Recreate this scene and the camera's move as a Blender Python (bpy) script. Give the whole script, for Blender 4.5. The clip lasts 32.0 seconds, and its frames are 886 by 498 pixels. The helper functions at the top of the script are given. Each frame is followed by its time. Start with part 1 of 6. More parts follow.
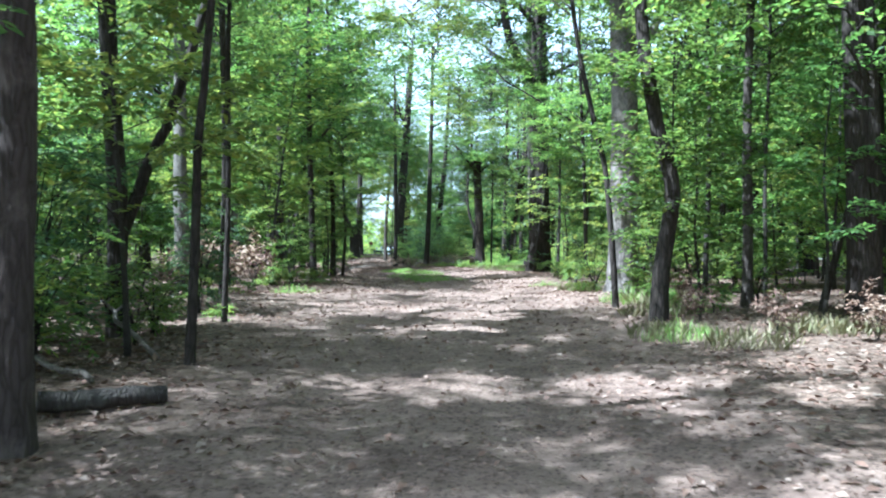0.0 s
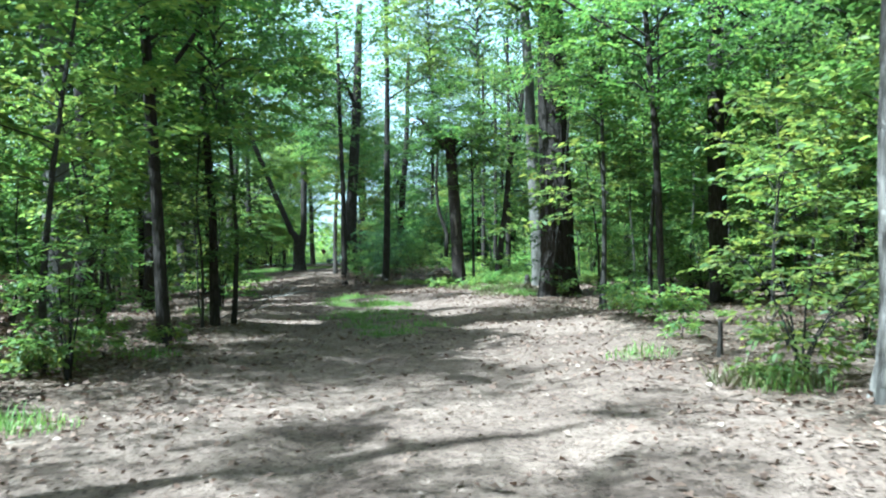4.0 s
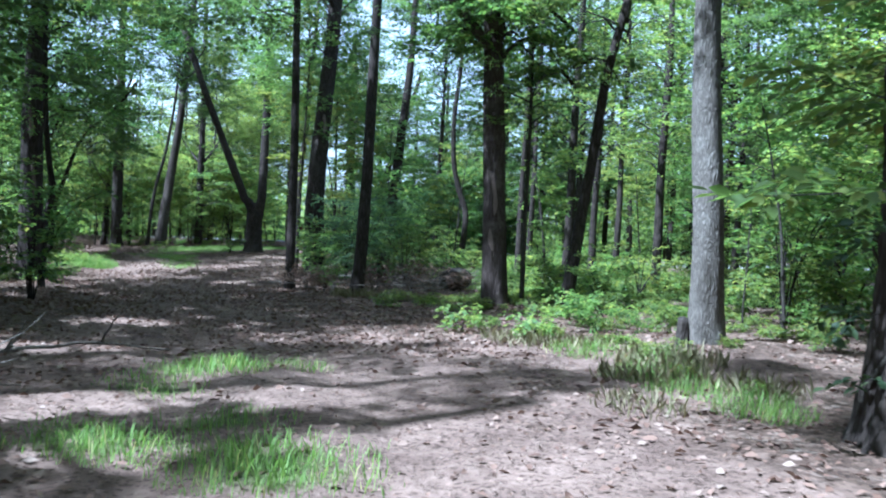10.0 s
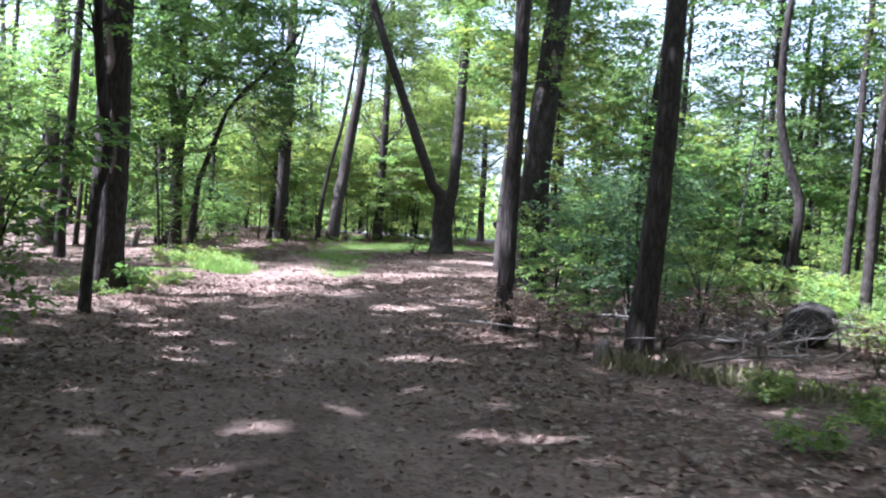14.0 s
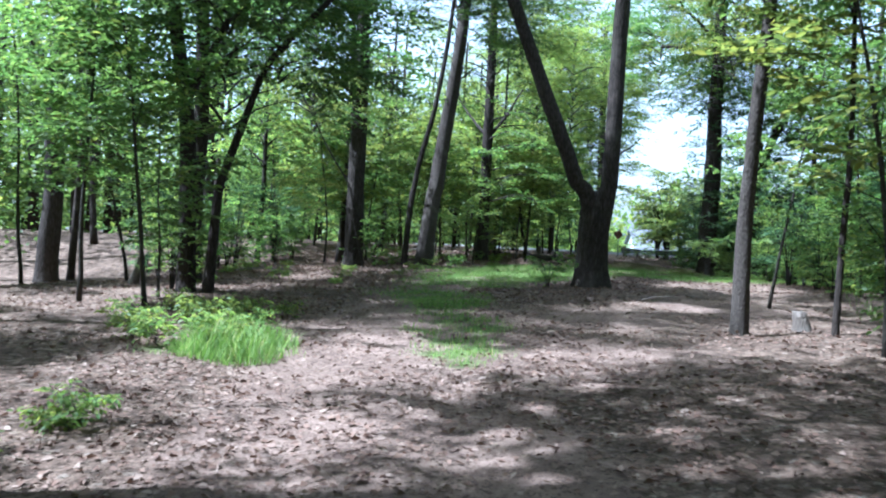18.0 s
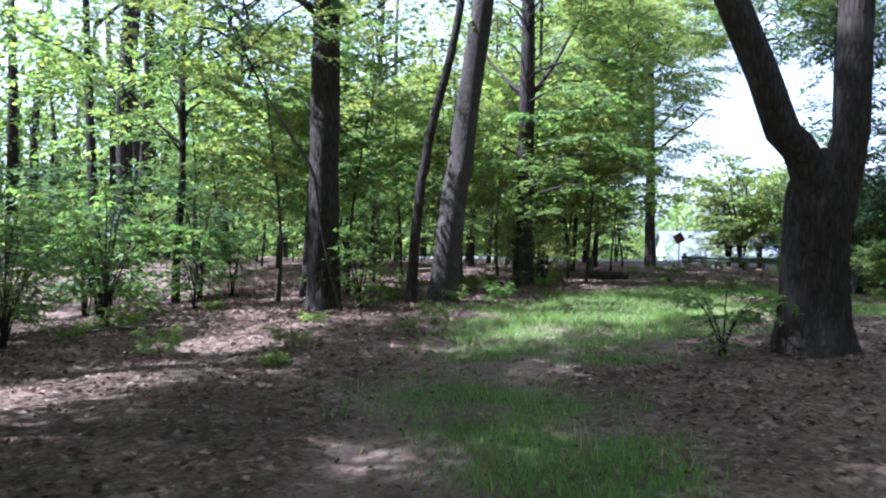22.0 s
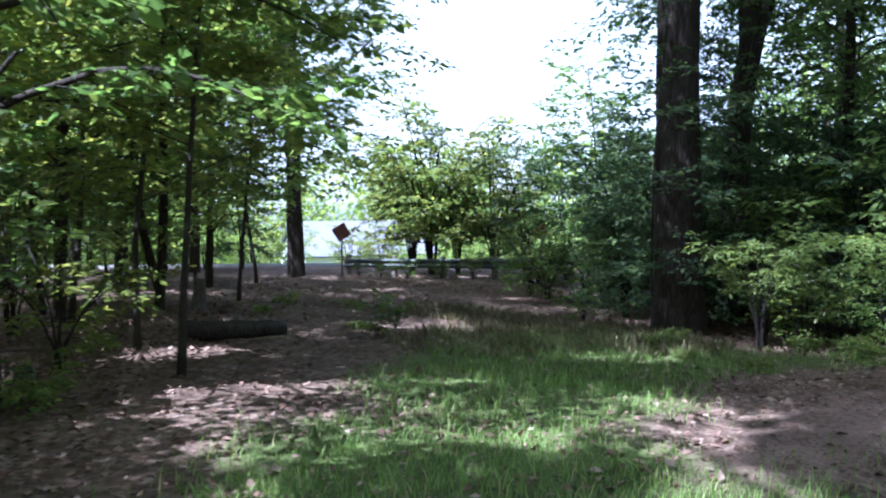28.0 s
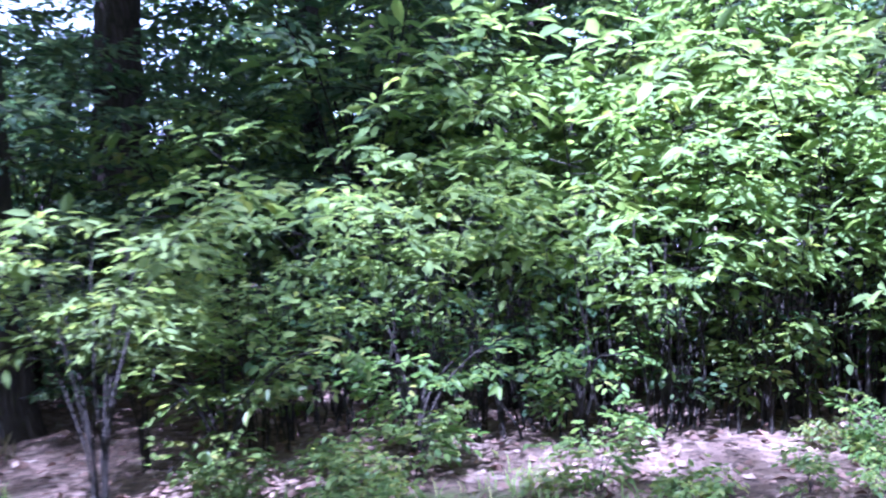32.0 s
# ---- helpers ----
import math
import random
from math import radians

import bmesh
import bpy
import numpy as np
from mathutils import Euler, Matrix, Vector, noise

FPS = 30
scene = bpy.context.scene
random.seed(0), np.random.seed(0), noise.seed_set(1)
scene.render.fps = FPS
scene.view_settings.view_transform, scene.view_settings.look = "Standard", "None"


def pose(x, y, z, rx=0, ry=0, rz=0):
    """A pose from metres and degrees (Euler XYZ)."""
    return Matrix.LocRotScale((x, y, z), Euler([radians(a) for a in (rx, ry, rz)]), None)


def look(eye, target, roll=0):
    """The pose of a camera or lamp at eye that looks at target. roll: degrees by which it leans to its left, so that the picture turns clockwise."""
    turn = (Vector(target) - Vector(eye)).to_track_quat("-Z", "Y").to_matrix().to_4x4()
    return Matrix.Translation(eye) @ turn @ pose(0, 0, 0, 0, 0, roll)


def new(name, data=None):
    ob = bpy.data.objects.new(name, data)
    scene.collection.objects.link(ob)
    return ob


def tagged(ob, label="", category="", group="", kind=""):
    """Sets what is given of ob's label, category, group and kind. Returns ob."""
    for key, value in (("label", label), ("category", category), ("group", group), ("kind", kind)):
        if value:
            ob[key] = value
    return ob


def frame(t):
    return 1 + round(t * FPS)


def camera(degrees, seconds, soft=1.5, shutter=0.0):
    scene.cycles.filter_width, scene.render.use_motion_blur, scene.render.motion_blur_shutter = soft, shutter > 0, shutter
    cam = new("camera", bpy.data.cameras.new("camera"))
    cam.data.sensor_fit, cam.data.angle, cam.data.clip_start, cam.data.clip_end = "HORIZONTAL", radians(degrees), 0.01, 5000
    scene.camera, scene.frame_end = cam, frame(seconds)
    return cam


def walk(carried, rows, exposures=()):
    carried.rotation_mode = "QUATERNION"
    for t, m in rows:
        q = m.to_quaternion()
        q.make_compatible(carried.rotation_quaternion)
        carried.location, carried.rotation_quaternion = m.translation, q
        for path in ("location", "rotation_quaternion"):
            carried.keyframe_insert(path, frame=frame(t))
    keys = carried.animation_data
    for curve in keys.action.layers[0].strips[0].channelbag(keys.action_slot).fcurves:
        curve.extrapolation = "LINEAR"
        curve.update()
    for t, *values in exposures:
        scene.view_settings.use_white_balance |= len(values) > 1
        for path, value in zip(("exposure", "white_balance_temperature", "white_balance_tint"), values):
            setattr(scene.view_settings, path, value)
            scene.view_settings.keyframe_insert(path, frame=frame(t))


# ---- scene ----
cam = camera(52.4, 32.0, 2.1, 0.25)
METRES, EYE, TILT, LEAN, TURN = 100.0, 1.4, 0.0, 0.0, 0.0
ROWS = [
    (0.0, 0.0, 0.0, 0.0, -0.0, 0.0, -0.0),
    (0.5, -0.0001, 0.0175, 0.0005, -0.49, 0.0, 0.85),
    (1.0, -0.0004, 0.0342, 0.0009, -1.03, 0.05, 1.32),
    (1.5, -0.0003, 0.0518, 0.0012, -1.54, 0.05, 1.57),
    (2.0, -0.0006, 0.0692, 0.0017, -1.76, 0.22, 1.46),
    (2.5, -0.0006, 0.0859, 0.0019, -1.75, 0.16, 1.98),
    (4.5, -0.0012, 0.159, 0.004, -2.72, 0.1, 1.79),
    (5.0, -0.0004, 0.1775, 0.0039, -3.34, -0.11, 2.2),
    (5.5, -0.0006, 0.1941, 0.0045, -4.02, -0.18, 0.95),
    (6.0, 0.0005, 0.2109, 0.0049, -4.57, -0.33, 0.55),
    (6.5, 0.001, 0.2261, 0.0051, -4.97, -0.37, 0.32),
    (7.0, 0.0019, 0.2411, 0.0049, -5.13, -0.85, 0.5),
    (7.5, 0.0019, 0.2558, 0.0049, -4.92, -1.11, 0.13),
    (8.0, 0.0014, 0.27, 0.0052, -4.49, -1.15, -0.26),
    (8.5, 0.0019, 0.2842, 0.0052, -3.92, -1.04, -0.1),
    (9.0, 0.0015, 0.2983, 0.0051, -3.47, -0.82, -0.43),
    (9.5, 0.0012, 0.3121, 0.0052, -3.1, -0.87, -1.21),
    (10.0, 0.0009, 0.3262, 0.0052, -2.59, -0.94, -1.8),
    (10.5, 0.0003, 0.3401, 0.0052, -1.85, -0.91, -2.32),
    (11.0, -0.001, 0.3537, 0.0052, -0.85, -0.96, -2.95),
    (11.5, -0.002, 0.3686, 0.005, 0.31, -1.06, -2.97),
    (12.0, -0.0047, 0.3839, 0.0054, 1.69, -1.28, -3.4),
    (12.5, -0.0069, 0.3994, 0.0052, 3.38, -1.55, -3.31),
    (13.0, -0.0106, 0.4143, 0.0046, 5.34, -1.6, -3.3),
    (13.5, -0.0146, 0.4288, 0.0048, 7.27, -1.67, -3.39),
    (14.0, -0.0184, 0.4438, 0.0045, 9.24, -1.53, -3.23),
    (14.5, -0.0229, 0.458, 0.0047, 11.06, -1.44, -2.78),
    (15.0, -0.0279, 0.4722, 0.0046, 12.51, -1.39, -2.6),
    (15.5, -0.0323, 0.4879, 0.0043, 13.54, -1.39, -2.06),
    (17.5, -0.0549, 0.5529, 0.0073, 14.31, -1.18, -2.82),
    (18.0, -0.0596, 0.569, 0.0071, 14.3, -1.34, -2.25),
    (18.5, -0.0646, 0.5856, 0.0068, 14.35, -1.58, -1.91),
    (19.0, -0.0705, 0.6018, 0.0068, 14.47, -1.68, -2.27),
    (19.5, -0.0758, 0.6181, 0.0066, 14.7, -1.54, -2.16),
    (20.0, -0.0814, 0.6359, 0.0066, 14.79, -1.48, -1.6),
    (20.5, -0.0871, 0.653, 0.0062, 14.6, -1.35, -1.47),
    (21.0, -0.0918, 0.6683, 0.0063, 14.36, -1.18, -1.22),
    (21.5, -0.0972, 0.6841, 0.0071, 14.06, -0.97, -0.79),
    (22.0, -0.102, 0.7002, 0.0072, 13.84, -0.76, -0.37),
    (22.5, -0.1062, 0.7166, 0.008, 13.77, -0.74, -0.15),
    (23.0, -0.1112, 0.7332, 0.0076, 13.63, -0.69, -0.57),
    (23.5, -0.1155, 0.7506, 0.008, 13.05, -0.6, -1.19),
    (24.0, -0.1194, 0.768, 0.0086, 12.01, -0.17, -1.81),
    (24.5, -0.1224, 0.7844, 0.0094, 10.12, 0.66, -1.62),
    (25.0, -0.124, 0.8007, 0.0102, 7.61, 1.2, -1.27),
    (25.5, -0.1246, 0.817, 0.0108, 4.66, 1.18, -0.88),
    (26.0, -0.1237, 0.8328, 0.0109, 1.55, 0.25, 0.17),
    (26.5, -0.1217, 0.8465, 0.0107, -1.59, -0.81, 1.22),
    (28.5, -0.1109, 0.8955, 0.0085, -13.17, -1.57, 0.74),
    (29.0, -0.106, 0.9065, 0.0085, -16.29, -1.71, 0.75),
    (29.5, -0.1015, 0.9174, 0.0081, -19.31, -1.83, -0.06),
    (30.0, -0.0957, 0.9275, 0.0082, -22.83, -1.96, 0.0),
    (30.5, -0.0879, 0.9377, 0.0076, -27.02, -2.31, 1.02),
    (31.0, -0.0791, 0.9473, 0.007, -31.74, -2.67, 2.0),
    (31.5, -0.0703, 0.9551, 0.0063, -36.47, -2.89, 2.66),
    (32.0, -0.0606, 0.9613, 0.0057, -41.61, -3.6, 3.54),
]
EXPOSURES = [(0.0, 2.55, 4700, -2), (2.0, 2.65, 4600, -10), (5.0, 2.25, 4550, -14), (7.0, 2.35, 4400, 0), (9.0, 2.12, 4500, 2), (10.0, 2.03, 4480, 3), (11.0, 2.08, 4480, 4), (12.0, 2.35, 4800, 10), (13.0, 2.95, 5000, 20), (15.0, 2.45, 4850, 13), (18.0, 2.13, 4650, 4), (19.0, 2.1, 4700, 5), (21.0, 2.2, 4800, 17), (23.0, 2.35, 4850, 18), (24.5, 2.3, 4800, 19), (26.0, 2.1, 4750, 20), (28.5, 2.35, 4800, 18), (29.0, 2.2, 4780, 17), (30.5, 2.0, 4700, 26), (31.0, 2.3, 4550, 29), (32.0, 3.45, 4350, 40)]
walk(cam, [(t, pose(0, 0, EYE, TILT, LEAN, TURN) @ pose(METRES * x, METRES * y, METRES * z, 90 + pitch, roll, yaw)) for t, x, y, z, yaw, pitch, roll in ROWS], EXPOSURES)

# ---- light ----
SUN_TO = Vector((-0.50, -0.20, 0.84)).normalized()
world = bpy.data.worlds.new("sky")
scene.world = world
world.use_nodes = True
wn = world.node_tree
sky = wn.nodes.new("ShaderNodeTexSky")
sky.sky_type, sky.sun_disc = "NISHITA", False
sky.sun_elevation = math.asin(SUN_TO.z)
sky.sun_rotation = math.atan2(SUN_TO.x, SUN_TO.y)
sky.dust_density, sky.air_density, sky.ozone_density = 2.0, 1.0, 0.0
# thin summer haze takes most of the blue out of the sky
haze = wn.nodes.new("ShaderNodeHueSaturation")
haze.inputs["Saturation"].default_value = 0.3
wn.links.new(sky.outputs[0], haze.inputs["Color"])
wn.links.new(haze.outputs[0], wn.nodes["Background"].inputs[0])
wn.nodes["Background"].inputs[1].default_value = 0.09
sun = new("sun", bpy.data.lights.new("sun", "SUN"))
sun.data.energy, sun.data.angle, sun.data.color = 5.0, radians(0.9), (1.0, 0.96, 0.88)
sun.matrix_world = look(SUN_TO * 60, (0, 0, 0))

# ---- materials ----
def material(name, build):
    m = bpy.data.materials.new(name)
    m.use_nodes = True
    t = m.node_tree
    t.nodes.clear()
    out = t.nodes.new("ShaderNodeOutputMaterial")
    build(t, out)
    return m

def nd(t, kind, **values):
    n = t.nodes.new("ShaderNode" + kind)
    for k, v in values.items():
        if k.startswith("in_"):
            key = k[3:].replace("_", " ")
            n.inputs[int(key) if key.isdigit() else key].default_value = v
        elif k == "feature":
            n.feature = v
        elif k == "operation":
            n.operation = v
        elif k == "data_type":
            n.data_type = v
        elif k == "blend_type":
            n.blend_type = v
        elif k == "attribute_name":
            n.attribute_name = v
        else:
            raise ValueError(k)
    return n

def ramp(t, fac, stops):
    r = nd(t, "ValToRGB")
    while len(r.color_ramp.elements) < len(stops):
        r.color_ramp.elements.new(0.5)
    for e, (p, c) in zip(r.color_ramp.elements, stops):
        e.position, e.color = p, (*c, 1)
    t.links.new(fac, r.inputs[0])
    return r.outputs[0]

def scaled(t, coords, sx, sy, sz):
    m = nd(t, "Mapping")
    m.inputs["Scale"].default_value = (sx, sy, sz)
    t.links.new(coords, m.inputs["Vector"])
    return m.outputs[0]

def mix(t, fac, a, b, mode="MIX"):
    m = nd(t, "Mix", data_type="RGBA", blend_type=mode)
    for sock, v in ((m.inputs[0], fac), (m.inputs[6], a), (m.inputs[7], b)):
        if isinstance(v, (int, float)):
            sock.default_value = v
        elif isinstance(v, tuple):
            sock.default_value = (*v, 1)
        else:
            t.links.new(v, sock)
    return m.outputs[2]

def surface(t, out, colour, rough, height=None, strength=0.5, distance=0.02, spec=0.3):
    p = nd(t, "BsdfPrincipled")
    p.inputs["Roughness"].default_value = rough
    p.inputs["Specular IOR Level"].default_value = spec
    if isinstance(colour, tuple):
        p.inputs["Base Color"].default_value = (*colour, 1)
    else:
        t.links.new(colour, p.inputs["Base Color"])
    if height is not None:
        b = nd(t, "Bump", in_Strength=strength, in_Distance=distance)
        t.links.new(height, b.inputs["Height"])
        t.links.new(b.outputs[0], p.inputs["Normal"])
    t.links.new(p.outputs[0], out.inputs[0])
    return p

def bark_material(name, dark, mid, light, patch, patch_amount, grain=16.0, stretch=0.16):
    def build(t, out):
        c = nd(t, "TexCoord").outputs["Object"]
        v = nd(t, "TexVoronoi", feature="DISTANCE_TO_EDGE", in_Scale=1.0, in_Randomness=1.0)
        warp = nd(t, "TexNoise", in_Scale=3.0, in_Detail=3.0)
        t.links.new(c, warp.inputs["Vector"])
        add = nd(t, "VectorMath", operation="MULTIPLY_ADD")
        t.links.new(warp.outputs["Color"], add.inputs[0])
        add.inputs[1].default_value = (0.12, 0.12, 0.3)
        t.links.new(c, add.inputs[2])
        t.links.new(scaled(t, add.outputs[0], grain, grain, grain * stretch), v.inputs["Vector"])
        fine = nd(t, "TexNoise", in_Scale=60.0, in_Detail=4.0)
        t.links.new(scaled(t, c, 1, 1, 0.3), fine.inputs["Vector"])
        big = nd(t, "TexNoise", in_Scale=1.3, in_Detail=5.0, in_Roughness=0.65)
        t.links.new(c, big.inputs["Vector"])
        plates = ramp(t, v.outputs["Distance"], [(0.0, dark), (0.12, mid), (0.5, light)])
        col = mix(t, fine.outputs["Fac"], plates, mid)
        pt = ramp(t, big.outputs["Fac"], [(0.54 - patch_amount, (0, 0, 0)), (0.72 - patch_amount, (1, 1, 1))])
        col = mix(t, mix(t, 0.6, (0, 0, 0), pt), col, patch)
        h = nd(t, "Math", operation="MULTIPLY_ADD")
        t.links.new(fine.outputs["Fac"], h.inputs[0])
        h.inputs[1].default_value = 0.25
        t.links.new(v.outputs["Distance"], h.inputs[2])
        surface(t, out, col, 0.9, h.outputs[0], 0.9, 0.035, 0.15)
    return material(name, build)

BARK_DARK = bark_material("dark_furrowed_bark", (0.006, 0.005, 0.0045), (0.034, 0.026, 0.022), (0.086, 0.067, 0.056), (0.070, 0.060, 0.050), 0.0)
BARK_BROWN = bark_material("brown_bark", (0.014, 0.010, 0.009), (0.050, 0.037, 0.032), (0.088, 0.067, 0.058), (0.18, 0.14, 0.12), 0.02, 20.0, 0.12)
BARK_GREY = bark_material("grey_flaky_bark", (0.040, 0.034, 0.029), (0.125, 0.108, 0.094), (0.205, 0.182, 0.160), (0.25, 0.23, 0.205), 0.0, 26.0, 0.22)
BARK_TAN = bark_material("smooth_grey_brown_bark", (0.020, 0.017, 0.015), (0.062, 0.049, 0.042), (0.100, 0.081, 0.070), (0.16, 0.142, 0.125), 0.0, 26.0, 0.3)
BARK_PALE = bark_material("pale_peeling_bark", (0.03, 0.024, 0.021), (0.125, 0.105, 0.095), (0.21, 0.17, 0.15), (0.34, 0.285, 0.25), 0.05, 14.0, 0.35)
BARK_THIN = bark_material("young_smooth_bark", (0.02, 0.017, 0.014), (0.05, 0.042, 0.035), (0.075, 0.065, 0.054), (0.11, 0.11, 0.09), 0.0, 40.0, 0.3)
BARK_CANE = bark_material("dark_shrub_bark", (0.010, 0.009, 0.008), (0.028, 0.023, 0.020), (0.045, 0.038, 0.032), (0.06, 0.058, 0.05), 0.0, 40.0, 0.3)
DEADWOOD = bark_material("weathered_dead_wood", (0.045, 0.035, 0.03), (0.14, 0.112, 0.095), (0.22, 0.185, 0.158), (0.30, 0.27, 0.24), 0.02, 30.0, 0.08)
DARKWOOD = bark_material("damp_dark_wood", (0.012, 0.010, 0.009), (0.045, 0.036, 0.031), (0.08, 0.066, 0.057), (0.11, 0.10, 0.085), 0.02, 24.0, 0.1)

def leaf_material(name, stops, glow, rough=0.45, share=0.52):
    def build(t, out):
        g = nd(t, "NewGeometry")
        o = nd(t, "ObjectInfo")
        col = ramp(t, g.outputs["Random Per Island"], stops)
        hsv = nd(t, "HueSaturation")
        mr = nd(t, "MapRange", in_3=0.75, in_4=1.3)
        t.links.new(o.outputs["Random"], mr.inputs[0])
        t.links.new(mr.outputs[0], hsv.inputs["Value"])
        mh = nd(t, "MapRange", in_3=0.485, in_4=0.515)
        t.links.new(o.outputs["Random"], mh.inputs[0])
        t.links.new(mh.outputs[0], hsv.inputs["Hue"])
        t.links.new(col, hsv.inputs["Color"])
        p = nd(t, "BsdfPrincipled")
        p.inputs["Roughness"].default_value = rough
        p.inputs["Specular IOR Level"].default_value = 0.22
        t.links.new(hsv.outputs[0], p.inputs["Base Color"])
        tr = nd(t, "BsdfTranslucent")
        t.links.new(mix(t, 1.0, hsv.outputs[0], glow, "MULTIPLY"), tr.inputs[0])
        m = nd(t, "MixShader")
        m.inputs[0].default_value = share
        t.links.new(p.outputs[0], m.inputs[1])
        t.links.new(tr.outputs[0], m.inputs[2])
        t.links.new(m.outputs[0], out.inputs[0])
    return material(name, build)

LEAF_UNDER = leaf_material("understorey_leaves", [(0, (0.0561, 0.088, 0.03)), (0.5, (0.0898, 0.13, 0.037)), (0.9, (0.132, 0.172, 0.046)), (1.0, (0.202, 0.2, 0.05))], (1.82, 1.95, 1.3), 0.45)
LEAF_CANOPY = leaf_material("canopy_leaves", [(0, (0.0471, 0.076, 0.028)), (0.6, (0.0741, 0.11, 0.034)), (1.0, (0.112, 0.15, 0.045))], (1.86, 2.0, 1.38), 0.45)
LEAF_BRIGHT = leaf_material("bright_leaves", [(0, (0.0808, 0.128, 0.045)), (0.6, (0.129, 0.175, 0.055)), (1.0, (0.213, 0.23, 0.065))], (2.1, 1.95, 1.15), 0.45)
LEAF_VINE = leaf_material("vine_leaves", [(0, (0.0337, 0.062, 0.034)), (0.6, (0.0561, 0.092, 0.045)), (1.0, (0.0957, 0.13, 0.055))], (2.0, 1.95, 1.4), 0.55)
LEAF_BROAD = leaf_material("broad_shrub_leaves", [(0, (0.0836, 0.118, 0.0396)), (0.6, (0.123, 0.165, 0.0504)), (0.93, (0.157, 0.2, 0.0562)), (1.0, (0.218, 0.24, 0.0504))], (1.75, 1.75, 1.2), 0.85, 0.5)
GRASS = leaf_material("grass_blades", [(0, (0.099, 0.15, 0.035)), (0.6, (0.143, 0.21, 0.05)), (0.9, (0.198, 0.25, 0.07)), (1.0, (0.363, 0.3, 0.15))], (1.6, 1.7, 1.1), 0.6, 0.35)
STRAW = leaf_material("bleached_grass", [(0, (0.13, 0.13, 0.055)), (0.5, (0.23, 0.21, 0.11)), (1.0, (0.38, 0.33, 0.21))], (1.2, 1.1, 0.8), 0.6, 0.3)
LITTER = leaf_material("fallen_leaves", [(0, (0.075, 0.044, 0.032)), (0.4, (0.15, 0.090, 0.064)), (0.75, (0.21, 0.135, 0.10)), (1.0, (0.30, 0.225, 0.18))], (1.0, 0.9, 0.8), 0.7, 0.12)

def build_ground(t, out):
    c = nd(t, "NewGeometry").outputs["Position"]
    dirt = nd(t, "Attribute", attribute_name="dirt").outputs["Fac"]
    green = nd(t, "Attribute", attribute_name="green").outputs["Fac"]
    n1 = nd(t, "TexNoise", in_Scale=0.9, in_Detail=6.0, in_Roughness=0.6)
    n2 = nd(t, "TexNoise", in_Scale=9.0, in_Detail=6.0, in_Roughness=0.7)
    n3 = nd(t, "TexNoise", in_Scale=70.0, in_Detail=3.0)
    cells = nd(t, "TexVoronoi", in_Scale=13.0)
    edges = nd(t, "TexVoronoi", feature="DISTANCE_TO_EDGE", in_Scale=13.0)
    for n in (n1, n2, n3, cells, edges):
        t.links.new(c, n.inputs["Vector"])
    soil = ramp(t, n2.outputs["Fac"], [(0.25, (0.106, 0.067, 0.053)), (0.5, (0.205, 0.137, 0.109)), (0.8, (0.330, 0.238, 0.194))])
    soil = mix(t, 0.35, soil, mix(t, n3.outputs["Fac"], (0.110, 0.075, 0.060), (0.320, 0.238, 0.193)))
    leaf = ramp(t, cells.outputs["Color"], [(0.1, (0.060, 0.043, 0.034)), (0.45, (0.135, 0.089, 0.068)), (0.75, (0.215, 0.148, 0.115)), (1.0, (0.32, 0.26, 0.215))])
    leaf = mix(t, 0.3, leaf, mix(t, n2.outputs["Fac"], (0.05, 0.035, 0.025), (0.24, 0.17, 0.125)))
    turf = ramp(t, n2.outputs["Fac"], [(0.3, (0.07, 0.085, 0.03)), (0.7, (0.13, 0.17, 0.05))])
    def edge(a, spread):
        s = nd(t, "Math", operation="MULTIPLY_ADD")
        t.links.new(n1.outputs["Fac"], s.inputs[0])
        s.inputs[1].default_value = spread
        t.links.new(a, s.inputs[2])
        s2 = nd(t, "Math", operation="MULTIPLY_ADD")
        t.links.new(n2.outputs["Fac"], s2.inputs[0])
        s2.inputs[1].default_value = spread * 0.8
        t.links.new(s.outputs[0], s2.inputs[2])
        k = 0.9 * spread
        return ramp(t, s2.outputs[0], [(min(0.98, 0.42 + k * 0.9), (0, 0, 0)), (min(1.0, 0.62 + k * 0.9), (1, 1, 1))])
    col = mix(t, edge(dirt, 0.35), leaf, soil)
    col = mix(t, edge(green, 0.35), col, turf)
    crumbs = nd(t, "TexVoronoi", in_Scale=34.0)
    t.links.new(c, crumbs.inputs["Vector"])
    crumb = ramp(t, crumbs.outputs["Color"], [(0.0, (0.35, 0.33, 0.32)), (0.22, (0.45, 0.43, 0.42)), (0.30, (1, 1, 1)), (0.86, (1, 1, 1)), (0.93, (1.5, 1.45, 1.4))])
    col = mix(t, 0.8, col, crumb, "MULTIPLY")
    blotch = ramp(t, n1.outputs["Fac"], [(0.35, (0.62, 0.60, 0.60)), (0.6, (1.1, 1.1, 1.1))])
    col = mix(t, 0.9, col, blotch, "MULTIPLY")
    h = nd(t, "Math", operation="MULTIPLY_ADD")
    t.links.new(n3.outputs["Fac"], h.inputs[0])
    h.inputs[1].default_value = 0.25
    t.links.new(n2.outputs["Fac"], h.inputs[2])
    clods = nd(t, "TexNoise", in_Scale=3.2, in_Detail=2.0)
    t.links.new(c, clods.inputs["Vector"])
    h2 = nd(t, "Math", operation="MULTIPLY_ADD")
    t.links.new(clods.outputs["Fac"], h2.inputs[0])
    h2.inputs[1].default_value = 1.8
    t.links.new(h.outputs[0], h2.inputs[2])
    surface(t, out, col, 0.95, h2.outputs[0], 1.0, 0.07, 0.1)
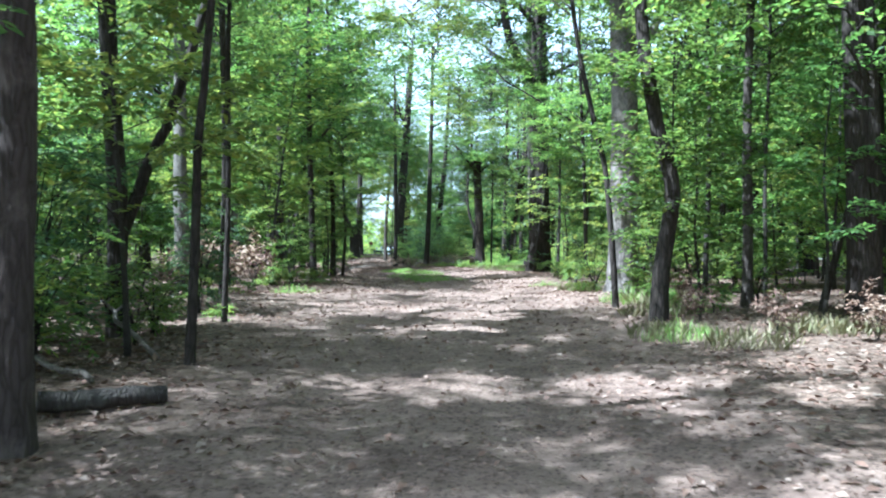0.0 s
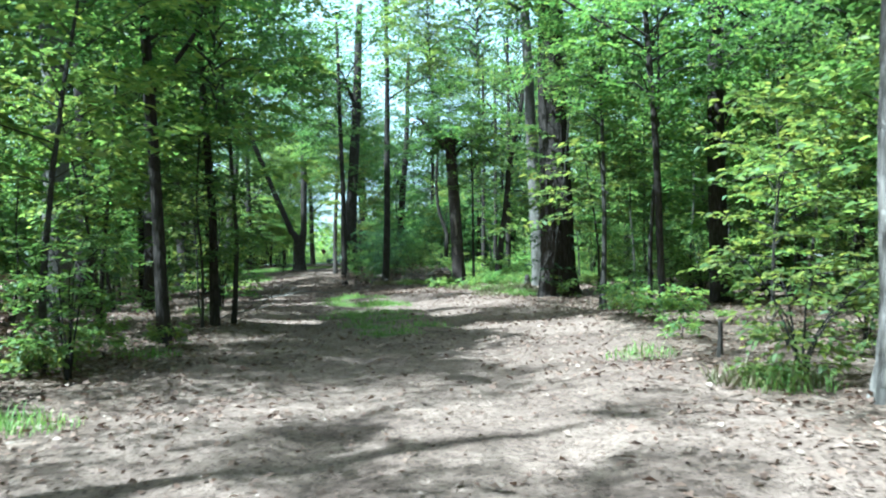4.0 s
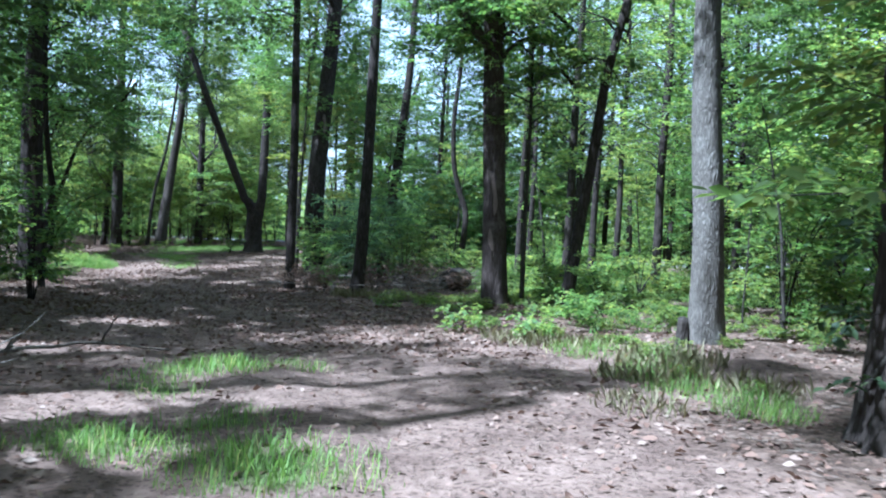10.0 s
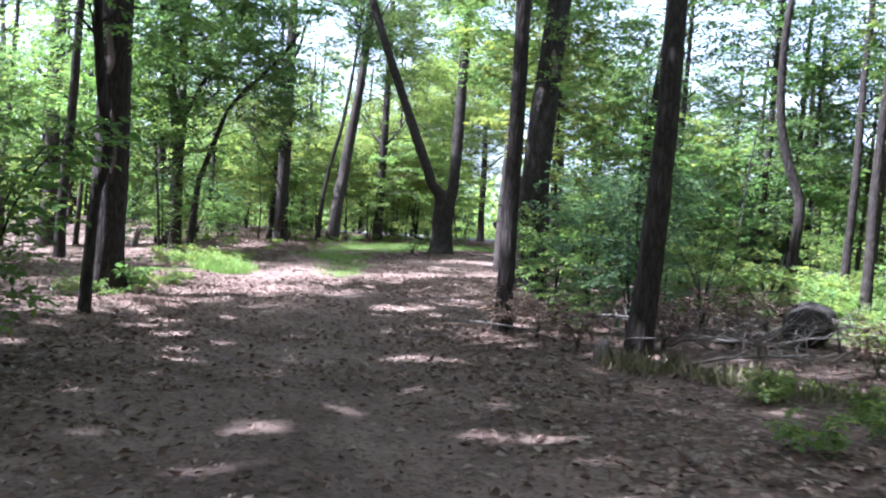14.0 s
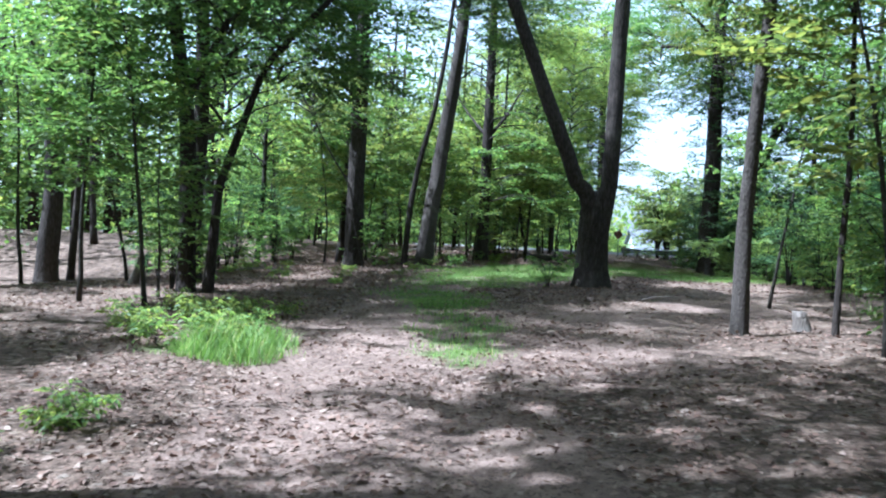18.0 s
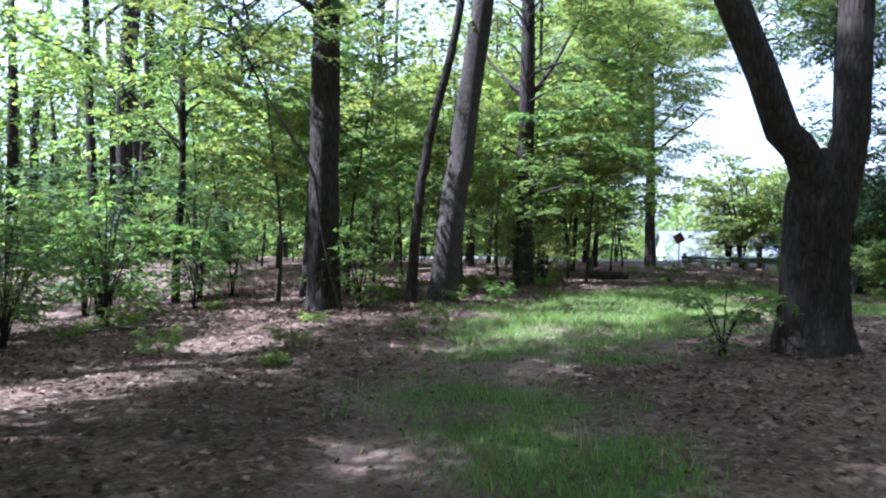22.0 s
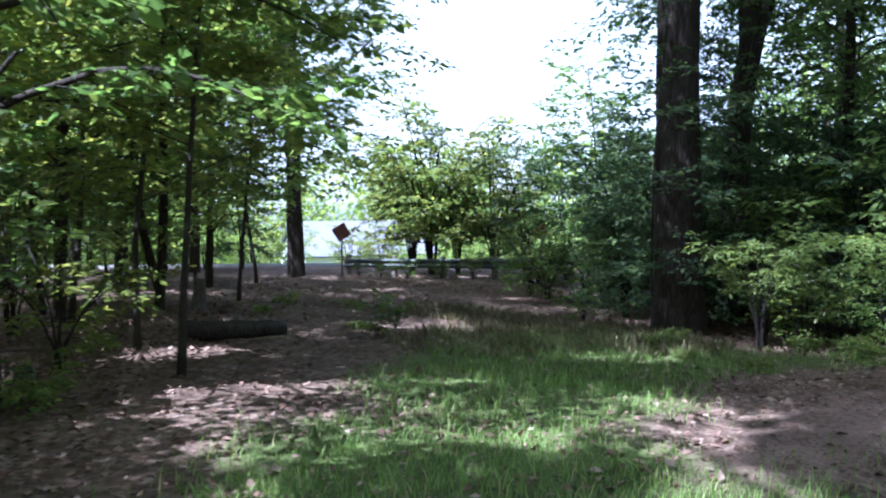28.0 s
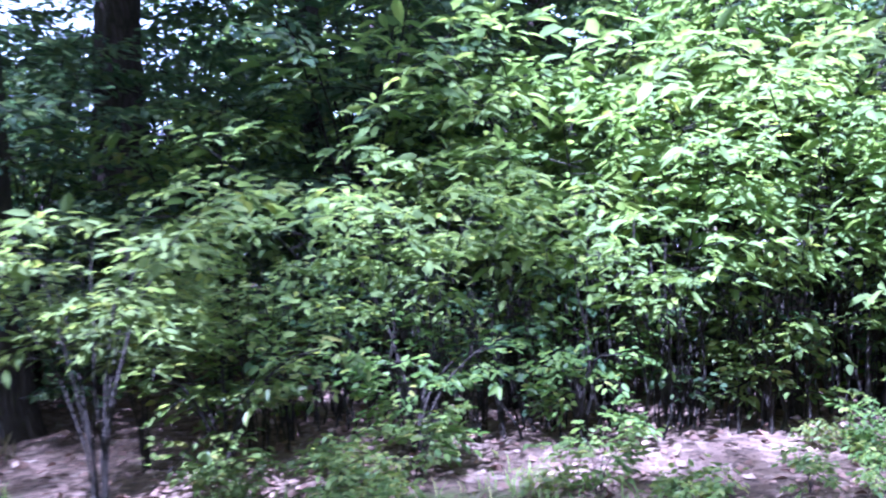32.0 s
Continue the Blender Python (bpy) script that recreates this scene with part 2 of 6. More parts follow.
GROUND = material("forest_soil", build_ground)

def plain(name, colour, rough, vary=0.25, scale=20.0, metal=0.0):
    def build(t, out):
        c = nd(t, "TexCoord").outputs["Object"]
        n = nd(t, "TexNoise", in_Scale=scale, in_Detail=5.0)
        n2 = nd(t, "TexNoise", in_Scale=scale * 0.12, in_Detail=3.0)
        t.links.new(c, n.inputs["Vector"])
        t.links.new(c, n2.inputs["Vector"])
        lo, hi = tuple(v * (1 - vary) for v in colour), tuple(min(1, v * (1 + vary)) for v in colour)
        col = mix(t, 0.5, ramp(t, n.outputs["Fac"], [(0.3, lo), (0.7, hi)]), ramp(t, n2.outputs["Fac"], [(0.3, lo), (0.7, hi)]))
        surface(t, out, col, rough, n.outputs["Fac"], 0.3, 0.01).inputs["Metallic"].default_value = metal
    return material(name, build)

# ---- mesh helpers ----
def mesh_of(name, V, F, mat, smooth=True):
    V, F = np.asarray(V, np.float32), np.asarray(F, np.int32)
    me = bpy.data.meshes.new(name)
    n, (m, k) = len(V), F.shape
    me.vertices.add(n)
    me.vertices.foreach_set("co", V.ravel())
    me.loops.add(m * k)
    me.loops.foreach_set("vertex_index", F.ravel())
    me.polygons.add(m)
    me.polygons.foreach_set("loop_start", np.arange(0, m * k, k, dtype=np.int32))
    if smooth:
        me.polygons.foreach_set("use_smooth", np.ones(m, bool))
    me.materials.append(mat)
    me.update(calc_edges=True)
    return me

def part(name, me, parent, label=""):
    ob = new(name, me)
    ob.parent = parent
    return tagged(ob, label)

def thing(name, x, y, z, label, category, group="", turn=0.0, kind=""):
    ob = new(name)
    ob.empty_display_size = 0.2
    ob.matrix_basis = pose(x, y, z, 0, 0, turn)
    return tagged(ob, label, category, group, kind)

def tube(P, R, seg=8, rough=0.0, lobes=0.0, flare=0.0, rng=None, ridges=0.0, caps=True):
    """A closed tube along the points P with radii R. flare spreads its first metre, ridges furrow it lengthwise."""
    P, R = np.asarray(P, float), np.asarray(R, float)
    n = len(P)
    T = np.gradient(P, axis=0)
    T /= np.linalg.norm(T, axis=1)[:, None] + 1e-9
    ref = np.where(np.abs(T[:, 2:3]) > 0.9, np.array([[1.0, 0, 0]]), np.array([[0, 0, 1.0]]))
    if np.mean(np.abs(T[:, 2])) > 0.6:
        ref = np.repeat([[1.0, 0, 0]], n, 0)
    U = np.cross(ref, T)
    U /= np.linalg.norm(U, axis=1)[:, None] + 1e-9
    W = np.cross(T, U)
    a = np.linspace(0, 2 * np.pi, seg, endpoint=False)
    rad = np.repeat(R[:, None], seg, 1)
    h = np.concatenate([[0], np.cumsum(np.linalg.norm(np.diff(P, axis=0), axis=1))])
    if rng is not None:
        ph = rng.uniform(0, 6.28, 8)
        if flare:
            fl = flare * np.exp(-h / 0.38)[:, None]
            rad = rad * (1 + fl * (0.7 + 0.5 * np.cos(5 * a[None] + ph[0]) * (0.6 + 0.4 * np.cos(2 * a[None] + ph[1]))))
        if ridges:
            k = max(7, seg // 4)
            w = np.cos(k * a[None] + ph[2] + 2.2 * np.sin(h[:, None] * 1.1 + ph[3]) + 1.2 * np.sin(3 * a[None] + h[:, None] * 2.3))
            rad = rad * (1 + ridges * w + ridges * 0.8 * rng.uniform(-1, 1, rad.shape))
        if rough:
            rad = rad * (1 + rough * (np.cos(2 * a[None] + ph[4] + h[:, None] * 0.5) * 0.6 + np.cos(3 * a[None] + ph[5] - h[:, None] * 0.9) * 0.4 + 0.5 * np.sin(h[:, None] * 2.1 + ph[6])))
    V = P[:, None] + rad[..., None] * (np.cos(a)[None, :, None] * U[:, None] + np.sin(a)[None, :, None] * W[:, None])
    V = V.reshape(-1, 3)
    i, j = np.meshgrid(np.arange(n - 1), np.arange(seg), indexing="ij")
    b, c = i * seg + j, i * seg + (j + 1) % seg
    F = np.stack([b, c, c + seg, b + seg], -1).reshape(-1, 4)
    if not caps:
        return V, F
    caps = []
    for row, flip in ((0, True), (n - 1, False)):
        V = np.vstack([V, P[row]])
        k, m = len(V) - 1, row * seg
        for q in range(0, seg, 2):
            f = [k, m + q, m + (q + 1) % seg, m + (q + 2) % seg]
            caps.append(f[::-1] if flip else f)
    return V, np.vstack([F, caps])

def joined(pieces):
    Vs, Fs, k = [], [], 0
    for V, F in pieces:
        Vs.append(V)
        Fs.append(F + k)
        k += len(V)
    return np.vstack(Vs), np.vstack(Fs)

def unit(v):
    return v / (np.linalg.norm(v, axis=-1, keepdims=True) + 1e-9)

def leaf_mesh(pos, axis, up, length, width=0.5, fine=False, rng=None):
    """Folded, drooping leaf blades: two faces each, or six with rounder edges."""
    n = len(pos)
    axis = unit(axis)
    side = unit(np.cross(axis, up))
    up = np.cross(side, axis)
    L = length[:, None]
    lift = rng.uniform(0.02, 0.12, (n, 1)) * L
    drop = rng.uniform(0.02, 0.22, (n, 1)) * L
    def at(s, w, z):
        return pos + axis * L * s + side * L * w * width + up * z
    if fine == "round":
        V = np.stack([pos, at(0.30, 0.46, lift), at(0.68, 0.38, lift * 0.5), at(1.0, 0, -drop), at(0.68, -0.38, lift * 0.5), at(0.30, -0.46, lift)], 1)
        F = np.array([[0, 1, 2, 3], [0, 3, 4, 5]])
    elif not fine:
        V = np.stack([pos, at(0.45, 0.5, lift), at(1.0, 0, -drop), at(0.45, -0.5, lift)], 1)
        F = np.array([[0, 1, 2], [0, 2, 3]])
    else:
        V = np.stack([pos, at(0.28, 0.42, lift), at(0.66, 0.40, lift * 0.4), at(1.0, 0, -drop), at(0.66, -0.40, lift * 0.4), at(0.28, -0.42, lift), at(0.5, 0, lift * 0)], 1)
        F = np.array([[0, 1, 6], [1, 2, 6], [2, 3, 6], [3, 4, 6], [4, 5, 6], [5, 0, 6]])
    k = V.shape[1]
    return V.reshape(-1, 3), (np.arange(n)[:, None, None] * k + F[None]).reshape(-1, F.shape[1])

def spray(rng, start, way, length, leaf, wood, gap=1.0, radius=0.012, flat=0.25):
    """One branch with side twigs in a flat layer. Adds its tubes to wood and returns leaf places, axes and lengths."""
    way = unit(np.array(way))
    side = unit(np.cross(way, [0, 0, 1.0]) + rng.normal(0, 0.1, 3))
    n = 6
    s = np.linspace(0, 1, n)
    bend = rng.normal(0, 0.10, 3)
    P = start + way * (s * length)[:, None] + np.outer(s ** 2, bend * length) - np.outer(s ** 2, [0, 0, 0.2 * length])
    wood.append(tube(P[[0, 2, 5]], [radius, radius * 0.7, 0.003], 3, caps=False))
    pos, ax = [], []
    count = max(4, int(length / (0.14 * gap)))
    for i in range(count):
        q = 0.2 + 0.8 * (i + rng.uniform(0, 0.8)) / count
        base = np.array([np.interp(q, s, P[:, k]) for k in range(3)])
        sgn = 1 if i % 2 else -1
        d = unit(way * rng.uniform(0.5, 0.9) + side * sgn + np.array([0, 0, rng.normal(0, flat)]))
        tl = (1.15 - q) * length * rng.uniform(0.3, 0.55) + 0.12
        m = max(3, int(tl / (leaf * 0.34 * gap)))
        u = (np.arange(m) + rng.uniform(0.2, 1, m)) / m
        droop = np.zeros((m, 3))
        droop[:, 2] = -0.18 * tl * u ** 2
        pos.append(base + d * (u * tl)[:, None] + droop + rng.normal(0, 0.02, (m, 3)))
        lr = np.where(np.arange(m) % 2, 1, -1)[:, None]
        ax.append(d * 0.8 + np.cross(d, [0, 0, 1.0]) * lr * rng.uniform(0.5, 1.1, (m, 1)) + rng.normal(0, 0.22, (m, 3)) - np.array([0, 0, 0.25]))
    pos, ax = np.vstack(pos), np.vstack(ax)
    return pos, ax, leaf * rng.uniform(0.65, 1.25, len(pos))

LEAFY, TWIGGY = {}, {}
def branchwork(V, F, bark):
    me = mesh_of("branchwork", V, F, bark)
    TWIGGY[me.name] = (V.astype(np.float32), F, bark, "branchwork")
    return me

def foliage(rng, sprays, width, fine, mat, name, keep=1.0):
    pos = np.vstack([a for a, b, c in sprays])
    ax = np.vstack([b for a, b, c in sprays])
    ln = np.concatenate([c for a, b, c in sprays])
    k = rng.random(len(pos)) < keep
    pos, ax, ln = pos[k], ax[k], ln[k]
    up = np.array([0, 0, 1.0]) + rng.normal(0, 0.38, pos.shape)
    V, F = leaf_mesh(pos, ax, up, ln, width, fine, rng)
    me = mesh_of(name, V, F, mat, False)
    LEAFY[me.name] = (V.reshape(len(pos), -1, 3).astype(np.float32), F[:len(F) // len(pos)], mat, name)
    return me

# ---- lie of the land ----
LAND = [(0, -6, -0.15), (0, 5, -0.1), (0, 14, 0.15), (0, 27, 0.32), (-0.5, 38, 0.35), (-4, 50, 0.3), (-8, 63.5, 0.3), (-12, 77, 0.5),
        (-11.5, 88, 0.62), (-9.5, 93, 0.6), (-6, 96, 0.4), (4.3, 21.5, 0.35), (4.2, 39.3, 0.32), (20, 58, -0.4), (4.6, 45.7, 0.45),
        (3, 52.6, 0.25), (-3, 62, 0.1), (-0.7, 71, 0.45), (-8.2, 83.3, 0.52), (-11.6, 61.6, -0.2), (-17.5, 77, 0.08), (-17, 87.5, 0.47),
        (-14.8, 94, 0.68), (-30, 86, -0.9), (-4.2, 104, 0.0), (-11, 120.7, 0.55), (-13.7, 106, 0.85), (-30, 99, 0.9), (-4.7, 74, 0.3), (6, 100, -0.2)]
LAND = np.array(LAND, float)

TRACK = np.array([(0, -40), (0, 0), (0.1, 32.5), (-0.9, 40.5), (-2.8, 47.2), (-6, 57), (-8.2, 64), (-11.1, 73.3), (-12.4, 80), (-12.2, 84.6), (-11.1, 89.6), (-9.6, 92.8), (-5.2, 97.0)], float)

def line_distance(x, y, line=TRACK):
    p = np.stack([np.asarray(x, float), np.asarray(y, float)], -1)
    best = np.full(p.shape[:-1], 1e9)
    for a, b in zip(line[:-1], line[1:]):
        d = b - a
        u = np.clip(((p - a) @ d) / (d @ d), 0, 1)
        best = np.minimum(best, np.linalg.norm(p - a - u[..., None] * d, axis=-1))
    return best

def ground_z(x, y):
    x, y = np.asarray(x, float), np.asarray(y, float)
    w = np.exp(-((x[..., None] - LAND[:, 0]) ** 2 + (y[..., None] - LAND[:, 1]) ** 2) / (2 * 5.0 ** 2)) + 1e-7
    z = (w * LAND[:, 2]).sum(-1) / w.sum(-1)
    z = z - 3.6 * np.clip((y + 0.35 * x - 126) / 30, 0, 1) ** 1.3
    d = line_distance(x, y)
    rut = np.exp(-((d - 0.85) / 0.32) ** 2) * 0.055
    bank = np.clip((d - 2.0) / 1.6, 0, 1) * 0.06
    lump = 0.05 * np.sin(x * 1.3 + 1.7 * np.sin(y * 0.7)) * np.sin(y * 1.1 + x * 0.4) + 0.018 * np.sin(x * 4.1 + y * 2.3) * np.sin(y * 3.7 - x * 1.9)
    return z - rut * (d < 3) + bank + lump * np.clip(d / 2.5, 0.25, 1)

GRASSY = [(-0.4, 30, 0.6), (0.3, 31.5, 0.5), (-0.9, 32, 0.6), (-0.5, 33.6, 0.7), (-1.5, 34.6, 0.6), (-1.2, 36, 0.8), (-0.3, 35.6, 0.5), (-2.1, 42.8, 0.6), (-0.7, 38.6, 0.7), (-1.3, 40, 0.5), (-2.1, 39.2, 0.6), (-2.3, 41.5, 0.5),
          (-11.9, 68.5, 0.8), (-12.5, 69.4, 0.8), (-13.2, 70.4, 0.9), (-12.9, 68.4, 0.6), (-12.5, 79.5, 1.3), (-11.0, 76.5, 1.1), (-11.8, 78, 1.0), (-9.9, 73.5, 0.8),
          (-12.5, 83, 1.3), (-13, 86, 1.0), (-12.4, 85, 1.2), (-11.2, 84.3, 1.2), (-10.3, 86, 1.4), (-11.6, 86.8, 1.2), (-9.2, 88.5, 1.3), (-9.3, 85.6, 1.0), (-10.9, 82.4, 0.9), (-13.3, 84.2, 0.7), (-11.3, 88, 1.8), (-10.2, 92, 2.6), (-10.3, 94.8, 1.7), (-9.0, 97.6, 1.7), (-8.3, 100, 1.6), (-8.0, 102.3, 1.2), (-5, 92, 2.6), (-9.4, 71, 0.7), (-8.7, 69.2, 0.5),
          (-6.5, 100, 1.5), (-4.4, 99.8, 1.0), (-3.0, 99.4, 0.9), (-5.6, 101.8, 1.0), (5, 78, 6.0), (10, 68, 6.0), (6, 62, 2.6), (12, 88, 8.0), (4.4, 58.2, 1.8), (7.0, 60.0, 3.0), (4.2, 66.0, 2.8), (3.0, 61.5, 1.3), (3.0, 56.6, 1.0)]

strip = np.random.default_rng(8)
for k in range(18):
    u = strip.random()
    GRASSY.append((-9.0 - 3.6 * u + strip.normal(0, 0.35), 69.5 + 16 * u, 0.35 + 0.55 * strip.random()))
for k in range(16):
    u = strip.random()
    GRASSY.append((-14.0 + 2.0 * u + strip.normal(0, 0.3), 84 + 10 * u, 0.4 + 0.6 * strip.random()))
for k in range(14):
    GRASSY.append((strip.uniform(-9.0, -5.5), strip.uniform(98, 104), strip.uniform(0.4, 0.9)))

def blobs(x, y, table):
    v = np.zeros(np.shape(x))
    for bx, by, r in table:
        v = np.maximum(v, 1.15 - 0.65 * np.hypot(x - bx, y - by) / r)
    return np.clip(v, 0, 1)

def dirt_at(x, y):
    d = line_distance(x, y)
    wide = np.interp(y, [-10, 25, 34, 42, 48, 66, 76, 90], [2.3, 3.1, 3.4, 3.2, 1.9, 1.9, 1.2, 0.5])
    v = np.clip(1.0 - 0.5 * (d / wide) ** 2, 0, 1)
    v = np.maximum(v, blobs(x, y, [(-7.2, 70, 2.2), (-7.8, 75, 1.8), (-4.5, 79, 1.8), (2.5, 43.5, 2.5)]))
    return v

def build_land():
    def axis_steps(a, b, step, far):
        mid = list(np.arange(a, b + step / 2, step))
        lo, hi, k = [a], [b], step
        while hi[-1] < far:
            k *= 1.35
            hi.append(hi[-1] + k)
            lo.append(lo[-1] - k)
        return np.array(lo[:0:-1] + mid + hi[1:])
    xs, ys = axis_steps(-24, 14, 0.3, 2500), axis_steps(-6, 122, 0.3, 2500)
    X, Y = np.meshgrid(xs, ys)
    Z = ground_z(X, Y)
    nx, ny = len(xs), len(ys)
    i, j = np.meshgrid(np.arange(ny - 1), np.arange(nx - 1), indexing="ij")
    b = i * nx + j
    F = np.stack([b, b + 1, b + nx + 1, b + nx], -1).reshape(-1, 4)
    me = mesh_of("ground", np.stack([X, Y, Z], -1).reshape(-1, 3), F, GROUND)
    for name, val in (("dirt", dirt_at(X, Y)), ("green", np.maximum(np.maximum(0.62 * blobs(X, Y, GRASSY), 0.95 * blobs(X, Y, [g for g in GRASSY if g[2] > 1.4])), np.clip((Y + 0.4 * X - 122) / 6, 0, 1)))):
        me.attributes.new(name, "FLOAT", "POINT").data.foreach_set("value", val.astype(np.float32).ravel())
    tagged(new("ground", me), "leaf-strewn forest floor with a worn dirt track and grass", "ground", "", "structure")
build_land()

# ---- trees ----
def crown_kind(seed, radius, height, leaf, count, mat, low=0.0, keep=0.45):
    """A crown of leafy sprays round its own origin: wood and leaves."""
    rng = np.random.default_rng(seed)
    wood, sp = [], []
    for i in range(count):
        q = (i + rng.random()) / count
        az = i * 2.4 + rng.uniform(-0.5, 0.5)
        z = low + q * height
        reach = radius * (0.30 + 0.75 * math.sin(math.pi * (0.18 + 0.80 * q)) ** 0.8) * rng.uniform(0.55, 1.1)
        inner = reach * rng.uniform(0.1, 0.45)
        d = np.array([math.cos(az), math.sin(az), rng.uniform(0.0, 0.5)])
        root = np.array([0, 0, z])
        start = root + d * inner
        wood.append(tube(np.stack([root - [0, 0, 0.3], root + d * inner * 0.5 + [0, 0, 0.05], start]), [0.04, 0.028, 0.016], 4, caps=False))
        for k in range(3):
            w = d + rng.normal(0, 0.42, 3) * [1, 1, 0.6]
            sp.append(spray(rng, start + d * rng.uniform(0, 0.3) * reach, w, (reach - inner) * rng.uniform(0.45, 0.8) + 0.4, leaf, wood, 1.2, 0.009))
    V, F = joined(wood)
    return branchwork(V, F, BARK_THIN), foliage(rng, sp, 0.62, False, mat, "crown", keep)

CROWNS = [crown_kind(11, 6.0, 7.5, 0.19, 34, LEAF_CANOPY, -1.0, 0.75), crown_kind(12, 5.2, 9.0, 0.18, 34, LEAF_CANOPY, -0.5, 0.75),
          crown_kind(13, 6.6, 7.0, 0.20, 34, LEAF_CANOPY, -1.5, 0.75), crown_kind(14, 4.2, 6.5, 0.16, 32, LEAF_UNDER, -1.0, 0.8), crown_kind(17, 5.0, 6.5, 0.16, 42, LEAF_BRIGHT, -1.0, 0.85)]

HIGH = [crown_kind(15, 7.5, 5.0, 0.30, 40, LEAF_CANOPY, 0.0, 0.36), crown_kind(16, 6.8, 6.0, 0.28, 40, LEAF_CANOPY, 0.0, 0.36)]

SPOTS = [(0.4, 21, 1.2), (2.5, 22, 1.2), (2.6, 27.6, 3.0), (0.6, 35.2, 0.8), (5.2, 50.5, 2.6), (7.0, 45.0, 2.2), (-0.9, 17.2, 1.0), (0.2, 15.6, 1.2), (2.0, 17.5, 0.8), (-3.2, 23.4, 0.8), (0.9, 40.4, 3.0), (1.5, 38.6, 2.0),
         (-4.4, 44.6, 1.0), (-2.9, 40.7, 0.8), (-8.0, 60.3, 1.2), (-3.6, 54.7, 0.8), (-13.6, 71.5, 1.6), (-11, 71.2, 1.0), (-15.9, 80.4, 0.9), (-18.9, 76.8, 1.2), (-12, 86.4, 1.0),
         (-5.7, 92, 2.0), (-6, 96, 1.5), (-9.8, 67, 1.3), (-12, 66, 1.3), (3.9, 44.5, 1.0)]
# gaps in the leaf roof: where on the floor the sun comes through, and how far each way
SUNNY = [(1.6, 8.7, 0.6, 1.0), (4.0, 9.8, 0.8, 0.7), (3.4, 8.2, 0.5, 0.5), (-0.2, 14.3, 1.1, 0.5), (0.4, 16.2, 0.9, 0.8), (-0.8, 18.1, 0.8, 0.7), (2.0, 17.6, 0.5, 0.7),
         (0.8, 21.4, 1.0, 1.3), (2.5, 24.0, 0.9, 1.2), (2.4, 27.0, 1.5, 2.2), (1.9, 31.3, 1.0, 1.0), (2.8, 30.1, 1.2, 1.8), (1.0, 35.0, 0.7, 0.7), (0.9, 38.6, 1.6, 2.2), (1.9, 40.4, 1.0, 1.0), (-0.9, 41.1, 0.6, 0.6),
         (-3.1, 40.6, 1.3, 0.8), (-4.3, 44.2, 1.1, 0.5), (-2.7, 33.8, 0.9, 0.6), (-5.0, 36.5, 0.9, 0.5), (3.6, 44.6, 1.1, 1.2), (5.2, 48.5, 2.4, 2.6), (6.4, 50.2, 1.8, 1.6), (5.6, 31.0, 0.9, 0.9), (-4.6, 25.6, 0.9, 0.7),
         (-4.6, 47.8, 0.9, 0.7), (-3.8, 55.0, 0.5, 0.35), (-2.2, 51.2, 0.4, 0.25), (-1.9, 42.7, 0.6, 0.6), (-1.9, 39.0, 0.6, 0.6), (-9.3, 65.0, 1.1, 0.9), (-11.4, 67.2, 1.5, 1.2), (-12.9, 67.0, 1.0, 1.0), (-13.2, 70.0, 1.4, 1.2),
         (-10.9, 69.2, 0.9, 1.1), (-10.0, 70.6, 0.9, 0.5), (-6.0, 78.4, 1.0, 0.9), (-3.9, 86.4, 2.2, 3.0), (-19.0, 76.5, 1.6, 0.8), (-16.7, 82.7, 1.0, 0.8), (-19.6, 85.1, 1.0, 1.0),
         (-12.2, 85.0, 0.6, 0.8), (-16.3, 84.8, 0.5, 0.6), (-9.6, 90.2, 1.8, 2.0), (-8.2, 96.3, 1.2, 1.5), (-17.7, 101.1, 1.1, 0.9), (-18.1, 95.2, 0.7, 0.8), (-6.8, 100.3, 1.6, 0.5), (-1.8, 99.6, 0.6, 0.3), (6.8, 39.0, 0.9, 0.9), (9.0, 37.5, 1.1, 1.1), (-4.5, 120.1, 3.0, 2.6), (-5.6, 61.8, 0.7, 0.5), (-9.0, 54.0, 0.6, 0.3), (0.2, 54.6, 0.5, 0.4), (1.6, 53.6, 0.5, 0.4), (4.4, 60.0, 2.4, 2.6), (4.4, 65.5, 2.2, 3.0), (6.4, 71.5, 2.8, 4.0), (3.4, 56.0, 1.0, 1.4), (8.4, 66.0, 3.4, 4.0), (9.0, 75.0, 4.0, 5.0), (7.4, 57.5, 1.6, 1.6), (-10.4, 96.8, 2.2, 2.0), (1.3, 100.2, 1.7, 1.3), (2.5, 100.0, 1.7, 1.7), (-3.9, 101.2, 0.9, 0.7), (-12.6, 100.5, 0.8, 0.6)]
def sunlit(x, y):
    """Whether the sun comes through the leaves above the point x, y of the floor. The gaps have ragged edges."""
    best = np.full(np.shape(x), -9.0)
    for a, b, rx, ry in SUNNY:
        best = np.maximum(best, 1.0 - np.hypot((x - a) / rx, (y - b) / ry))
    rag = np.sin(x * 5.1 + 2.0 * np.sin(y * 2.3)) * np.sin(y * 4.3 + 1.5 * np.sin(x * 3.1)) + 0.6 * np.sin(x * 11.0 + y * 3.0) * np.sin(y * 9.0 - x * 2.0)
    # small flecks of light round the bend
    fleck = np.sin(x * 3.7 + 1.9 * np.sin(y * 1.7)) * np.sin(y * 3.1 + 1.6 * np.sin(x * 1.3 + 0.5)) + 0.2 * np.sin(x * 0.9 + y * 0.6)
    return (best + 0.28 * rag > 0.0) | ((fleck > 0.70) & (y > 45) & (y < 72) & (x > -14) & (x < 6))

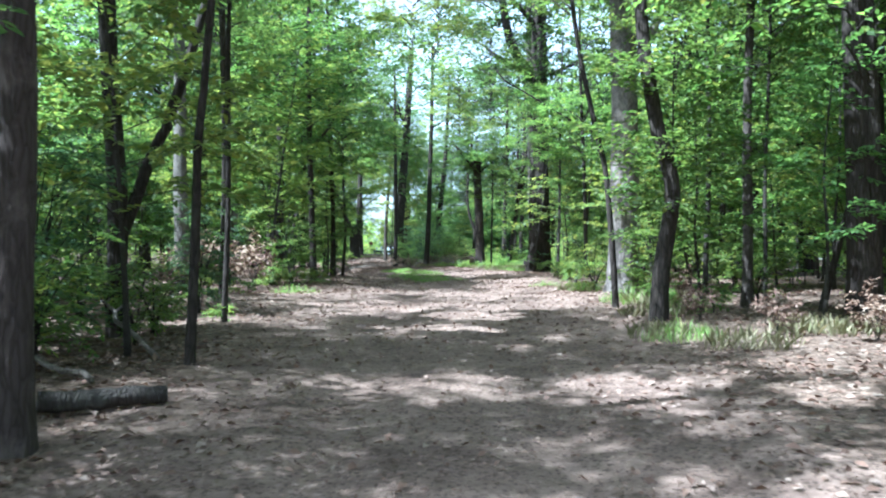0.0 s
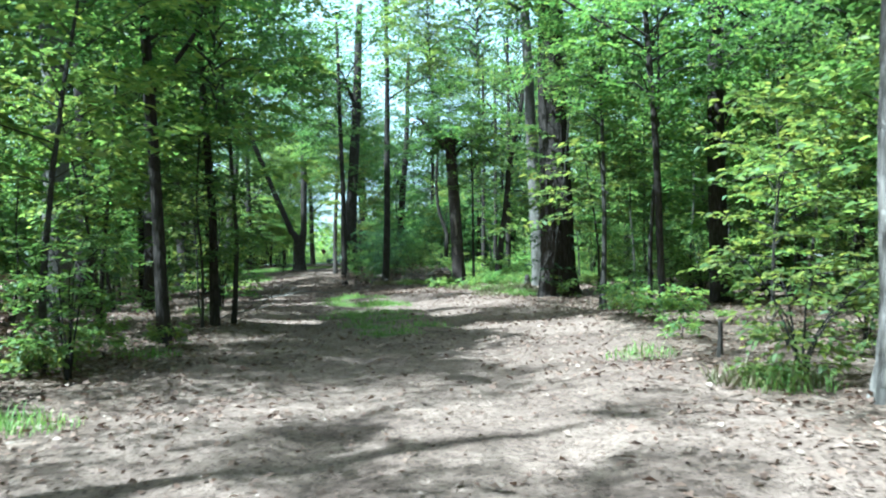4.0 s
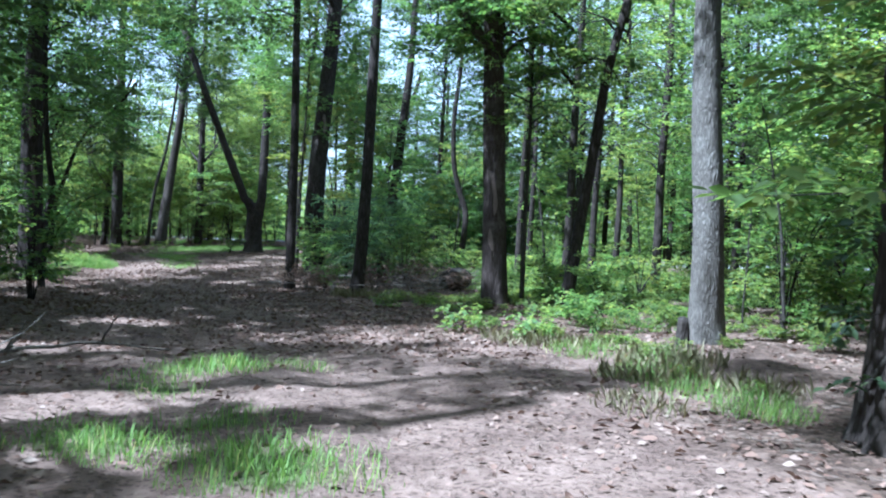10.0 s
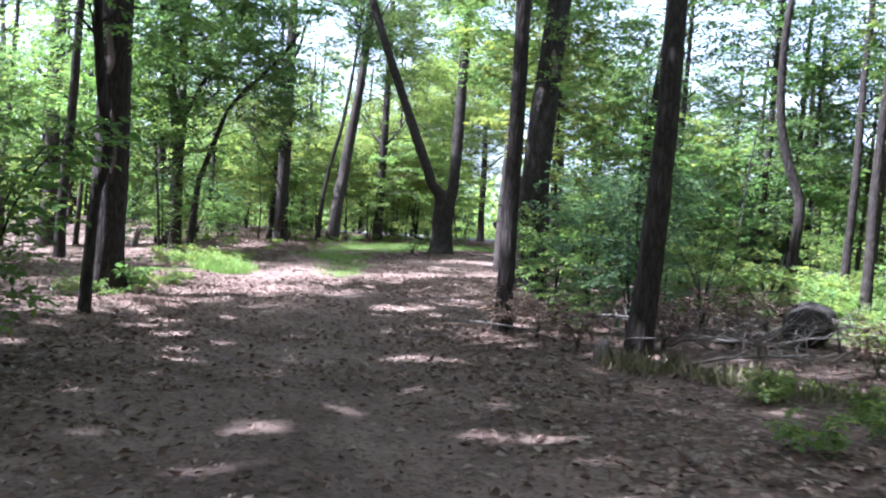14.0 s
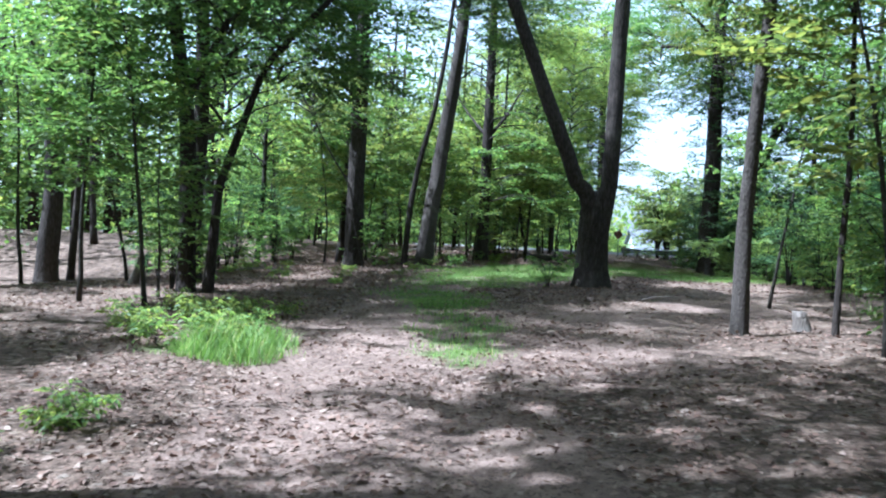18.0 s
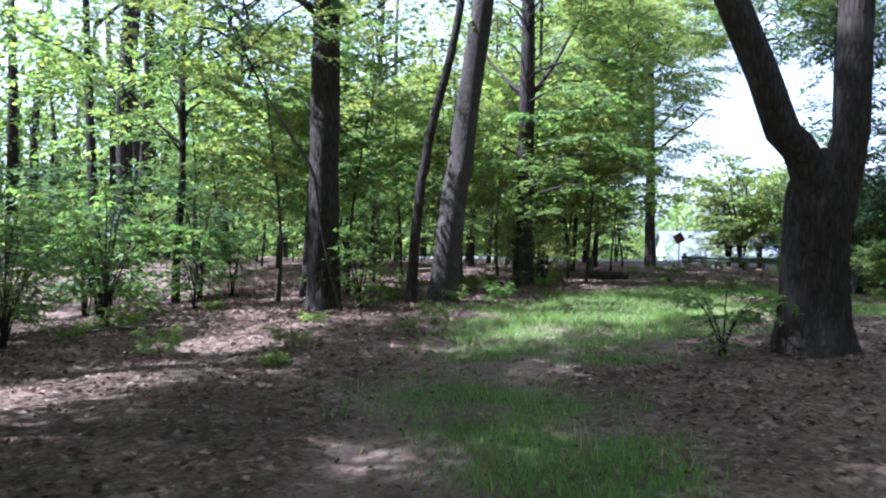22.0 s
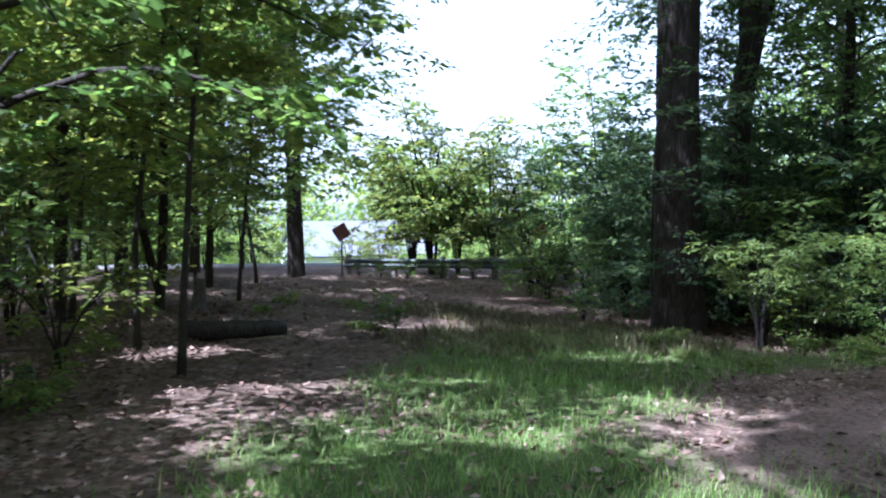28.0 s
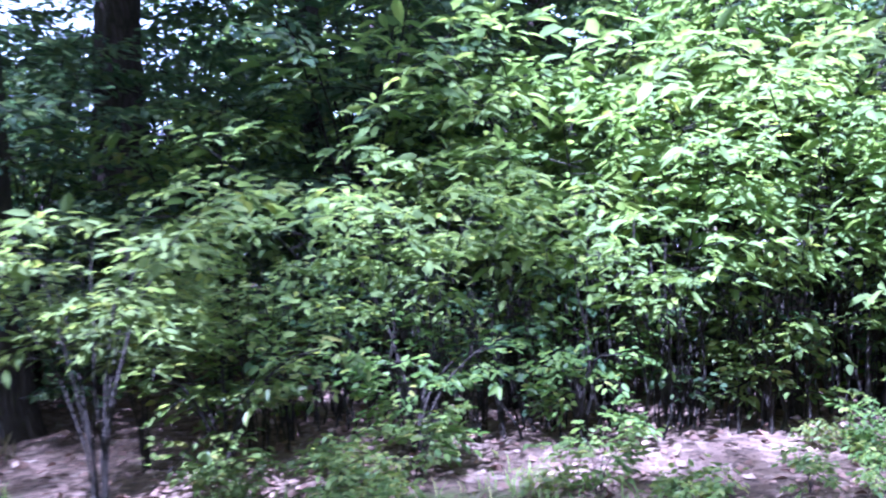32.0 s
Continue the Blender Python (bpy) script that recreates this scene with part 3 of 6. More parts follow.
def open_gaps():
    """Takes the leaves and twigs that would shade the sunny gaps out of crowns and young trees, and thins the high tops over the clearing's maples."""
    rng = np.random.default_rng(404)
    for ob in list(scene.objects):
        if ob.type != "MESH" or ob.parent is None or ob.parent.name.split(".")[0] not in ("tree", "sapling"):
            continue
        m = np.array((ob.parent.matrix_basis @ ob.matrix_basis)).astype(np.float32)
        if ob.data.name in LEAFY:
            leaves, faces, mat, name = LEAFY[ob.data.name]
            p = leaves[:, 0] @ m[:3, :3].T + m[:3, 3]
        elif ob.data.name in TWIGGY:
            V, F, mat, name = TWIGGY[ob.data.name]
            p = V[F[:, 0]] @ m[:3, :3].T + m[:3, 3]
        else:
            continue
        h = p[:, 2] - 0.3
        gx, gy = p[:, 0] - SUN_TO.x / SUN_TO.z * h, p[:, 1] - SUN_TO.y / SUN_TO.z * h
        cut = sunlit(gx, gy) & (h > 1.2)
        if ob.data.name in LEAFY:
            patch = np.sin(gx * 1.1 + 1.3 * np.sin(gy * 0.7)) * np.sin(gy * 0.9 + gx * 0.5)
            cut |= (h > 6.5) & (gy > 8) & (gy < 46) & (np.abs(gx) > 5) & (np.abs(gx) < 16) & (patch > 0.0)
            cut |= (h > 6.0) & (gy > 50) & (gy < 96) & (gx > 8) & (gx < 40) & (patch > 0.05)
            cut |= (h > 7.0) & (gy > 87) & (gy < 122) & (gx < -8) & (patch > -0.2)
        if cut.mean() < 0.004:
            continue
        if ob.data.name in LEAFY:
            kept = leaves[~cut]
            n, k = kept.shape[:2]
            if n < 20:
                bpy.data.objects.remove(ob)
                continue
            ob.data = mesh_of(name, kept.reshape(-1, 3), (np.arange(n)[:, None, None] * k + faces[None]).reshape(-1, faces.shape[1]), mat, False)
        elif (~cut).sum() > 8:
            used, G = np.unique(F[~cut], return_inverse=True)
            ob.data = mesh_of(name, V[used], G.reshape(-1, F.shape[1]), mat)

def over_spot(x, y, z, reach):
    """Whether a crown of that reach, at that height, stands between the sun and one of the sunny spots of the floor."""
    gx, gy = x - SUN_TO.x / SUN_TO.z * z, y - SUN_TO.y / SUN_TO.z * z
    return any(math.hypot(gx - a, gy - b) < reach + 0.7 * r for a, b, r in SPOTS)

def high_crown(tree, rng, x, y, z, scale):
    if rng.random() < (0.6 if tree.location.y > 78 else 0.3):
        return
    br, lv = HIGH[int(rng.integers(2))]
    turn = rng.uniform(0, 6.28)
    for nm, me in (("upper_branchwork", br), ("upper_crown", lv)):
        ob = tagged(part(nm, me, tree), kind="stuff")
        ob.matrix_basis = Matrix.Translation((x, y, z)) @ Matrix.Rotation(turn, 4, "Z") @ Matrix.Scale(scale, 4)

def big_tree(x, y, dia, height, offsets, bark, label, crown=0, crown_z=8.0, crown_scale=1.0, yaw=0.0, seg=32, stems=(), flare=0.55, ridges=0.03, limbs=3, seed=1, taper=0.55, bare=False):
    """A grown tree: trunk through (height, sideways) offsets, further stems and limbs as parts, and a crown."""
    rng = np.random.default_rng(seed * 77 + 5)
    gz = float(ground_z(x, y))
    tree = thing("tree", x, y, gz, label, "tree", "trees of the wood")
    r = np.array([math.cos(radians(yaw)), math.sin(radians(yaw)), 0])
    f = np.array([-r[1], r[0], 0])
    def bent(pts, n):
        z = np.array([p[0] for p in pts], float)
        s = np.array([p[1] for p in pts], float)
        q = np.concatenate([np.linspace(z[0], min(z[-1], 3.0), n // 2, endpoint=False), np.linspace(min(z[-1], 3.0), z[-1], n - n // 2)]) if z[-1] > 3.5 and z[0] < 2.0 else np.linspace(z[0], z[-1], n)
        s2 = np.interp(q, z, s)
        for _ in range(4):
            s2[1:-1] = (s2[:-2] + 2 * s2[1:-1] + s2[2:]) / 4
        depth = 0.05 * np.sin(q * 0.9 + seed) * np.clip(q, 0, 2)
        return np.array([0, 0, 1.0]) * q[:, None] + np.outer(s2, r) + np.outer(depth, f), q
    pts = [(-0.25, 0.0), (0.0, 0.0)] + [o for o in offsets]
    if pts[-1][0] < height:
        z1, s1 = pts[-1]
        z0, s0 = pts[-2]
        pts.append((height, s1 + (s1 - s0) / max(0.5, z1 - z0) * (height - z1) * 0.6))
    P, q = bent(pts, 44)
    R = dia / 2 * (1 - taper * np.clip(q / max(height, 6.0), 0, 1) ** 0.9)
    if height < 3.0:
        R = R * np.sqrt(np.clip(1 - 0.92 * np.clip((q - height + 0.8) / 0.8, 0, 1) ** 2, 0.05, 1))
    V, F = tube(P, R, seg, 0.04, 0, flare, rng, ridges)
    part("trunk", mesh_of("trunk", V, F, bark), tree)
    tips = [(P[-1], R[-1])]
    for z0, rad, line in stems:
        s0 = np.interp(z0, q, P @ r)
        L, _ = bent([(z0, s0)] + list(line), 26)
        L = L + np.outer(np.interp(np.linspace(0, 1, 26), [0, 1], [0, 1]) * rng.uniform(-0.5, 0.5), f)
        V, F = tube(L, np.linspace(rad, rad * 0.5, 26), max(10, seg * 2 // 3), 0.05, 0, 0, rng, ridges)
        part("limb", mesh_of("limb", V, F, bark), tree)
        tips.append((L[-1], rad * 0.5))
    for k in range(limbs):
        z0 = crown_z + rng.uniform(0.0, 3.0)
        if z0 > height - 0.5:
            z0 = height - 0.6
        i = int(np.argmin(np.abs(q - z0)))
        az = rng.uniform(0, 6.28)
        d = np.array([math.cos(az), math.sin(az), 0.7])
        n = 8
        s = np.linspace(0, 1, n)
        L = P[i] + np.outer(s, d * 3.0) + np.cumsum(rng.normal(0, 0.09, (n, 3)), 0) * s[:, None]
        V, F = tube(L, np.linspace(R[i] * 0.42, 0.03, n), 8, 0.05, 0, 0, rng)
        part("limb", mesh_of("limb", V, F, bark), tree)
    if bare is not True:
        for n, (tip, rad) in enumerate(tips):
            if n == 0 and height < 5.0:
                continue
            br, lv = CROWNS[crown if crown == 4 else (crown + n) % 4]
            base = P[int(np.argmin(np.abs(q - crown_z)))] if n == 0 else tip - np.array([0, 0, 1.5])
            for nm, me in (("branchwork", br), ("crown", lv)):
                ob = tagged(part(nm, me, tree), kind="stuff")
                ob.matrix_basis = Matrix.Translation(base) @ Matrix.Rotation(rng.uniform(0, 6.28), 4, "Z") @ Matrix.Scale(crown_scale * (1 if n == 0 else 0.8), 4)
    if not bare and (height >= 14 or len(tips) > 2):
        tip = tips[0][0] if len(tips) < 3 else tips[1][0]
        high_crown(tree, rng, tip[0], tip[1], max(tip[2] - 4.0, 10.0), rng.uniform(0.8, 1.0))
    return tree

DARK, BROWN = "tall tree with dark furrowed bark on the forest floor", "tall tree with reddish brown bark beside the track"
GREYL, PALE = "tall tree with pale grey flaky bark", "old tree with pale peeling bark on its lit side"
SLIM = "slim dark young tree at the edge of the track"
# right of the first straight
big_tree(4.32, 21.46, 0.74, 15, [(4, 0.0), (8, -0.1)], BARK_PALE, PALE, 2, 8.5, 1.0, -2, 40, [(4.8, 0.14, [(7.5, 1.3)])], 0.85, 0.03, 3, 1)
big_tree(3.45, 14.43, 0.29, 10, [(0.7, 0.03), (1.5, 0.16), (2.1, 0.25), (2.9, 0.02), (3.9, -0.2), (5.0, -0.28)], BARK_DARK, "slender crooked dark tree at the edge of the track", 3, 6.5, 0.55, -1, 24, (), 0.35, 0.02, 2, 2)
big_tree(4.19, 39.29, 0.95, 19, [(9, 0.0)], BARK_DARK, "very thick oak with deeply furrowed dark bark", 0, 9.0, 1.2, -4, 72, [(8.2, 0.24, [(9.2, -0.9), (10.5, -1.35), (13, -1.8)]), (8.4, 0.09, [(9.0, 1.5), (9.5, 2.7)])], 0.75, 0.035, 3, 3)
big_tree(4.62, 45.71, 0.48, 17, [(8, -0.2)], BARK_GREY, GREYL, 1, 9.0, 1.0, -3, 36, (), 0.45, 0.02, 2, 4)
big_tree(2.19, 52.60, 0.56, 6.4, [(3, -0.1), (6.2, -0.22)], BARK_BROWN, "broken-topped reddish brown tree snag with few leaves", 3, 6.0, 0.45, -3, 36, [(5.6, 0.14, [(6.4, -0.9), (7.2, -1.6)])], 0.5, 0.025, 0, 5, 0.25)
big_tree(3.81, 52.79, 0.30, 10, [(2, 0.30), (4, 0.60), (5.2, 0.72), (7.2, 1.25), (9, 1.5)], BARK_DARK, "slender tree with a bent dark trunk", 3, 7.0, 0.9, -3, 24, (), 0.4, 0.02, 1, 6)
big_tree(2.83, 52.9, 0.12, 6.5, [(3, 0.05)], BARK_THIN, "thin straight young tree", 3, 4.5, 0.5, 0, 12, (), 0.2, 0.01, 0, 7)
big_tree(20.2, 60.3, 0.95, 17, [(8, 0.3)], BARK_DARK, DARK, 1, 8.0, 1.1, 0, 28, (), 0.4, 0.02, 2, 8)
big_tree(15.5, 50.0, 0.75, 15, [(3, 0.2), (8, 1.0)], BARK_DARK, DARK, 2, 8.0, 1.0, 0, 28, (), 0.4, 0.02, 2, 9)
big_tree(9.3, 19.6, 0.55, 15, [(4, 0.1)], BARK_DARK, DARK, 0, 8.0, 1.0, 0, 28, (), 0.4, 0.02, 2, 10)
big_tree(11.5, 33.0, 0.40, 13, [(4, -0.1)], BARK_DARK, DARK, 1, 6.5, 0.9, 0, 24, (), 0.4, 0.02, 2, 11)
big_tree(6.95, 14.6, 0.34, 13, [(4, -0.05)], BARK_DARK, DARK, 1, 7.0, 0.7, 0, 24, (), 0.4, 0.02, 1, 97)
big_tree(6.55, 15.6, 0.13, 9, [(2, 0.5), (4, 0.95), (6, 1.5)], BARK_DARK, "thin leaning dark tree", 3, 5.5, 0.6, 0, 14, (), 0.3, 0.02, 0, 98)
big_tree(5.7, 16.9, 0.21, 11, [(4, 0.05)], BARK_TAN, "slim grey tree at the edge of the track", 3, 6.5, 0.6, 0, 16, (), 0.3, 0.02, 0, 99)
big_tree(6.4, 17.9, 0.09, 8, [(3, 0.05)], BARK_THIN, "thin straight young tree", 3, 5.0, 0.5, 0, 12, (), 0.25, 0.01, 0, 100)
# left of the first straight
big_tree(-3.5, 14.4, 0.10, 8, [(2, 0.05), (5, 0.1)], BARK_DARK, "thin dark tree at the edge of the track", 3, 5.5, 0.5, 0, 12, (), 0.25, 0.01, 0, 101)
big_tree(-3.02, 6.3, 0.30, 12, [(4, 0.0)], BARK_BROWN, BROWN, 3, 6.5, 1.0, 0, 32, (), 0.3, 0.025, 1, 12)
big_tree(-4.64, 12.83, 0.31, 13, [(2, -0.03), (5, -0.12)], BARK_DARK, "forked dark tree with a leaning stem", 3, 7.5, 0.72, 0, 28, [(1.3, 0.10, [(2.6, 0.42), (3.6, 0.85), (4.9, 1.25), (7, 1.7)])], 0.3, 0.02, 1, 13)
big_tree(-2.85, 10.12, 0.12, 9, [(1.5, 0.06), (2.4, 0.10), (3.7, 0.25)], BARK_DARK, "thin dark tree at the edge of the track", 3, 5.0, 0.6, 0, 14, (), 0.25, 0.015, 0, 14)
big_tree(-7.09, 24.63, 0.42, 15, [(4, -0.1)], BARK_GREY, GREYL, 3, 6.5, 0.9, 0, 28, (), 0.35, 0.02, 1, 15)
big_tree(-4.65, 19.05, 0.20, 11, [(2, 0.05), (5, 0.0)], BARK_DARK, SLIM, 3, 6.0, 0.6, 0, 16, (), 0.3, 0.02, 1, 80)
big_tree(-4.22, 29.46, 0.23, 11, [(2.5, -0.1), (5, -0.15)], BARK_DARK, SLIM, 3, 5.5, 0.7, 0, 16, [(4.2, 0.05, [(5.2, 0.6), (6.2, 0.9)])], 0.35, 0.02, 1, 81)
big_tree(-3.92, 32.07, 0.19, 10, [(2.5, 0.0), (5, -0.1)], BARK_DARK, SLIM, 3, 7.0, 0.85, 0, 16, (), 0.35, 0.02, 1, 82)
big_tree(-11.2, 45.6, 0.32, 13, [(4, 0.1)], BARK_DARK, DARK, 1, 8.0, 0.75, 0, 18, (), 0.35, 0.02, 1, 87)
big_tree(-12.4, 50.2, 0.30, 13, [(4, -0.1)], BARK_DARK, DARK, 0, 8.0, 0.75, 0, 18, (), 0.35, 0.02, 1, 88)
big_tree(5.13, 32.17, 0.17, 10, [(2.5, -0.05), (5, -0.15)], BARK_DARK, SLIM, 3, 5.0, 0.7, 0, 16, (), 0.3, 0.02, 1, 83)
big_tree(4.96, 17.04, 0.11, 9, [(3, 0.05)], BARK_THIN, SLIM, 3, 4.8, 0.55, 0, 12, (), 0.25, 0.01, 0, 84)
big_tree(4.35, 34.21, 0.12, 9, [(3, 0.08)], BARK_THIN, SLIM, 3, 4.6, 0.5, 0, 12, (), 0.25, 0.01, 0, 85)
big_tree(3.3, 17.2, 0.13, 9, [(1.2, -0.08), (2.8, -0.2), (4.2, -0.55), (5.5, -0.8)], BARK_DARK, "thin crooked dark tree beside a pale trunk", 3, 6.0, 0.5, 0, 14, (), 0.3, 0.02, 0, 86)
big_tree(-8.73, 36.8, 0.72, 17, [(8, 0.0)], BARK_GREY, GREYL, 0, 8.0, 0.52, 0, 32, (), 0.4, 0.02, 3, 16, bare="top")
big_tree(-9.6, 41.2, 0.62, 17, [(8, 0.1)], BARK_DARK, DARK, 2, 8.0, 0.52, 0, 32, (), 0.4, 0.025, 3, 17, bare="top")
big_tree(-7.6, 48.8, 0.38, 14, [(4, 0.05)], BARK_DARK, DARK, 1, 7.0, 0.9, 0, 24, (), 0.35, 0.02, 2, 18)
# the bend
big_tree(-3.11, 58.62, 0.29, 13, [(4, 0.05), (8, 0.0)], BARK_DARK, "dark tree in a close clump at the bend", 1, 8.0, 0.9, 5, 28, (), 0.5, 0.02, 1, 19)
big_tree(-3.2, 66.7, 0.78, 16, [(3, -0.05), (6, 0.2), (8, 0.4)], BARK_DARK, "dark tree with a bare wood scar in a clump", 0, 8.5, 1.0, 5, 36, (), 0.5, 0.03, 2, 20)
big_tree(-1.10, 56.91, 0.36, 14, [(1, 0.1), (4, 0.22), (8, 0.35)], BARK_DARK, "dark tree with a pale mossy foot", 2, 8.5, 0.9, 5, 28, (), 0.45, 0.02, 1, 21)
big_tree(-0.72, 71.1, 0.48, 14, [(4, 0.5), (8, 0.9)], BARK_DARK, DARK, 1, 7.0, 0.9, 10, 24, (), 0.35, 0.02, 1, 22)
big_tree(1.96, 63.0, 0.23, 9, [(1.5, 0.2), (2.4, 0.28), (3.8, -0.2), (5.7, -0.25), (7, -0.1)], BARK_DARK, "young tree with an S-shaped trunk", 3, 5.5, 0.8, 9, 18, (), 0.3, 0.02, 0, 23)
big_tree(-11.64, 61.63, 0.76, 17, [(4, -0.05), (8, 0.1)], BARK_DARK, "thick dark tree at the edge of the track", 0, 8.0, 1.15, 10, 44, (), 0.45, 0.03, 2, 24)
big_tree(-9.70, 57.61, 0.20, 9, [(2.0, 0.05), (2.6, 0.28), (3.6, 0.08), (5.5, 0.0)], BARK_DARK, "thin crooked tree by a thick trunk", 3, 5.0, 0.7, 12, 18, (), 0.3, 0.02, 0, 25)
big_tree(-3.78, 66.2, 0.10, 8, [(3, 0.05), (6, 0.2)], BARK_THIN, "thin straight young tree", 3, 5.5, 0.45, 0, 12, (), 0.25, 0.01, 0, 94)
big_tree(-3.1, 74.0, 0.13, 9, [(3, 0.1), (6, 0.05)], BARK_DARK, SLIM, 3, 6.0, 0.5, 0, 12, (), 0.25, 0.01, 0, 95)
# the clearing
big_tree(-16.45, 87.0, 0.075, 6.6, [(0.8, -0.25), (1.8, -0.45), (2.8, -0.55), (4.0, -1.35), (5.2, -2.0), (6.2, -2.5)], BARK_DARK, "thin stem leaning away from a tall trunk", 4, 5.2, 0.5, 14, 12, (), 0.3, 0.01, 0, 96)
big_tree(-8.21, 83.29, 0.94, 2.8, [(1.2, 0.03), (2.6, 0.06)], BARK_DARK, "big forked tree with two dark stems in the grass", 0, 8.0, 1.1, 14, 56, [(0.7, 0.33, [(1.5, 0.14), (2.2, 0.24), (3.0, 0.36), (5.0, 0.48), (8.5, 0.55), (13, 0.6)]), (0.7, 0.30, [(1.5, -0.03), (2.3, -0.10), (2.9, -0.30), (3.5, -0.72), (4.5, -1.2), (6.1, -1.75), (8.6, -2.8), (12, -4.0)])], 0.7, 0.03, 0, 27, 0.15)
big_tree(-17.07, 87.57, 0.68, 18, [(3, 0.0), (8, 0.05)], BARK_DARK, DARK, 0, 8.0, 1.1, 14, 44, [(6.0, 0.10, [(6.6, -0.8), (6.9, -1.6)])], 0.5, 0.03, 2, 28)
big_tree(-15.2, 90.23, 0.64, 18, [(2.5, 0.28), (4.7, 0.6), (8.2, 1.1)], BARK_TAN, "thick leaning tree with smooth grey brown bark", 2, 8.0, 0.75, 14, 44, (), 0.5, 0.02, 2, 29)
big_tree(-15.68, 89.3, 0.25, 12, [(1.5, 0.1), (2.8, 0.22), (4.3, 0.5), (5.3, 0.85), (8, 1.3)], BARK_DARK, "slender bent tree beside a leaning trunk", 3, 7.0, 0.8, 14, 20, (), 0.4, 0.02, 0, 30)
big_tree(-14.40, 97.36, 0.56, 17, [(8, 0.1)], BARK_DARK, DARK, 4, 3.5, 0.95, 10, 40, (), 0.5, 0.03, 2, 31)
big_tree(-4.73, 73.81, 0.31, 13, [(4, 0.08), (7, 0.4)], BARK_TAN, "slim straight tree beside the track", 3, 7.0, 0.9, 14, 24, (), 0.4, 0.02, 1, 32)
big_tree(-17.30, 76.44, 0.44, 14, [(4, 0.0), (6.5, -0.5)], BARK_DARK, "dark tree standing beside a bent one", 1, 7.0, 1.0, 14, 28, [(4.5, 0.11, [(6.5, 0.9)])], 0.35, 0.02, 1, 33)
big_tree(-16.75, 76.51, 0.26, 8.5, [(2.6, 0.22), (4.0, 0.7), (5.6, 1.2), (6.6, 2.2), (7.6, 3.2)], BARK_DARK, "dark tree bent over to one side", 3, 6.0, 0.7, 14, 22, (), 0.35, 0.02, 0, 34)
big_tree(-18.9, 79.5, 0.5, 14, [(5, 0.1)], BARK_DARK, DARK, 2, 6.5, 0.9, 0, 24, (), 0.3, 0.02, 1, 35)
big_tree(-30.0, 87.7, 0.9, 16, [(5, 0.2)], BARK_DARK, DARK, 0, 7.0, 0.8, 0, 28, (), 0.4, 0.02, 2, 36)
big_tree(-29.7, 99.4, 0.7, 16, [(5, 0.2)], BARK_DARK, DARK, 1, 7.0, 0.75, 0, 24, (), 0.4, 0.02, 2, 37)
big_tree(-34.3, 108.8, 0.8, 16, [(5, 0.0)], BARK_DARK, DARK, 2, 7.0, 0.75, 0, 24, (), 0.4, 0.02, 2, 38)
big_tree(-13.75, 105.9, 0.20, 8, [(1.5, 0.1)], BARK_DARK, "twin dark stems among the leaf litter", 3, 4.5, 0.7, -5, 16, [(0.3, 0.09, [(1.5, -0.3), (4, -0.5)])], 0.3, 0.02, 0, 39)
big_tree(-10.96, 120.7, 0.62, 16, [(6, -0.05)], BARK_DARK, "dark tree beside the guard rail", 4, 4.8, 0.8, -10, 28, (), 0.4, 0.02, 2, 40)
big_tree(-4.22, 104.15, 0.94, 17, [(4, 0.05), (8, 0.1)], BARK_DARK, "thick dark tree overgrown with vines", 3, 9.0, 0.95, -20, 44, [(11.2, 0.17, [(11.5, -1.3), (11.7, -2.8)])], 0.4, 0.03, 2, 41)
big_tree(-2.3, 105.9, 0.6, 15, [(3, 0.3), (6.2, 0.7), (9, 2.0)], BARK_DARK, "leaning tree overgrown with vines", 2, 8.5, 1.0, 14, 32, [(5.5, 0.2, [(9, 0.2)])], 0.4, 0.025, 1, 42)
big_tree(3.2, 104.5, 0.4, 14, [(4, 0.1)], BARK_DARK, DARK, 2, 7.0, 0.9, -20, 24, (), 0.4, 0.02, 1, 43)

for k, (tx, ty, td, tz) in enumerate([(0.8, 106.5, 0.3, 3.2), (3.8, 107.5, 0.35, 3.6), (6.8, 103.5, 0.4, 3.4), (7.4, 98.5, 0.32, 3.0), (9.5, 94.5, 0.4, 3.4), (4.6, 112.5, 0.3, 3.0), (10.5, 101, 0.4, 3.0)]):
    big_tree(tx, ty, td, 13, [(4, 0.1), (8, 0.2)], BARK_DARK, "dark tree with low leafy branches behind the clearing", (0, 3, 1)[k % 3], tz + 1.0, 0.85, -20, 18, (), 0.4, 0.02, 0, 50 + k)

for k, (tx, ty, td, tz) in enumerate([(-15.2, 104.5, 0.22, 2.6), (-18.2, 107.5, 0.25, 3.0), (-13.4, 113.2, 0.22, 2.8), (-20.6, 101.5, 0.24, 4.8), (-22.5, 91.0, 0.22, 5.0), (-18.6, 113.5, 0.22, 3.8), (-16.8, 119.5, 0.25, 3.6)]):
    big_tree(tx, ty, td, 12, [(4, 0.15), (8, 0.3)], BARK_DARK, "slim maple with spreading layers of light green leaves", 4, tz, 1.0 + 0.1 * (k % 3), 0, 14, (), 0.4, 0.02, 0, 70 + k)

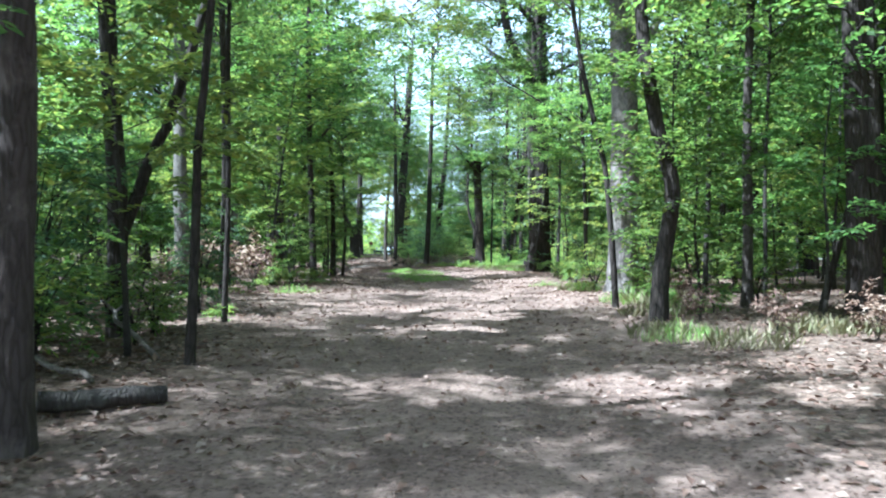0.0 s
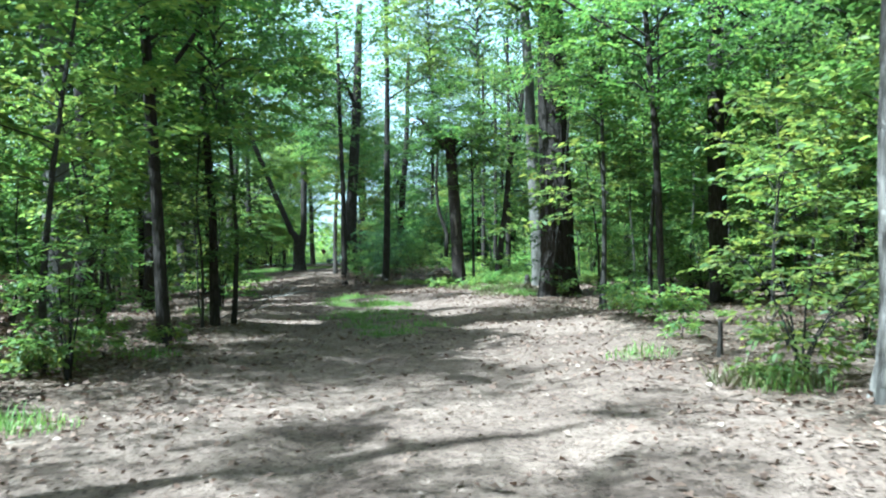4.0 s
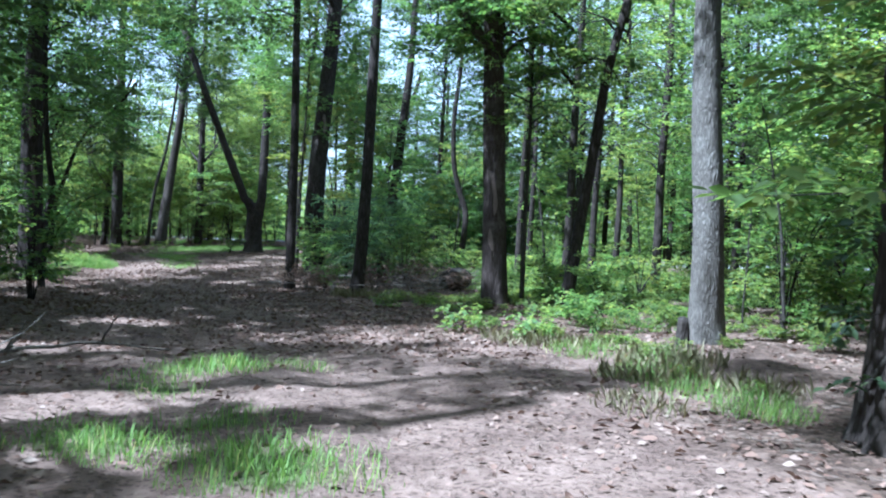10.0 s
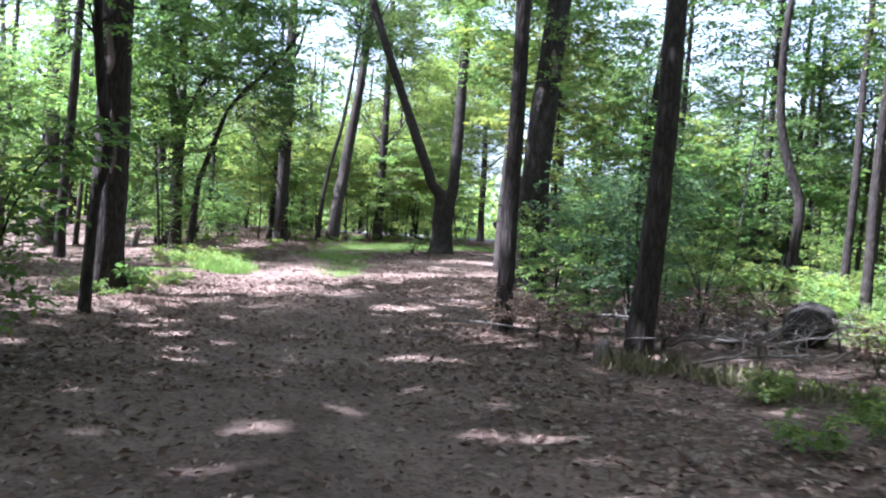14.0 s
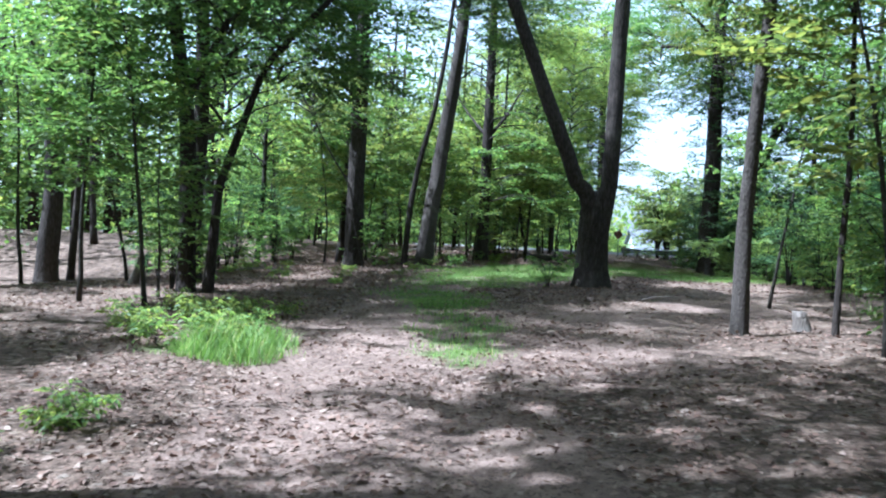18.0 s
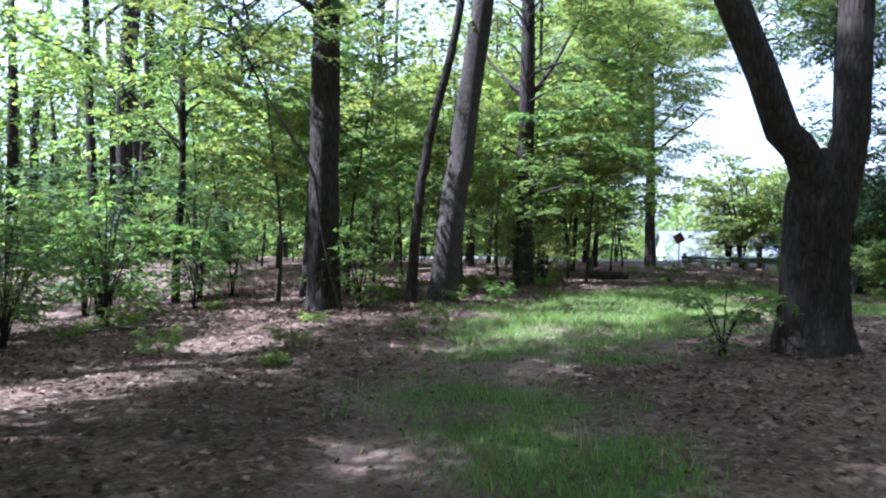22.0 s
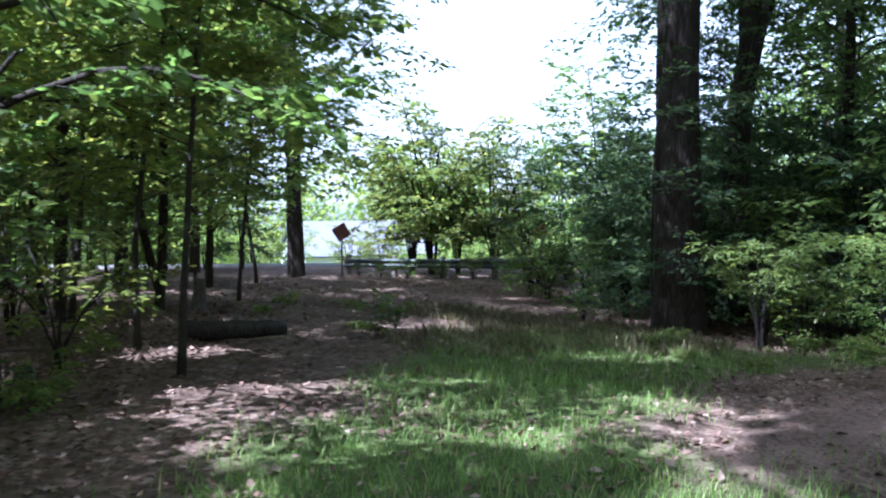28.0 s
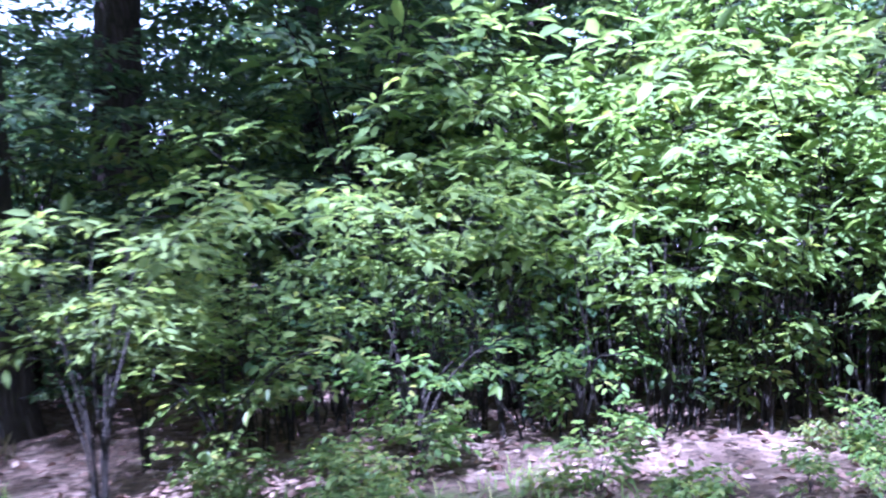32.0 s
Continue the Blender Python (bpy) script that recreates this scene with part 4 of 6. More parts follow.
for k, (tx, ty, td, tz) in enumerate([(5.2, 60.5, 0.30, 4.2), (8.6, 62.5, 0.34, 5.0), (4.4, 66.0, 0.26, 4.6), (7.6, 68.0, 0.3, 5.4), (11.6, 66.0, 0.36, 5.0), (5.8, 73.0, 0.28, 5.0), (10.0, 74.0, 0.32, 5.6), (14.0, 71.0, 0.36, 5.0), (13.0, 59.0, 0.34, 5.2), (17.0, 64.0, 0.38, 5.0)]):
    big_tree(tx, ty, td, 13, [(4, 0.12), (8, 0.25)], BARK_DARK, "slim tree with light green leaves behind the brushwood", (4, 3, 1)[k % 3], tz, 0.8, 0, 14, (), 0.4, 0.02, 0, 110 + k)

for k, (tx, ty) in enumerate([(2.2, 91.0), (6.0, 88.5), (10.5, 86.5), (15.5, 84.0), (20.5, 81.0), (25.5, 77.5), (8.5, 94.0), (13.5, 92.0), (18.5, 89.5), (24.0, 86.0), (29.0, 82.0)]):
    big_tree(tx, ty, 0.34 + 0.04 * (k % 3), 18, [(4, 0.1), (9, 0.3)], BARK_DARK, "tall tree at the far edge of the meadow", (1, 0, 2)[k % 3], 4.8, 1.1, 0, 14, (), 0.4, 0.02, 0, 130 + k)

def upper_crown(x, y, z, scale, turn, dx=0.0, dy=0.0, kind=4):
    tree = min((o for o in scene.objects if o.name.split(".")[0] == "tree"), key=lambda o: (o.location.x - x) ** 2 + (o.location.y - y) ** 2)
    for nm, me in (("branchwork", CROWNS[kind][0]), ("crown", CROWNS[kind][1])):
        ob = tagged(part(nm, me, tree), kind="stuff")
        ob.matrix_basis = Matrix.Translation((dx, dy, z)) @ Matrix.Rotation(turn, 4, "Z") @ Matrix.Scale(scale, 4)
big_tree(-14.8, 124.5, 0.4, 17, [(5, 0.1)], BARK_DARK, DARK, 4, 5.5, 1.1, 0, 20, (), 0.4, 0.02, 1, 90)
big_tree(-19.5, 126.0, 0.4, 17, [(5, -0.1)], BARK_DARK, DARK, 4, 5.0, 1.1, 0, 20, (), 0.4, 0.02, 1, 91)
for k, (tx, ty, tz) in enumerate([(-13.4, 113.2, 8.2), (-16.8, 119.5, 9.0), (-10.96, 120.7, 10.0), (-14.8, 124.5, 11.0), (-19.5, 126.0, 10.5), (-14.4, 97.36, 8.5)]):
    upper_crown(tx, ty, tz, 0.72 if tx > -12 else 0.95, k * 1.3)

big_tree(-17.6, 69.4, 0.34, 13, [(4, 0.1), (9, 0.5)], BARK_DARK, DARK, 1, 9.0, 0.5, 0, 20, (), 0.4, 0.02, 1, 92)
big_tree(-14.2, 52.5, 0.36, 14, [(5, -0.1)], BARK_DARK, DARK, 2, 8.0, 0.9, 0, 20, (), 0.4, 0.02, 1, 93)
# wide tops, added mostly above the view to shade track and clearing's far end
for k, (tx, ty, tz, sc, dx, dy) in enumerate([(-14.4, 97.36, 10.5, 0.8, 1.2, 1.5), (-17.3, 76.44, 11.0, 0.9, 2.6, -1.5), (-17.3, 76.44, 12.0, 0.8, 1.5, 4.0), (-11.64, 61.63, 10.5, 0.8, -2.0, -4.0), (-15.2, 90.23, 11.5, 0.75, 1.0, 4.5), (-17.6, 69.4, 11.5, 0.66, 2.0, 0.6), (-10.96, 120.7, 7.6, 0.8, -0.8, 0.5), (-13.4, 113.2, 7.4, 0.85, 2.2, 0.0), (-4.22, 104.15, 9.8, 0.75, -1.5, 4.5), (-4.22, 104.15, 10.5, 0.7, 1.6, 4.0), (-15.2, 104.5, 8.0, 0.62, 2.0, 0.0), (-13.75, 105.9, 7.6, 0.9, 2.2, 0.3), (-13.75, 105.9, 8.4, 0.8, 3.6, 3.4), (4.19, 39.29, 7.0, 0.55, -2.2, -1.0), (4.19, 39.29, 6.2, 0.36, -3.5, -1.4), (-4.22, 104.15, 10.0, 0.8, 0.6, -4.6), (-14.4, 97.36, 2.9, 0.5, 2.2, -0.4)]):
    upper_crown(tx, ty, tz, sc, k * 1.1, dx, dy)
# boughs over the first stretch of the track
for tx, ty, tz, sc, dx in ((-4.22, 29.46, 8.0, 0.62, 3.2), (4.32, 21.46, 8.2, 0.5, -2.6), (4.19, 39.29, 10.4, 0.85, -4.4)):
    upper_crown(tx, ty, tz, sc, tx, dx, 0.0)
# high tops of the trees beyond the meadow and beside the bend
for k, (tx, ty, tz, sc) in enumerate([(2.2, 91.0, 11.0, 1.1), (6.0, 88.5, 11.5, 1.15), (10.5, 86.5, 11.0, 1.15), (15.5, 84.0, 11.5, 1.15), (20.5, 81.0, 11.0, 1.1), (25.5, 77.5, 11.0, 1.1), (13.0, 59.0, 8.6, 0.8), (11.6, 66.0, 9.0, 0.8), (14.0, 71.0, 9.0, 0.9), (17.0, 64.0, 9.0, 0.9), (10.0, 74.0, 9.0, 0.8), (5.8, 73.0, 8.6, 0.7), (-0.72, 71.1, 10.5, 0.7), (4.4, 66.0, 8.4, 0.6), (-4.73, 73.81, 9.0, 0.75), (-3.2, 66.7, 10.0, 0.75), (-3.1, 74.0, 12.0, 0.8), (-0.72, 71.1, 7.4, 0.6)]):
    upper_crown(tx, ty, tz, sc, k * 1.7, 0.3, 0.0, (1, 2, 0, 4)[k % 4])

def vine(x, y, radius, top, reach, count, seed, lean=0.0):
    """A climber: two stems winding up a trunk, and drooping leafy sprays standing out from it."""
    rng = np.random.default_rng(seed)
    ob = thing("vine", x, y, float(ground_z(x, y)), "dark leafy vine climbing a thick trunk", "vine", "vines")
    wood, sp = [], []
    for k in range(count):
        z, th = top * rng.random() ** 1.2 + 0.25, rng.uniform(0, 6.28)
        out = np.array([math.cos(th), math.sin(th), rng.uniform(0.0, 0.5)])
        start = np.array([radius * 0.9 * out[0] + lean * z, radius * 0.9 * out[1], z])
        sp.append(spray(rng, start, out, reach * rng.uniform(0.35, 1.0), 0.11, wood, 1.1, 0.006, 0.4))
    part("branchwork", mesh_of("branchwork", *joined(wood), BARK_THIN), ob)["kind"] = "stuff"
    tagged(part("foliage", foliage(rng, sp, 0.62, "round", LEAF_VINE, "foliage"), ob), kind="stuff")
    q = np.linspace(0, 1, 24)
    for k in range(2):
        P = np.stack([(radius + 0.02) * np.cos(2.2 * q + k * 2.5) + lean * q * top, (radius + 0.02) * np.sin(2.2 * q + k * 2.5), q * top], 1)
        V, F = tube(P, np.linspace(0.03, 0.012, 24), 6, 0.1, 0, 0, rng)
        part("stem", mesh_of("stem", V, F, BARK_THIN), ob)
vine(-4.22, 104.15, 0.44, 8.5, 1.5, 150, 1)
vine(-2.3, 105.9, 0.30, 7.0, 1.3, 100, 2, 0.1)
vine(-14.40, 97.36, 0.28, 2.0, 0.4, 10, 3)
vine(4.19, 39.29, 0.50, 1.5, 0.5, 16, 4)
# ---- young trees and shrubs ----
def sapling_kind(seed, height, reach, leaf, count, mat, low=0.25, stem=0.045, fine=False, gap=1.0, width=0.55):
    rng = np.random.default_rng(seed)
    q = np.linspace(0, 1, 14)
    sway = np.cumsum(np.cumsum(rng.normal(0, 0.018, (14, 2)), 0), 0) * height / 6
    P = np.stack([sway[:, 0], sway[:, 1], q * height - 0.15 * (q == 0)], 1)
    V, F = tube(P, stem * (1 - 0.85 * q) + 0.004, 8, 0.05, 0, 0.4, rng)
    trunk = mesh_of("stem", V, F, BARK_THIN)
    wood, sp = [], []
    for i in range(count):
        u = low + (1 - low) * (i + rng.random()) / count
        root = np.array([np.interp(u, q, P[:, k]) for k in range(3)])
        az = i * 2.4 + rng.uniform(-0.6, 0.6)
        v = (u - low) / (1 - low)
        L = reach * (0.30 + 0.80 * math.sin(math.pi * min(1.0, 0.14 + 0.84 * v)) ** 0.8) * rng.uniform(0.6, 1.15)
        d = np.array([math.cos(az), math.sin(az), rng.uniform(0.1, 0.5) + 0.7 * v])
        sp.append(spray(rng, root, d, L, leaf, wood, gap, 0.012))
    V, F = joined(wood)
    return trunk, branchwork(V, F, BARK_THIN), foliage(rng, sp, width, fine, mat, "foliage")

def shrub_kind(seed, stems, height, reach, leaf, per, mat, low=0.15, stem=0.02, fine="round", gap=1.0, width=0.52):
    """Several arching stems from one foot, each with leafy sprays."""
    rng = np.random.default_rng(seed)
    wood, sp, canes = [], [], []
    for k in range(stems):
        az = k * 2.4 + rng.uniform(-0.4, 0.4)
        h = height * rng.uniform(0.6, 1.05)
        out = np.array([math.cos(az), math.sin(az), 0]) * reach * rng.uniform(0.3, 0.9)
        q = np.linspace(0, 1, 7)
        P = np.outer(q ** 1.5, out) + np.outer(np.sin(q * 1.45), [0, 0, h]) + np.cumsum(rng.normal(0, 0.02, (7, 3)), 0) * height / 3
        P[0] = [math.cos(az) * 0.05, math.sin(az) * 0.05, -0.08]
        canes.append(tube(P, np.linspace(stem, stem * 0.25, 7), 5, caps=False))
        for i in range(per):
            u = low + (1 - low) * (i + rng.random()) / per
            root = np.array([np.interp(u, q, P[:, c]) for c in range(3)])
            a2 = az + rng.uniform(-1.9, 1.9)
            d = np.array([math.cos(a2), math.sin(a2), rng.uniform(0.0, 0.5)])
            sp.append(spray(rng, root, d, reach * rng.uniform(0.35, 0.7) * (1.1 - 0.5 * u), leaf, wood, gap, stem * 0.4, 0.35))
    V, F = joined(canes)
    stemmesh = mesh_of("stem", V, F, BARK_CANE)
    V, F = joined(wood)
    stemmesh.name = "woody_base"
    return stemmesh, mesh_of("branchwork", V, F, BARK_CANE), foliage(rng, sp, width, fine, mat, "foliage")

SAPLINGS = [sapling_kind(21, 6.0, 2.2, 0.15, 22, LEAF_UNDER, 0.27, 0.04, "round"), sapling_kind(22, 4.6, 1.9, 0.14, 20, LEAF_UNDER, 0.25, 0.032, "round"), sapling_kind(23, 7.5, 2.5, 0.16, 24, LEAF_UNDER, 0.32, 0.05, "round"),
            sapling_kind(24, 3.4, 1.5, 0.13, 16, LEAF_BRIGHT, 0.25, 0.022, "round"), sapling_kind(25, 6.5, 2.7, 0.16, 24, LEAF_BRIGHT, 0.3, 0.045, "round"), sapling_kind(26, 5.2, 2.0, 0.14, 22, LEAF_CANOPY, 0.25, 0.038, "round")]
SHRUBS = [shrub_kind(31, 6, 1.9, 1.5, 0.13, 5, LEAF_BRIGHT), shrub_kind(32, 6, 1.2, 1.1, 0.11, 5, LEAF_UNDER),
          shrub_kind(33, 8, 3.0, 2.0, 0.14, 6, LEAF_UNDER), shrub_kind(34, 9, 3.9, 2.2, 0.14, 7, LEAF_VINE, 0.08)]
BUSH = shrub_kind(38, 10, 4.4, 2.3, 0.16, 8, LEAF_BRIGHT, 0.15, 0.03)
BROADLEAF = [shrub_kind(35, 9, 3.4, 2.2, 0.19, 6, LEAF_BROAD, 0.42, 0.014, True, 1.1, 0.42), shrub_kind(36, 9, 2.9, 2.1, 0.18, 6, LEAF_BROAD, 0.42, 0.013, True, 1.1, 0.42)]
HERBS = [shrub_kind(41, 5, 0.45, 0.4, 0.085, 3, LEAF_BRIGHT, 0.2, 0.004), shrub_kind(42, 6, 0.65, 0.5, 0.10, 3, LEAF_UNDER, 0.2, 0.005), shrub_kind(43, 6, 0.28, 0.4, 0.08, 3, LEAF_BRIGHT, 0.1, 0.004)]

def plant(kind, x, y, name, label, category, group, scale=1.0, turn=0.0, lean=0.0):
    ob = thing(name, x, y, float(ground_z(x, y)), label, category, group)
    ob.matrix_basis = pose(x, y, float(ground_z(x, y)) - 0.02, lean, 0, turn) @ Matrix.Scale(scale, 4)
    for nm, me in zip(("stem", "branchwork", "foliage"), kind):
        canes = me.name.startswith("woody_base")
        tagged(part("woody_base" if canes else nm, me, ob), kind="" if nm == "stem" and not canes else "stuff")
    return ob

OPEN = [(4.6, 10.8, 1.6), (5.6, 13.0, 1.5), (6.3, 10.4, 1.6), (3.8, 8.9, 1.2), (-15.7, 68.2, 1.6), (4.2, 33.6, 1.0), (-17.5, 82.0, 2.2), (4.0, 12.6, 1.2), (3.6, 32.6, 1.0), (4.6, 28.5, 1.5), (5.4, 31.5, 1.6), (6.2, 35.5, 1.2), (3.6, 36, 1.7), (3.4, 33.8, 1.3), (3.2, 46.5, 2.0), (2.6, 49.8, 2.0), (4.4, 42.6, 1.6), (2.2, 39, 1.4), (3.8, 18.2, 1.3), (3.2, 11.5, 1.2), (-0.8, 53.5, 2.2), (0.6, 56.5, 2.2), (-2.2, 60.5, 1.6), (-3.6, 55.5, 1.6), (-11, 91, 5.2), (-9, 98, 4.0), (-13.5, 80, 3.8), (-15.5, 84, 3.2), (1.0, 42.5, 3.2), (-8.5, 67, 5.5), (-8.5, 74, 5.2), (-11.5, 103, 3.2), (-5, 90, 3.5), (1.5, 28, 3.4), (5, 78, 5), (9, 69, 4.5), (-11, 112, 3.5), (-8, 124, 5), (-5.5, 97, 4.2), (3.5, 31.4, 0.8), (3.0, 56.5, 1.3), (3.3, 60, 1.6), (3.7, 64, 1.9), (4.6, 68, 2.3), (6, 73, 3.0), (6.2, 61.5, 3.2), (7.5, 66, 4.0), (4.6, 70.5, 2.4), (9, 76, 5.0)]
def free(x, y, gap=2.9):
    if line_distance(x, y) < gap:
        return False
    return all(math.hypot(x - a, y - b) > r for a, b, r in OPEN)

def scatter(seed, x0, x1, y0, y1, count, kinds, name, label, category, group, scale=(0.75, 1.2), gap=2.9, apart=0.9, taken=[]):
    rng = np.random.default_rng(seed)
    made = tries = 0
    while made < count and tries < count * 30:
        tries += 1
        x, y = rng.uniform(x0, x1), rng.uniform(y0, y1)
        k, s, turn, lean = rng.integers(len(kinds)), rng.uniform(*scale), rng.uniform(0, 360), rng.normal(0, 3)
        if not free(x, y, gap) or over_spot(x, y, 3.0, 0.9) or over_spot(x, y, 5.5, 0.6) or any(abs(x - a) < apart and abs(y - b) < apart for a, b in taken):
            continue
        taken.append((x, y))
        plant(kinds[k], x, y, name, label, category, group, s, turn, lean)
        made += 1

YOUNG = "slender young tree with layered green leaves"
def young(seed, x0, x1, y0, y1, count, **more):
    scatter(seed, x0, x1, y0, y1, count, SAPLINGS, "sapling", YOUNG, "young tree", "young trees of the wood", **more)
young(1, -15, -3.2, 4, 48, 60)
young(2, 3.4, 15, 12, 50, 58)
young(3, -32, -13, 40, 84, 42)
young(4, -30, -15.0, 90, 125, 46, scale=(0.8, 1.25))
young(5, -4, 14, 55, 100, 26)
young(6, -2.5, 9, 104, 116, 12)
GREEN = "leafy green shrub of the understorey"
def shrubs(seed, x0, x1, y0, y1, count, gap):
    scatter(seed, x0, x1, y0, y1, count, SHRUBS[:3], "shrub", GREEN, "shrub", "shrubs of the wood", (0.6, 1.0), gap)
shrubs(7, -13, -3, 2, 58, 36, 2.9)
shrubs(8, 3.2, 14, 8, 58, 45, 3.2)
shrubs(9, -3, 14, 55, 98, 40, 3.4)
shrubs(12, -30, -14, 55, 120, 30, 4.0)
for k, (sx, sy, ss, kk) in enumerate([(-13.4, 101.0, 1.0, 4), (-12.6, 98.6, 0.95, 4), (-14.8, 103.6, 1.05, 2), (-12.4, 108.2, 1.0, 0), (-13.6, 112.0, 1.05, 4), (-15.6, 99.6, 1.1, 4), (-18.2, 92.2, 1.0, 4), (-14.0, 93.6, 0.8, 1), (-19.0, 89.6, 0.95, 4), (-16.6, 95.0, 0.9, 0), (-12.2, 115.0, 1.0, 2)]):
    plant(SAPLINGS[kk], sx, sy, "sapling", "young maple with broad layers of light green leaves", "young tree", "young trees of the wood", ss, k * 64.0)
for k, (sx, sy, ss, kk) in enumerate([(-2.0, 90.0, 1.0, 3), (0.5, 92.5, 1.1, 2), (1.5, 88.5, 1.1, 3), (-0.8, 95.2, 1.0, 2), (2.6, 93.8, 1.2, 3), (0.2, 86.0, 1.0, 2), (-1.6, 83.6, 0.8, 0), (3.8, 90.4, 1.3, 3), (-1.0, 79.6, 0.9, 2)]):
    plant(SHRUBS[kk], sx, sy, "shrub", GREEN, "shrub", "shrubs of the wood", ss, k * 47.0)
for k, (sx, sy, ss) in enumerate([(-1.8, 104.4, 1.0), (-0.6, 103.6, 1.05), (0.6, 104.6, 1.1), (1.6, 103.0, 1.15), (2.8, 101.6, 1.2), (3.8, 100.2, 1.2), (4.4, 98.0, 1.2), (2.4, 105.4, 1.2), (4.2, 103.4, 1.25), (5.6, 100.6, 1.3), (-3.2, 105.8, 0.9), (5.4, 96.4, 1.2)]):
    plant(SHRUBS[3 if k % 3 else 2], sx, sy, "shrub", "dense dark shrub with small leaves", "shrub", "shrubs at the clearing's end", ss, k * 83.0)
for k, (sx, sy, ss) in enumerate([(-3.0, 101.8, 0.8), (-1.9, 101.2, 0.75), (-0.9, 100.6, 0.7), (0.2, 99.8, 0.8), (0.9, 98.6, 0.8), (1.8, 97.2, 0.85), (-2.4, 103.2, 0.9), (-0.2, 102.0, 0.9), (1.2, 101.0, 0.9), (2.4, 99.6, 0.9)]):
    plant(SHRUBS[1], sx - 0.4, sy - 0.4, "shrub", "low tangled shrub in deep shade", "shrub", "shrubs at the clearing's end", ss, k * 29.0)
plant(BROADLEAF[0], -4.35, 101.0, "shrub", "low broad-leaved shrub in front of a vine-clad trunk", "shrub", "shrubs at the clearing's end", 0.55, 40.0)
def stem_thicket(seed, count, spread):
    """Thin upright dark stems from one foot, with a few small leaves."""
    rng = np.random.default_rng(seed)
    canes, sp, wood = [], [], []
    for k in range(count):
        a, r = rng.uniform(0, 6.28), spread * math.sqrt(rng.random())
        q = np.linspace(0, 1, 6)
        P = np.stack([r * math.cos(a) + np.cumsum(rng.normal(0, 0.04, 6)), r * math.sin(a) + np.cumsum(rng.normal(0, 0.04, 6)), q * rng.uniform(0.8, 1.7) - 0.05], 1)
        canes.append(tube(P, np.linspace(rng.uniform(0.006, 0.016), 0.003, 6), 4, caps=False))
        if k % 3 == 0:
            sp.append(spray(rng, P[int(rng.integers(2, 5))], (math.cos(a + 1), math.sin(a + 1), 0.2), 0.35, 0.08, wood, 1.6, 0.003, 0.3))
    return mesh_of("woody_base", *joined(canes), BARK_CANE), mesh_of("branchwork", *joined(wood), BARK_CANE), foliage(rng, sp, 0.6, "round", LEAF_VINE, "foliage")
THICKET = [stem_thicket(61, 34, 0.55), stem_thicket(62, 30, 0.6)]
for k, (sx, sy) in enumerate([(-2.6, 101.9), (-1.9, 101.3), (-1.3, 100.9), (-0.7, 100.3), (-0.2, 99.7), (0.3, 99.1), (0.8, 98.4), (1.3, 97.6), (-1.6, 102.2), (-0.4, 101.2), (0.6, 100.2), (1.4, 99.0)]):
    plant(THICKET[k % 2], sx, sy, "thicket", "thicket of thin dark stems under the shrubs", "thicket", "thicket at the clearing's end", 0.9 + 0.05 * (k % 4), k * 97.0)
HEDGE = "dense broad-leaved shrub at the clearing's end"
for k, (hx, hy, hs) in enumerate([(-3.2, 102.4, 0.42), (-2.2, 102.2, 0.5), (-1.3, 101.6, 0.62), (0.0, 100.4, 0.68), (0.6, 99.8, 0.75), (1.2, 99.0, 0.72), (1.7, 98.2, 0.75), (2.3, 97.2, 0.8), (3.0, 96.0, 0.85),
        (-0.2, 101.9, 0.8), (0.5, 101.5, 0.95), (1.2, 100.9, 1.0), (1.9, 100.0, 0.98), (2.5, 99.0, 1.02), (3.2, 97.9, 1.05), (-0.6, 103.4, 1.0), (1.2, 102.6, 1.2), (2.2, 101.8, 1.25), (3.0, 100.6, 1.25), (3.6, 99.4, 1.3)]):
    plant(BROADLEAF[k % 2], hx - 0.5, hy - 0.45, "shrub", HEDGE, "shrub", "shrubs at the clearing's end", hs, k * 77.0)
scatter(10, -4.2, 9, 104.5, 112, 26, SHRUBS[2:], "shrub", HEDGE, "shrub", "shrubs at the clearing's end", (0.8, 1.25), 2.5, 0.7)
scatter(11, 2.5, 10, 94, 104, 16, SHRUBS[2:], "shrub", HEDGE, "shrub", "shrubs at the clearing's end", (0.9, 1.3), 2.2, 0.7)

DEADBRUSH = shrub_kind(44, 9, 1.5, 1.0, 0.12, 4, LITTER, 0.3, 0.008)
for k, (dx, dy, ds) in enumerate([(-5.4, 22.6, 1.0), (-5.0, 23.8, 0.8), (-6.2, 21.6, 0.8), (5.2, 20.2, 0.5), (4.6, 12.4, 0.42), (5.6, 11.6, 0.45), (4.0, 14.0, 0.4), (6.4, 12.8, 0.5), (-4.9, 25.6, 0.5), (4.6, 25.0, 0.4), (-13.6, 58.6, 0.6), (1.6, 55.6, 0.5)]):
    plant(DEADBRUSH, dx, dy, "dead_shrub", "withered brown brush beside the track", "shrub", "withered brush", ds, k * 71.0)

for k, (sx, sy, ss) in enumerate([(-21.5, 86.5, 0.8), (-22.8, 88.2, 0.9), (-20.6, 88.6, 0.7), (-23.6, 85.4, 0.9), (-24.6, 90.2, 1.0), (-22.0, 91.4, 0.8)]):
    plant(SHRUBS[3 if k % 2 else 2], sx, sy, "shrub", GREEN, "shrub", "shrubs of the wood", ss, k * 59.0)

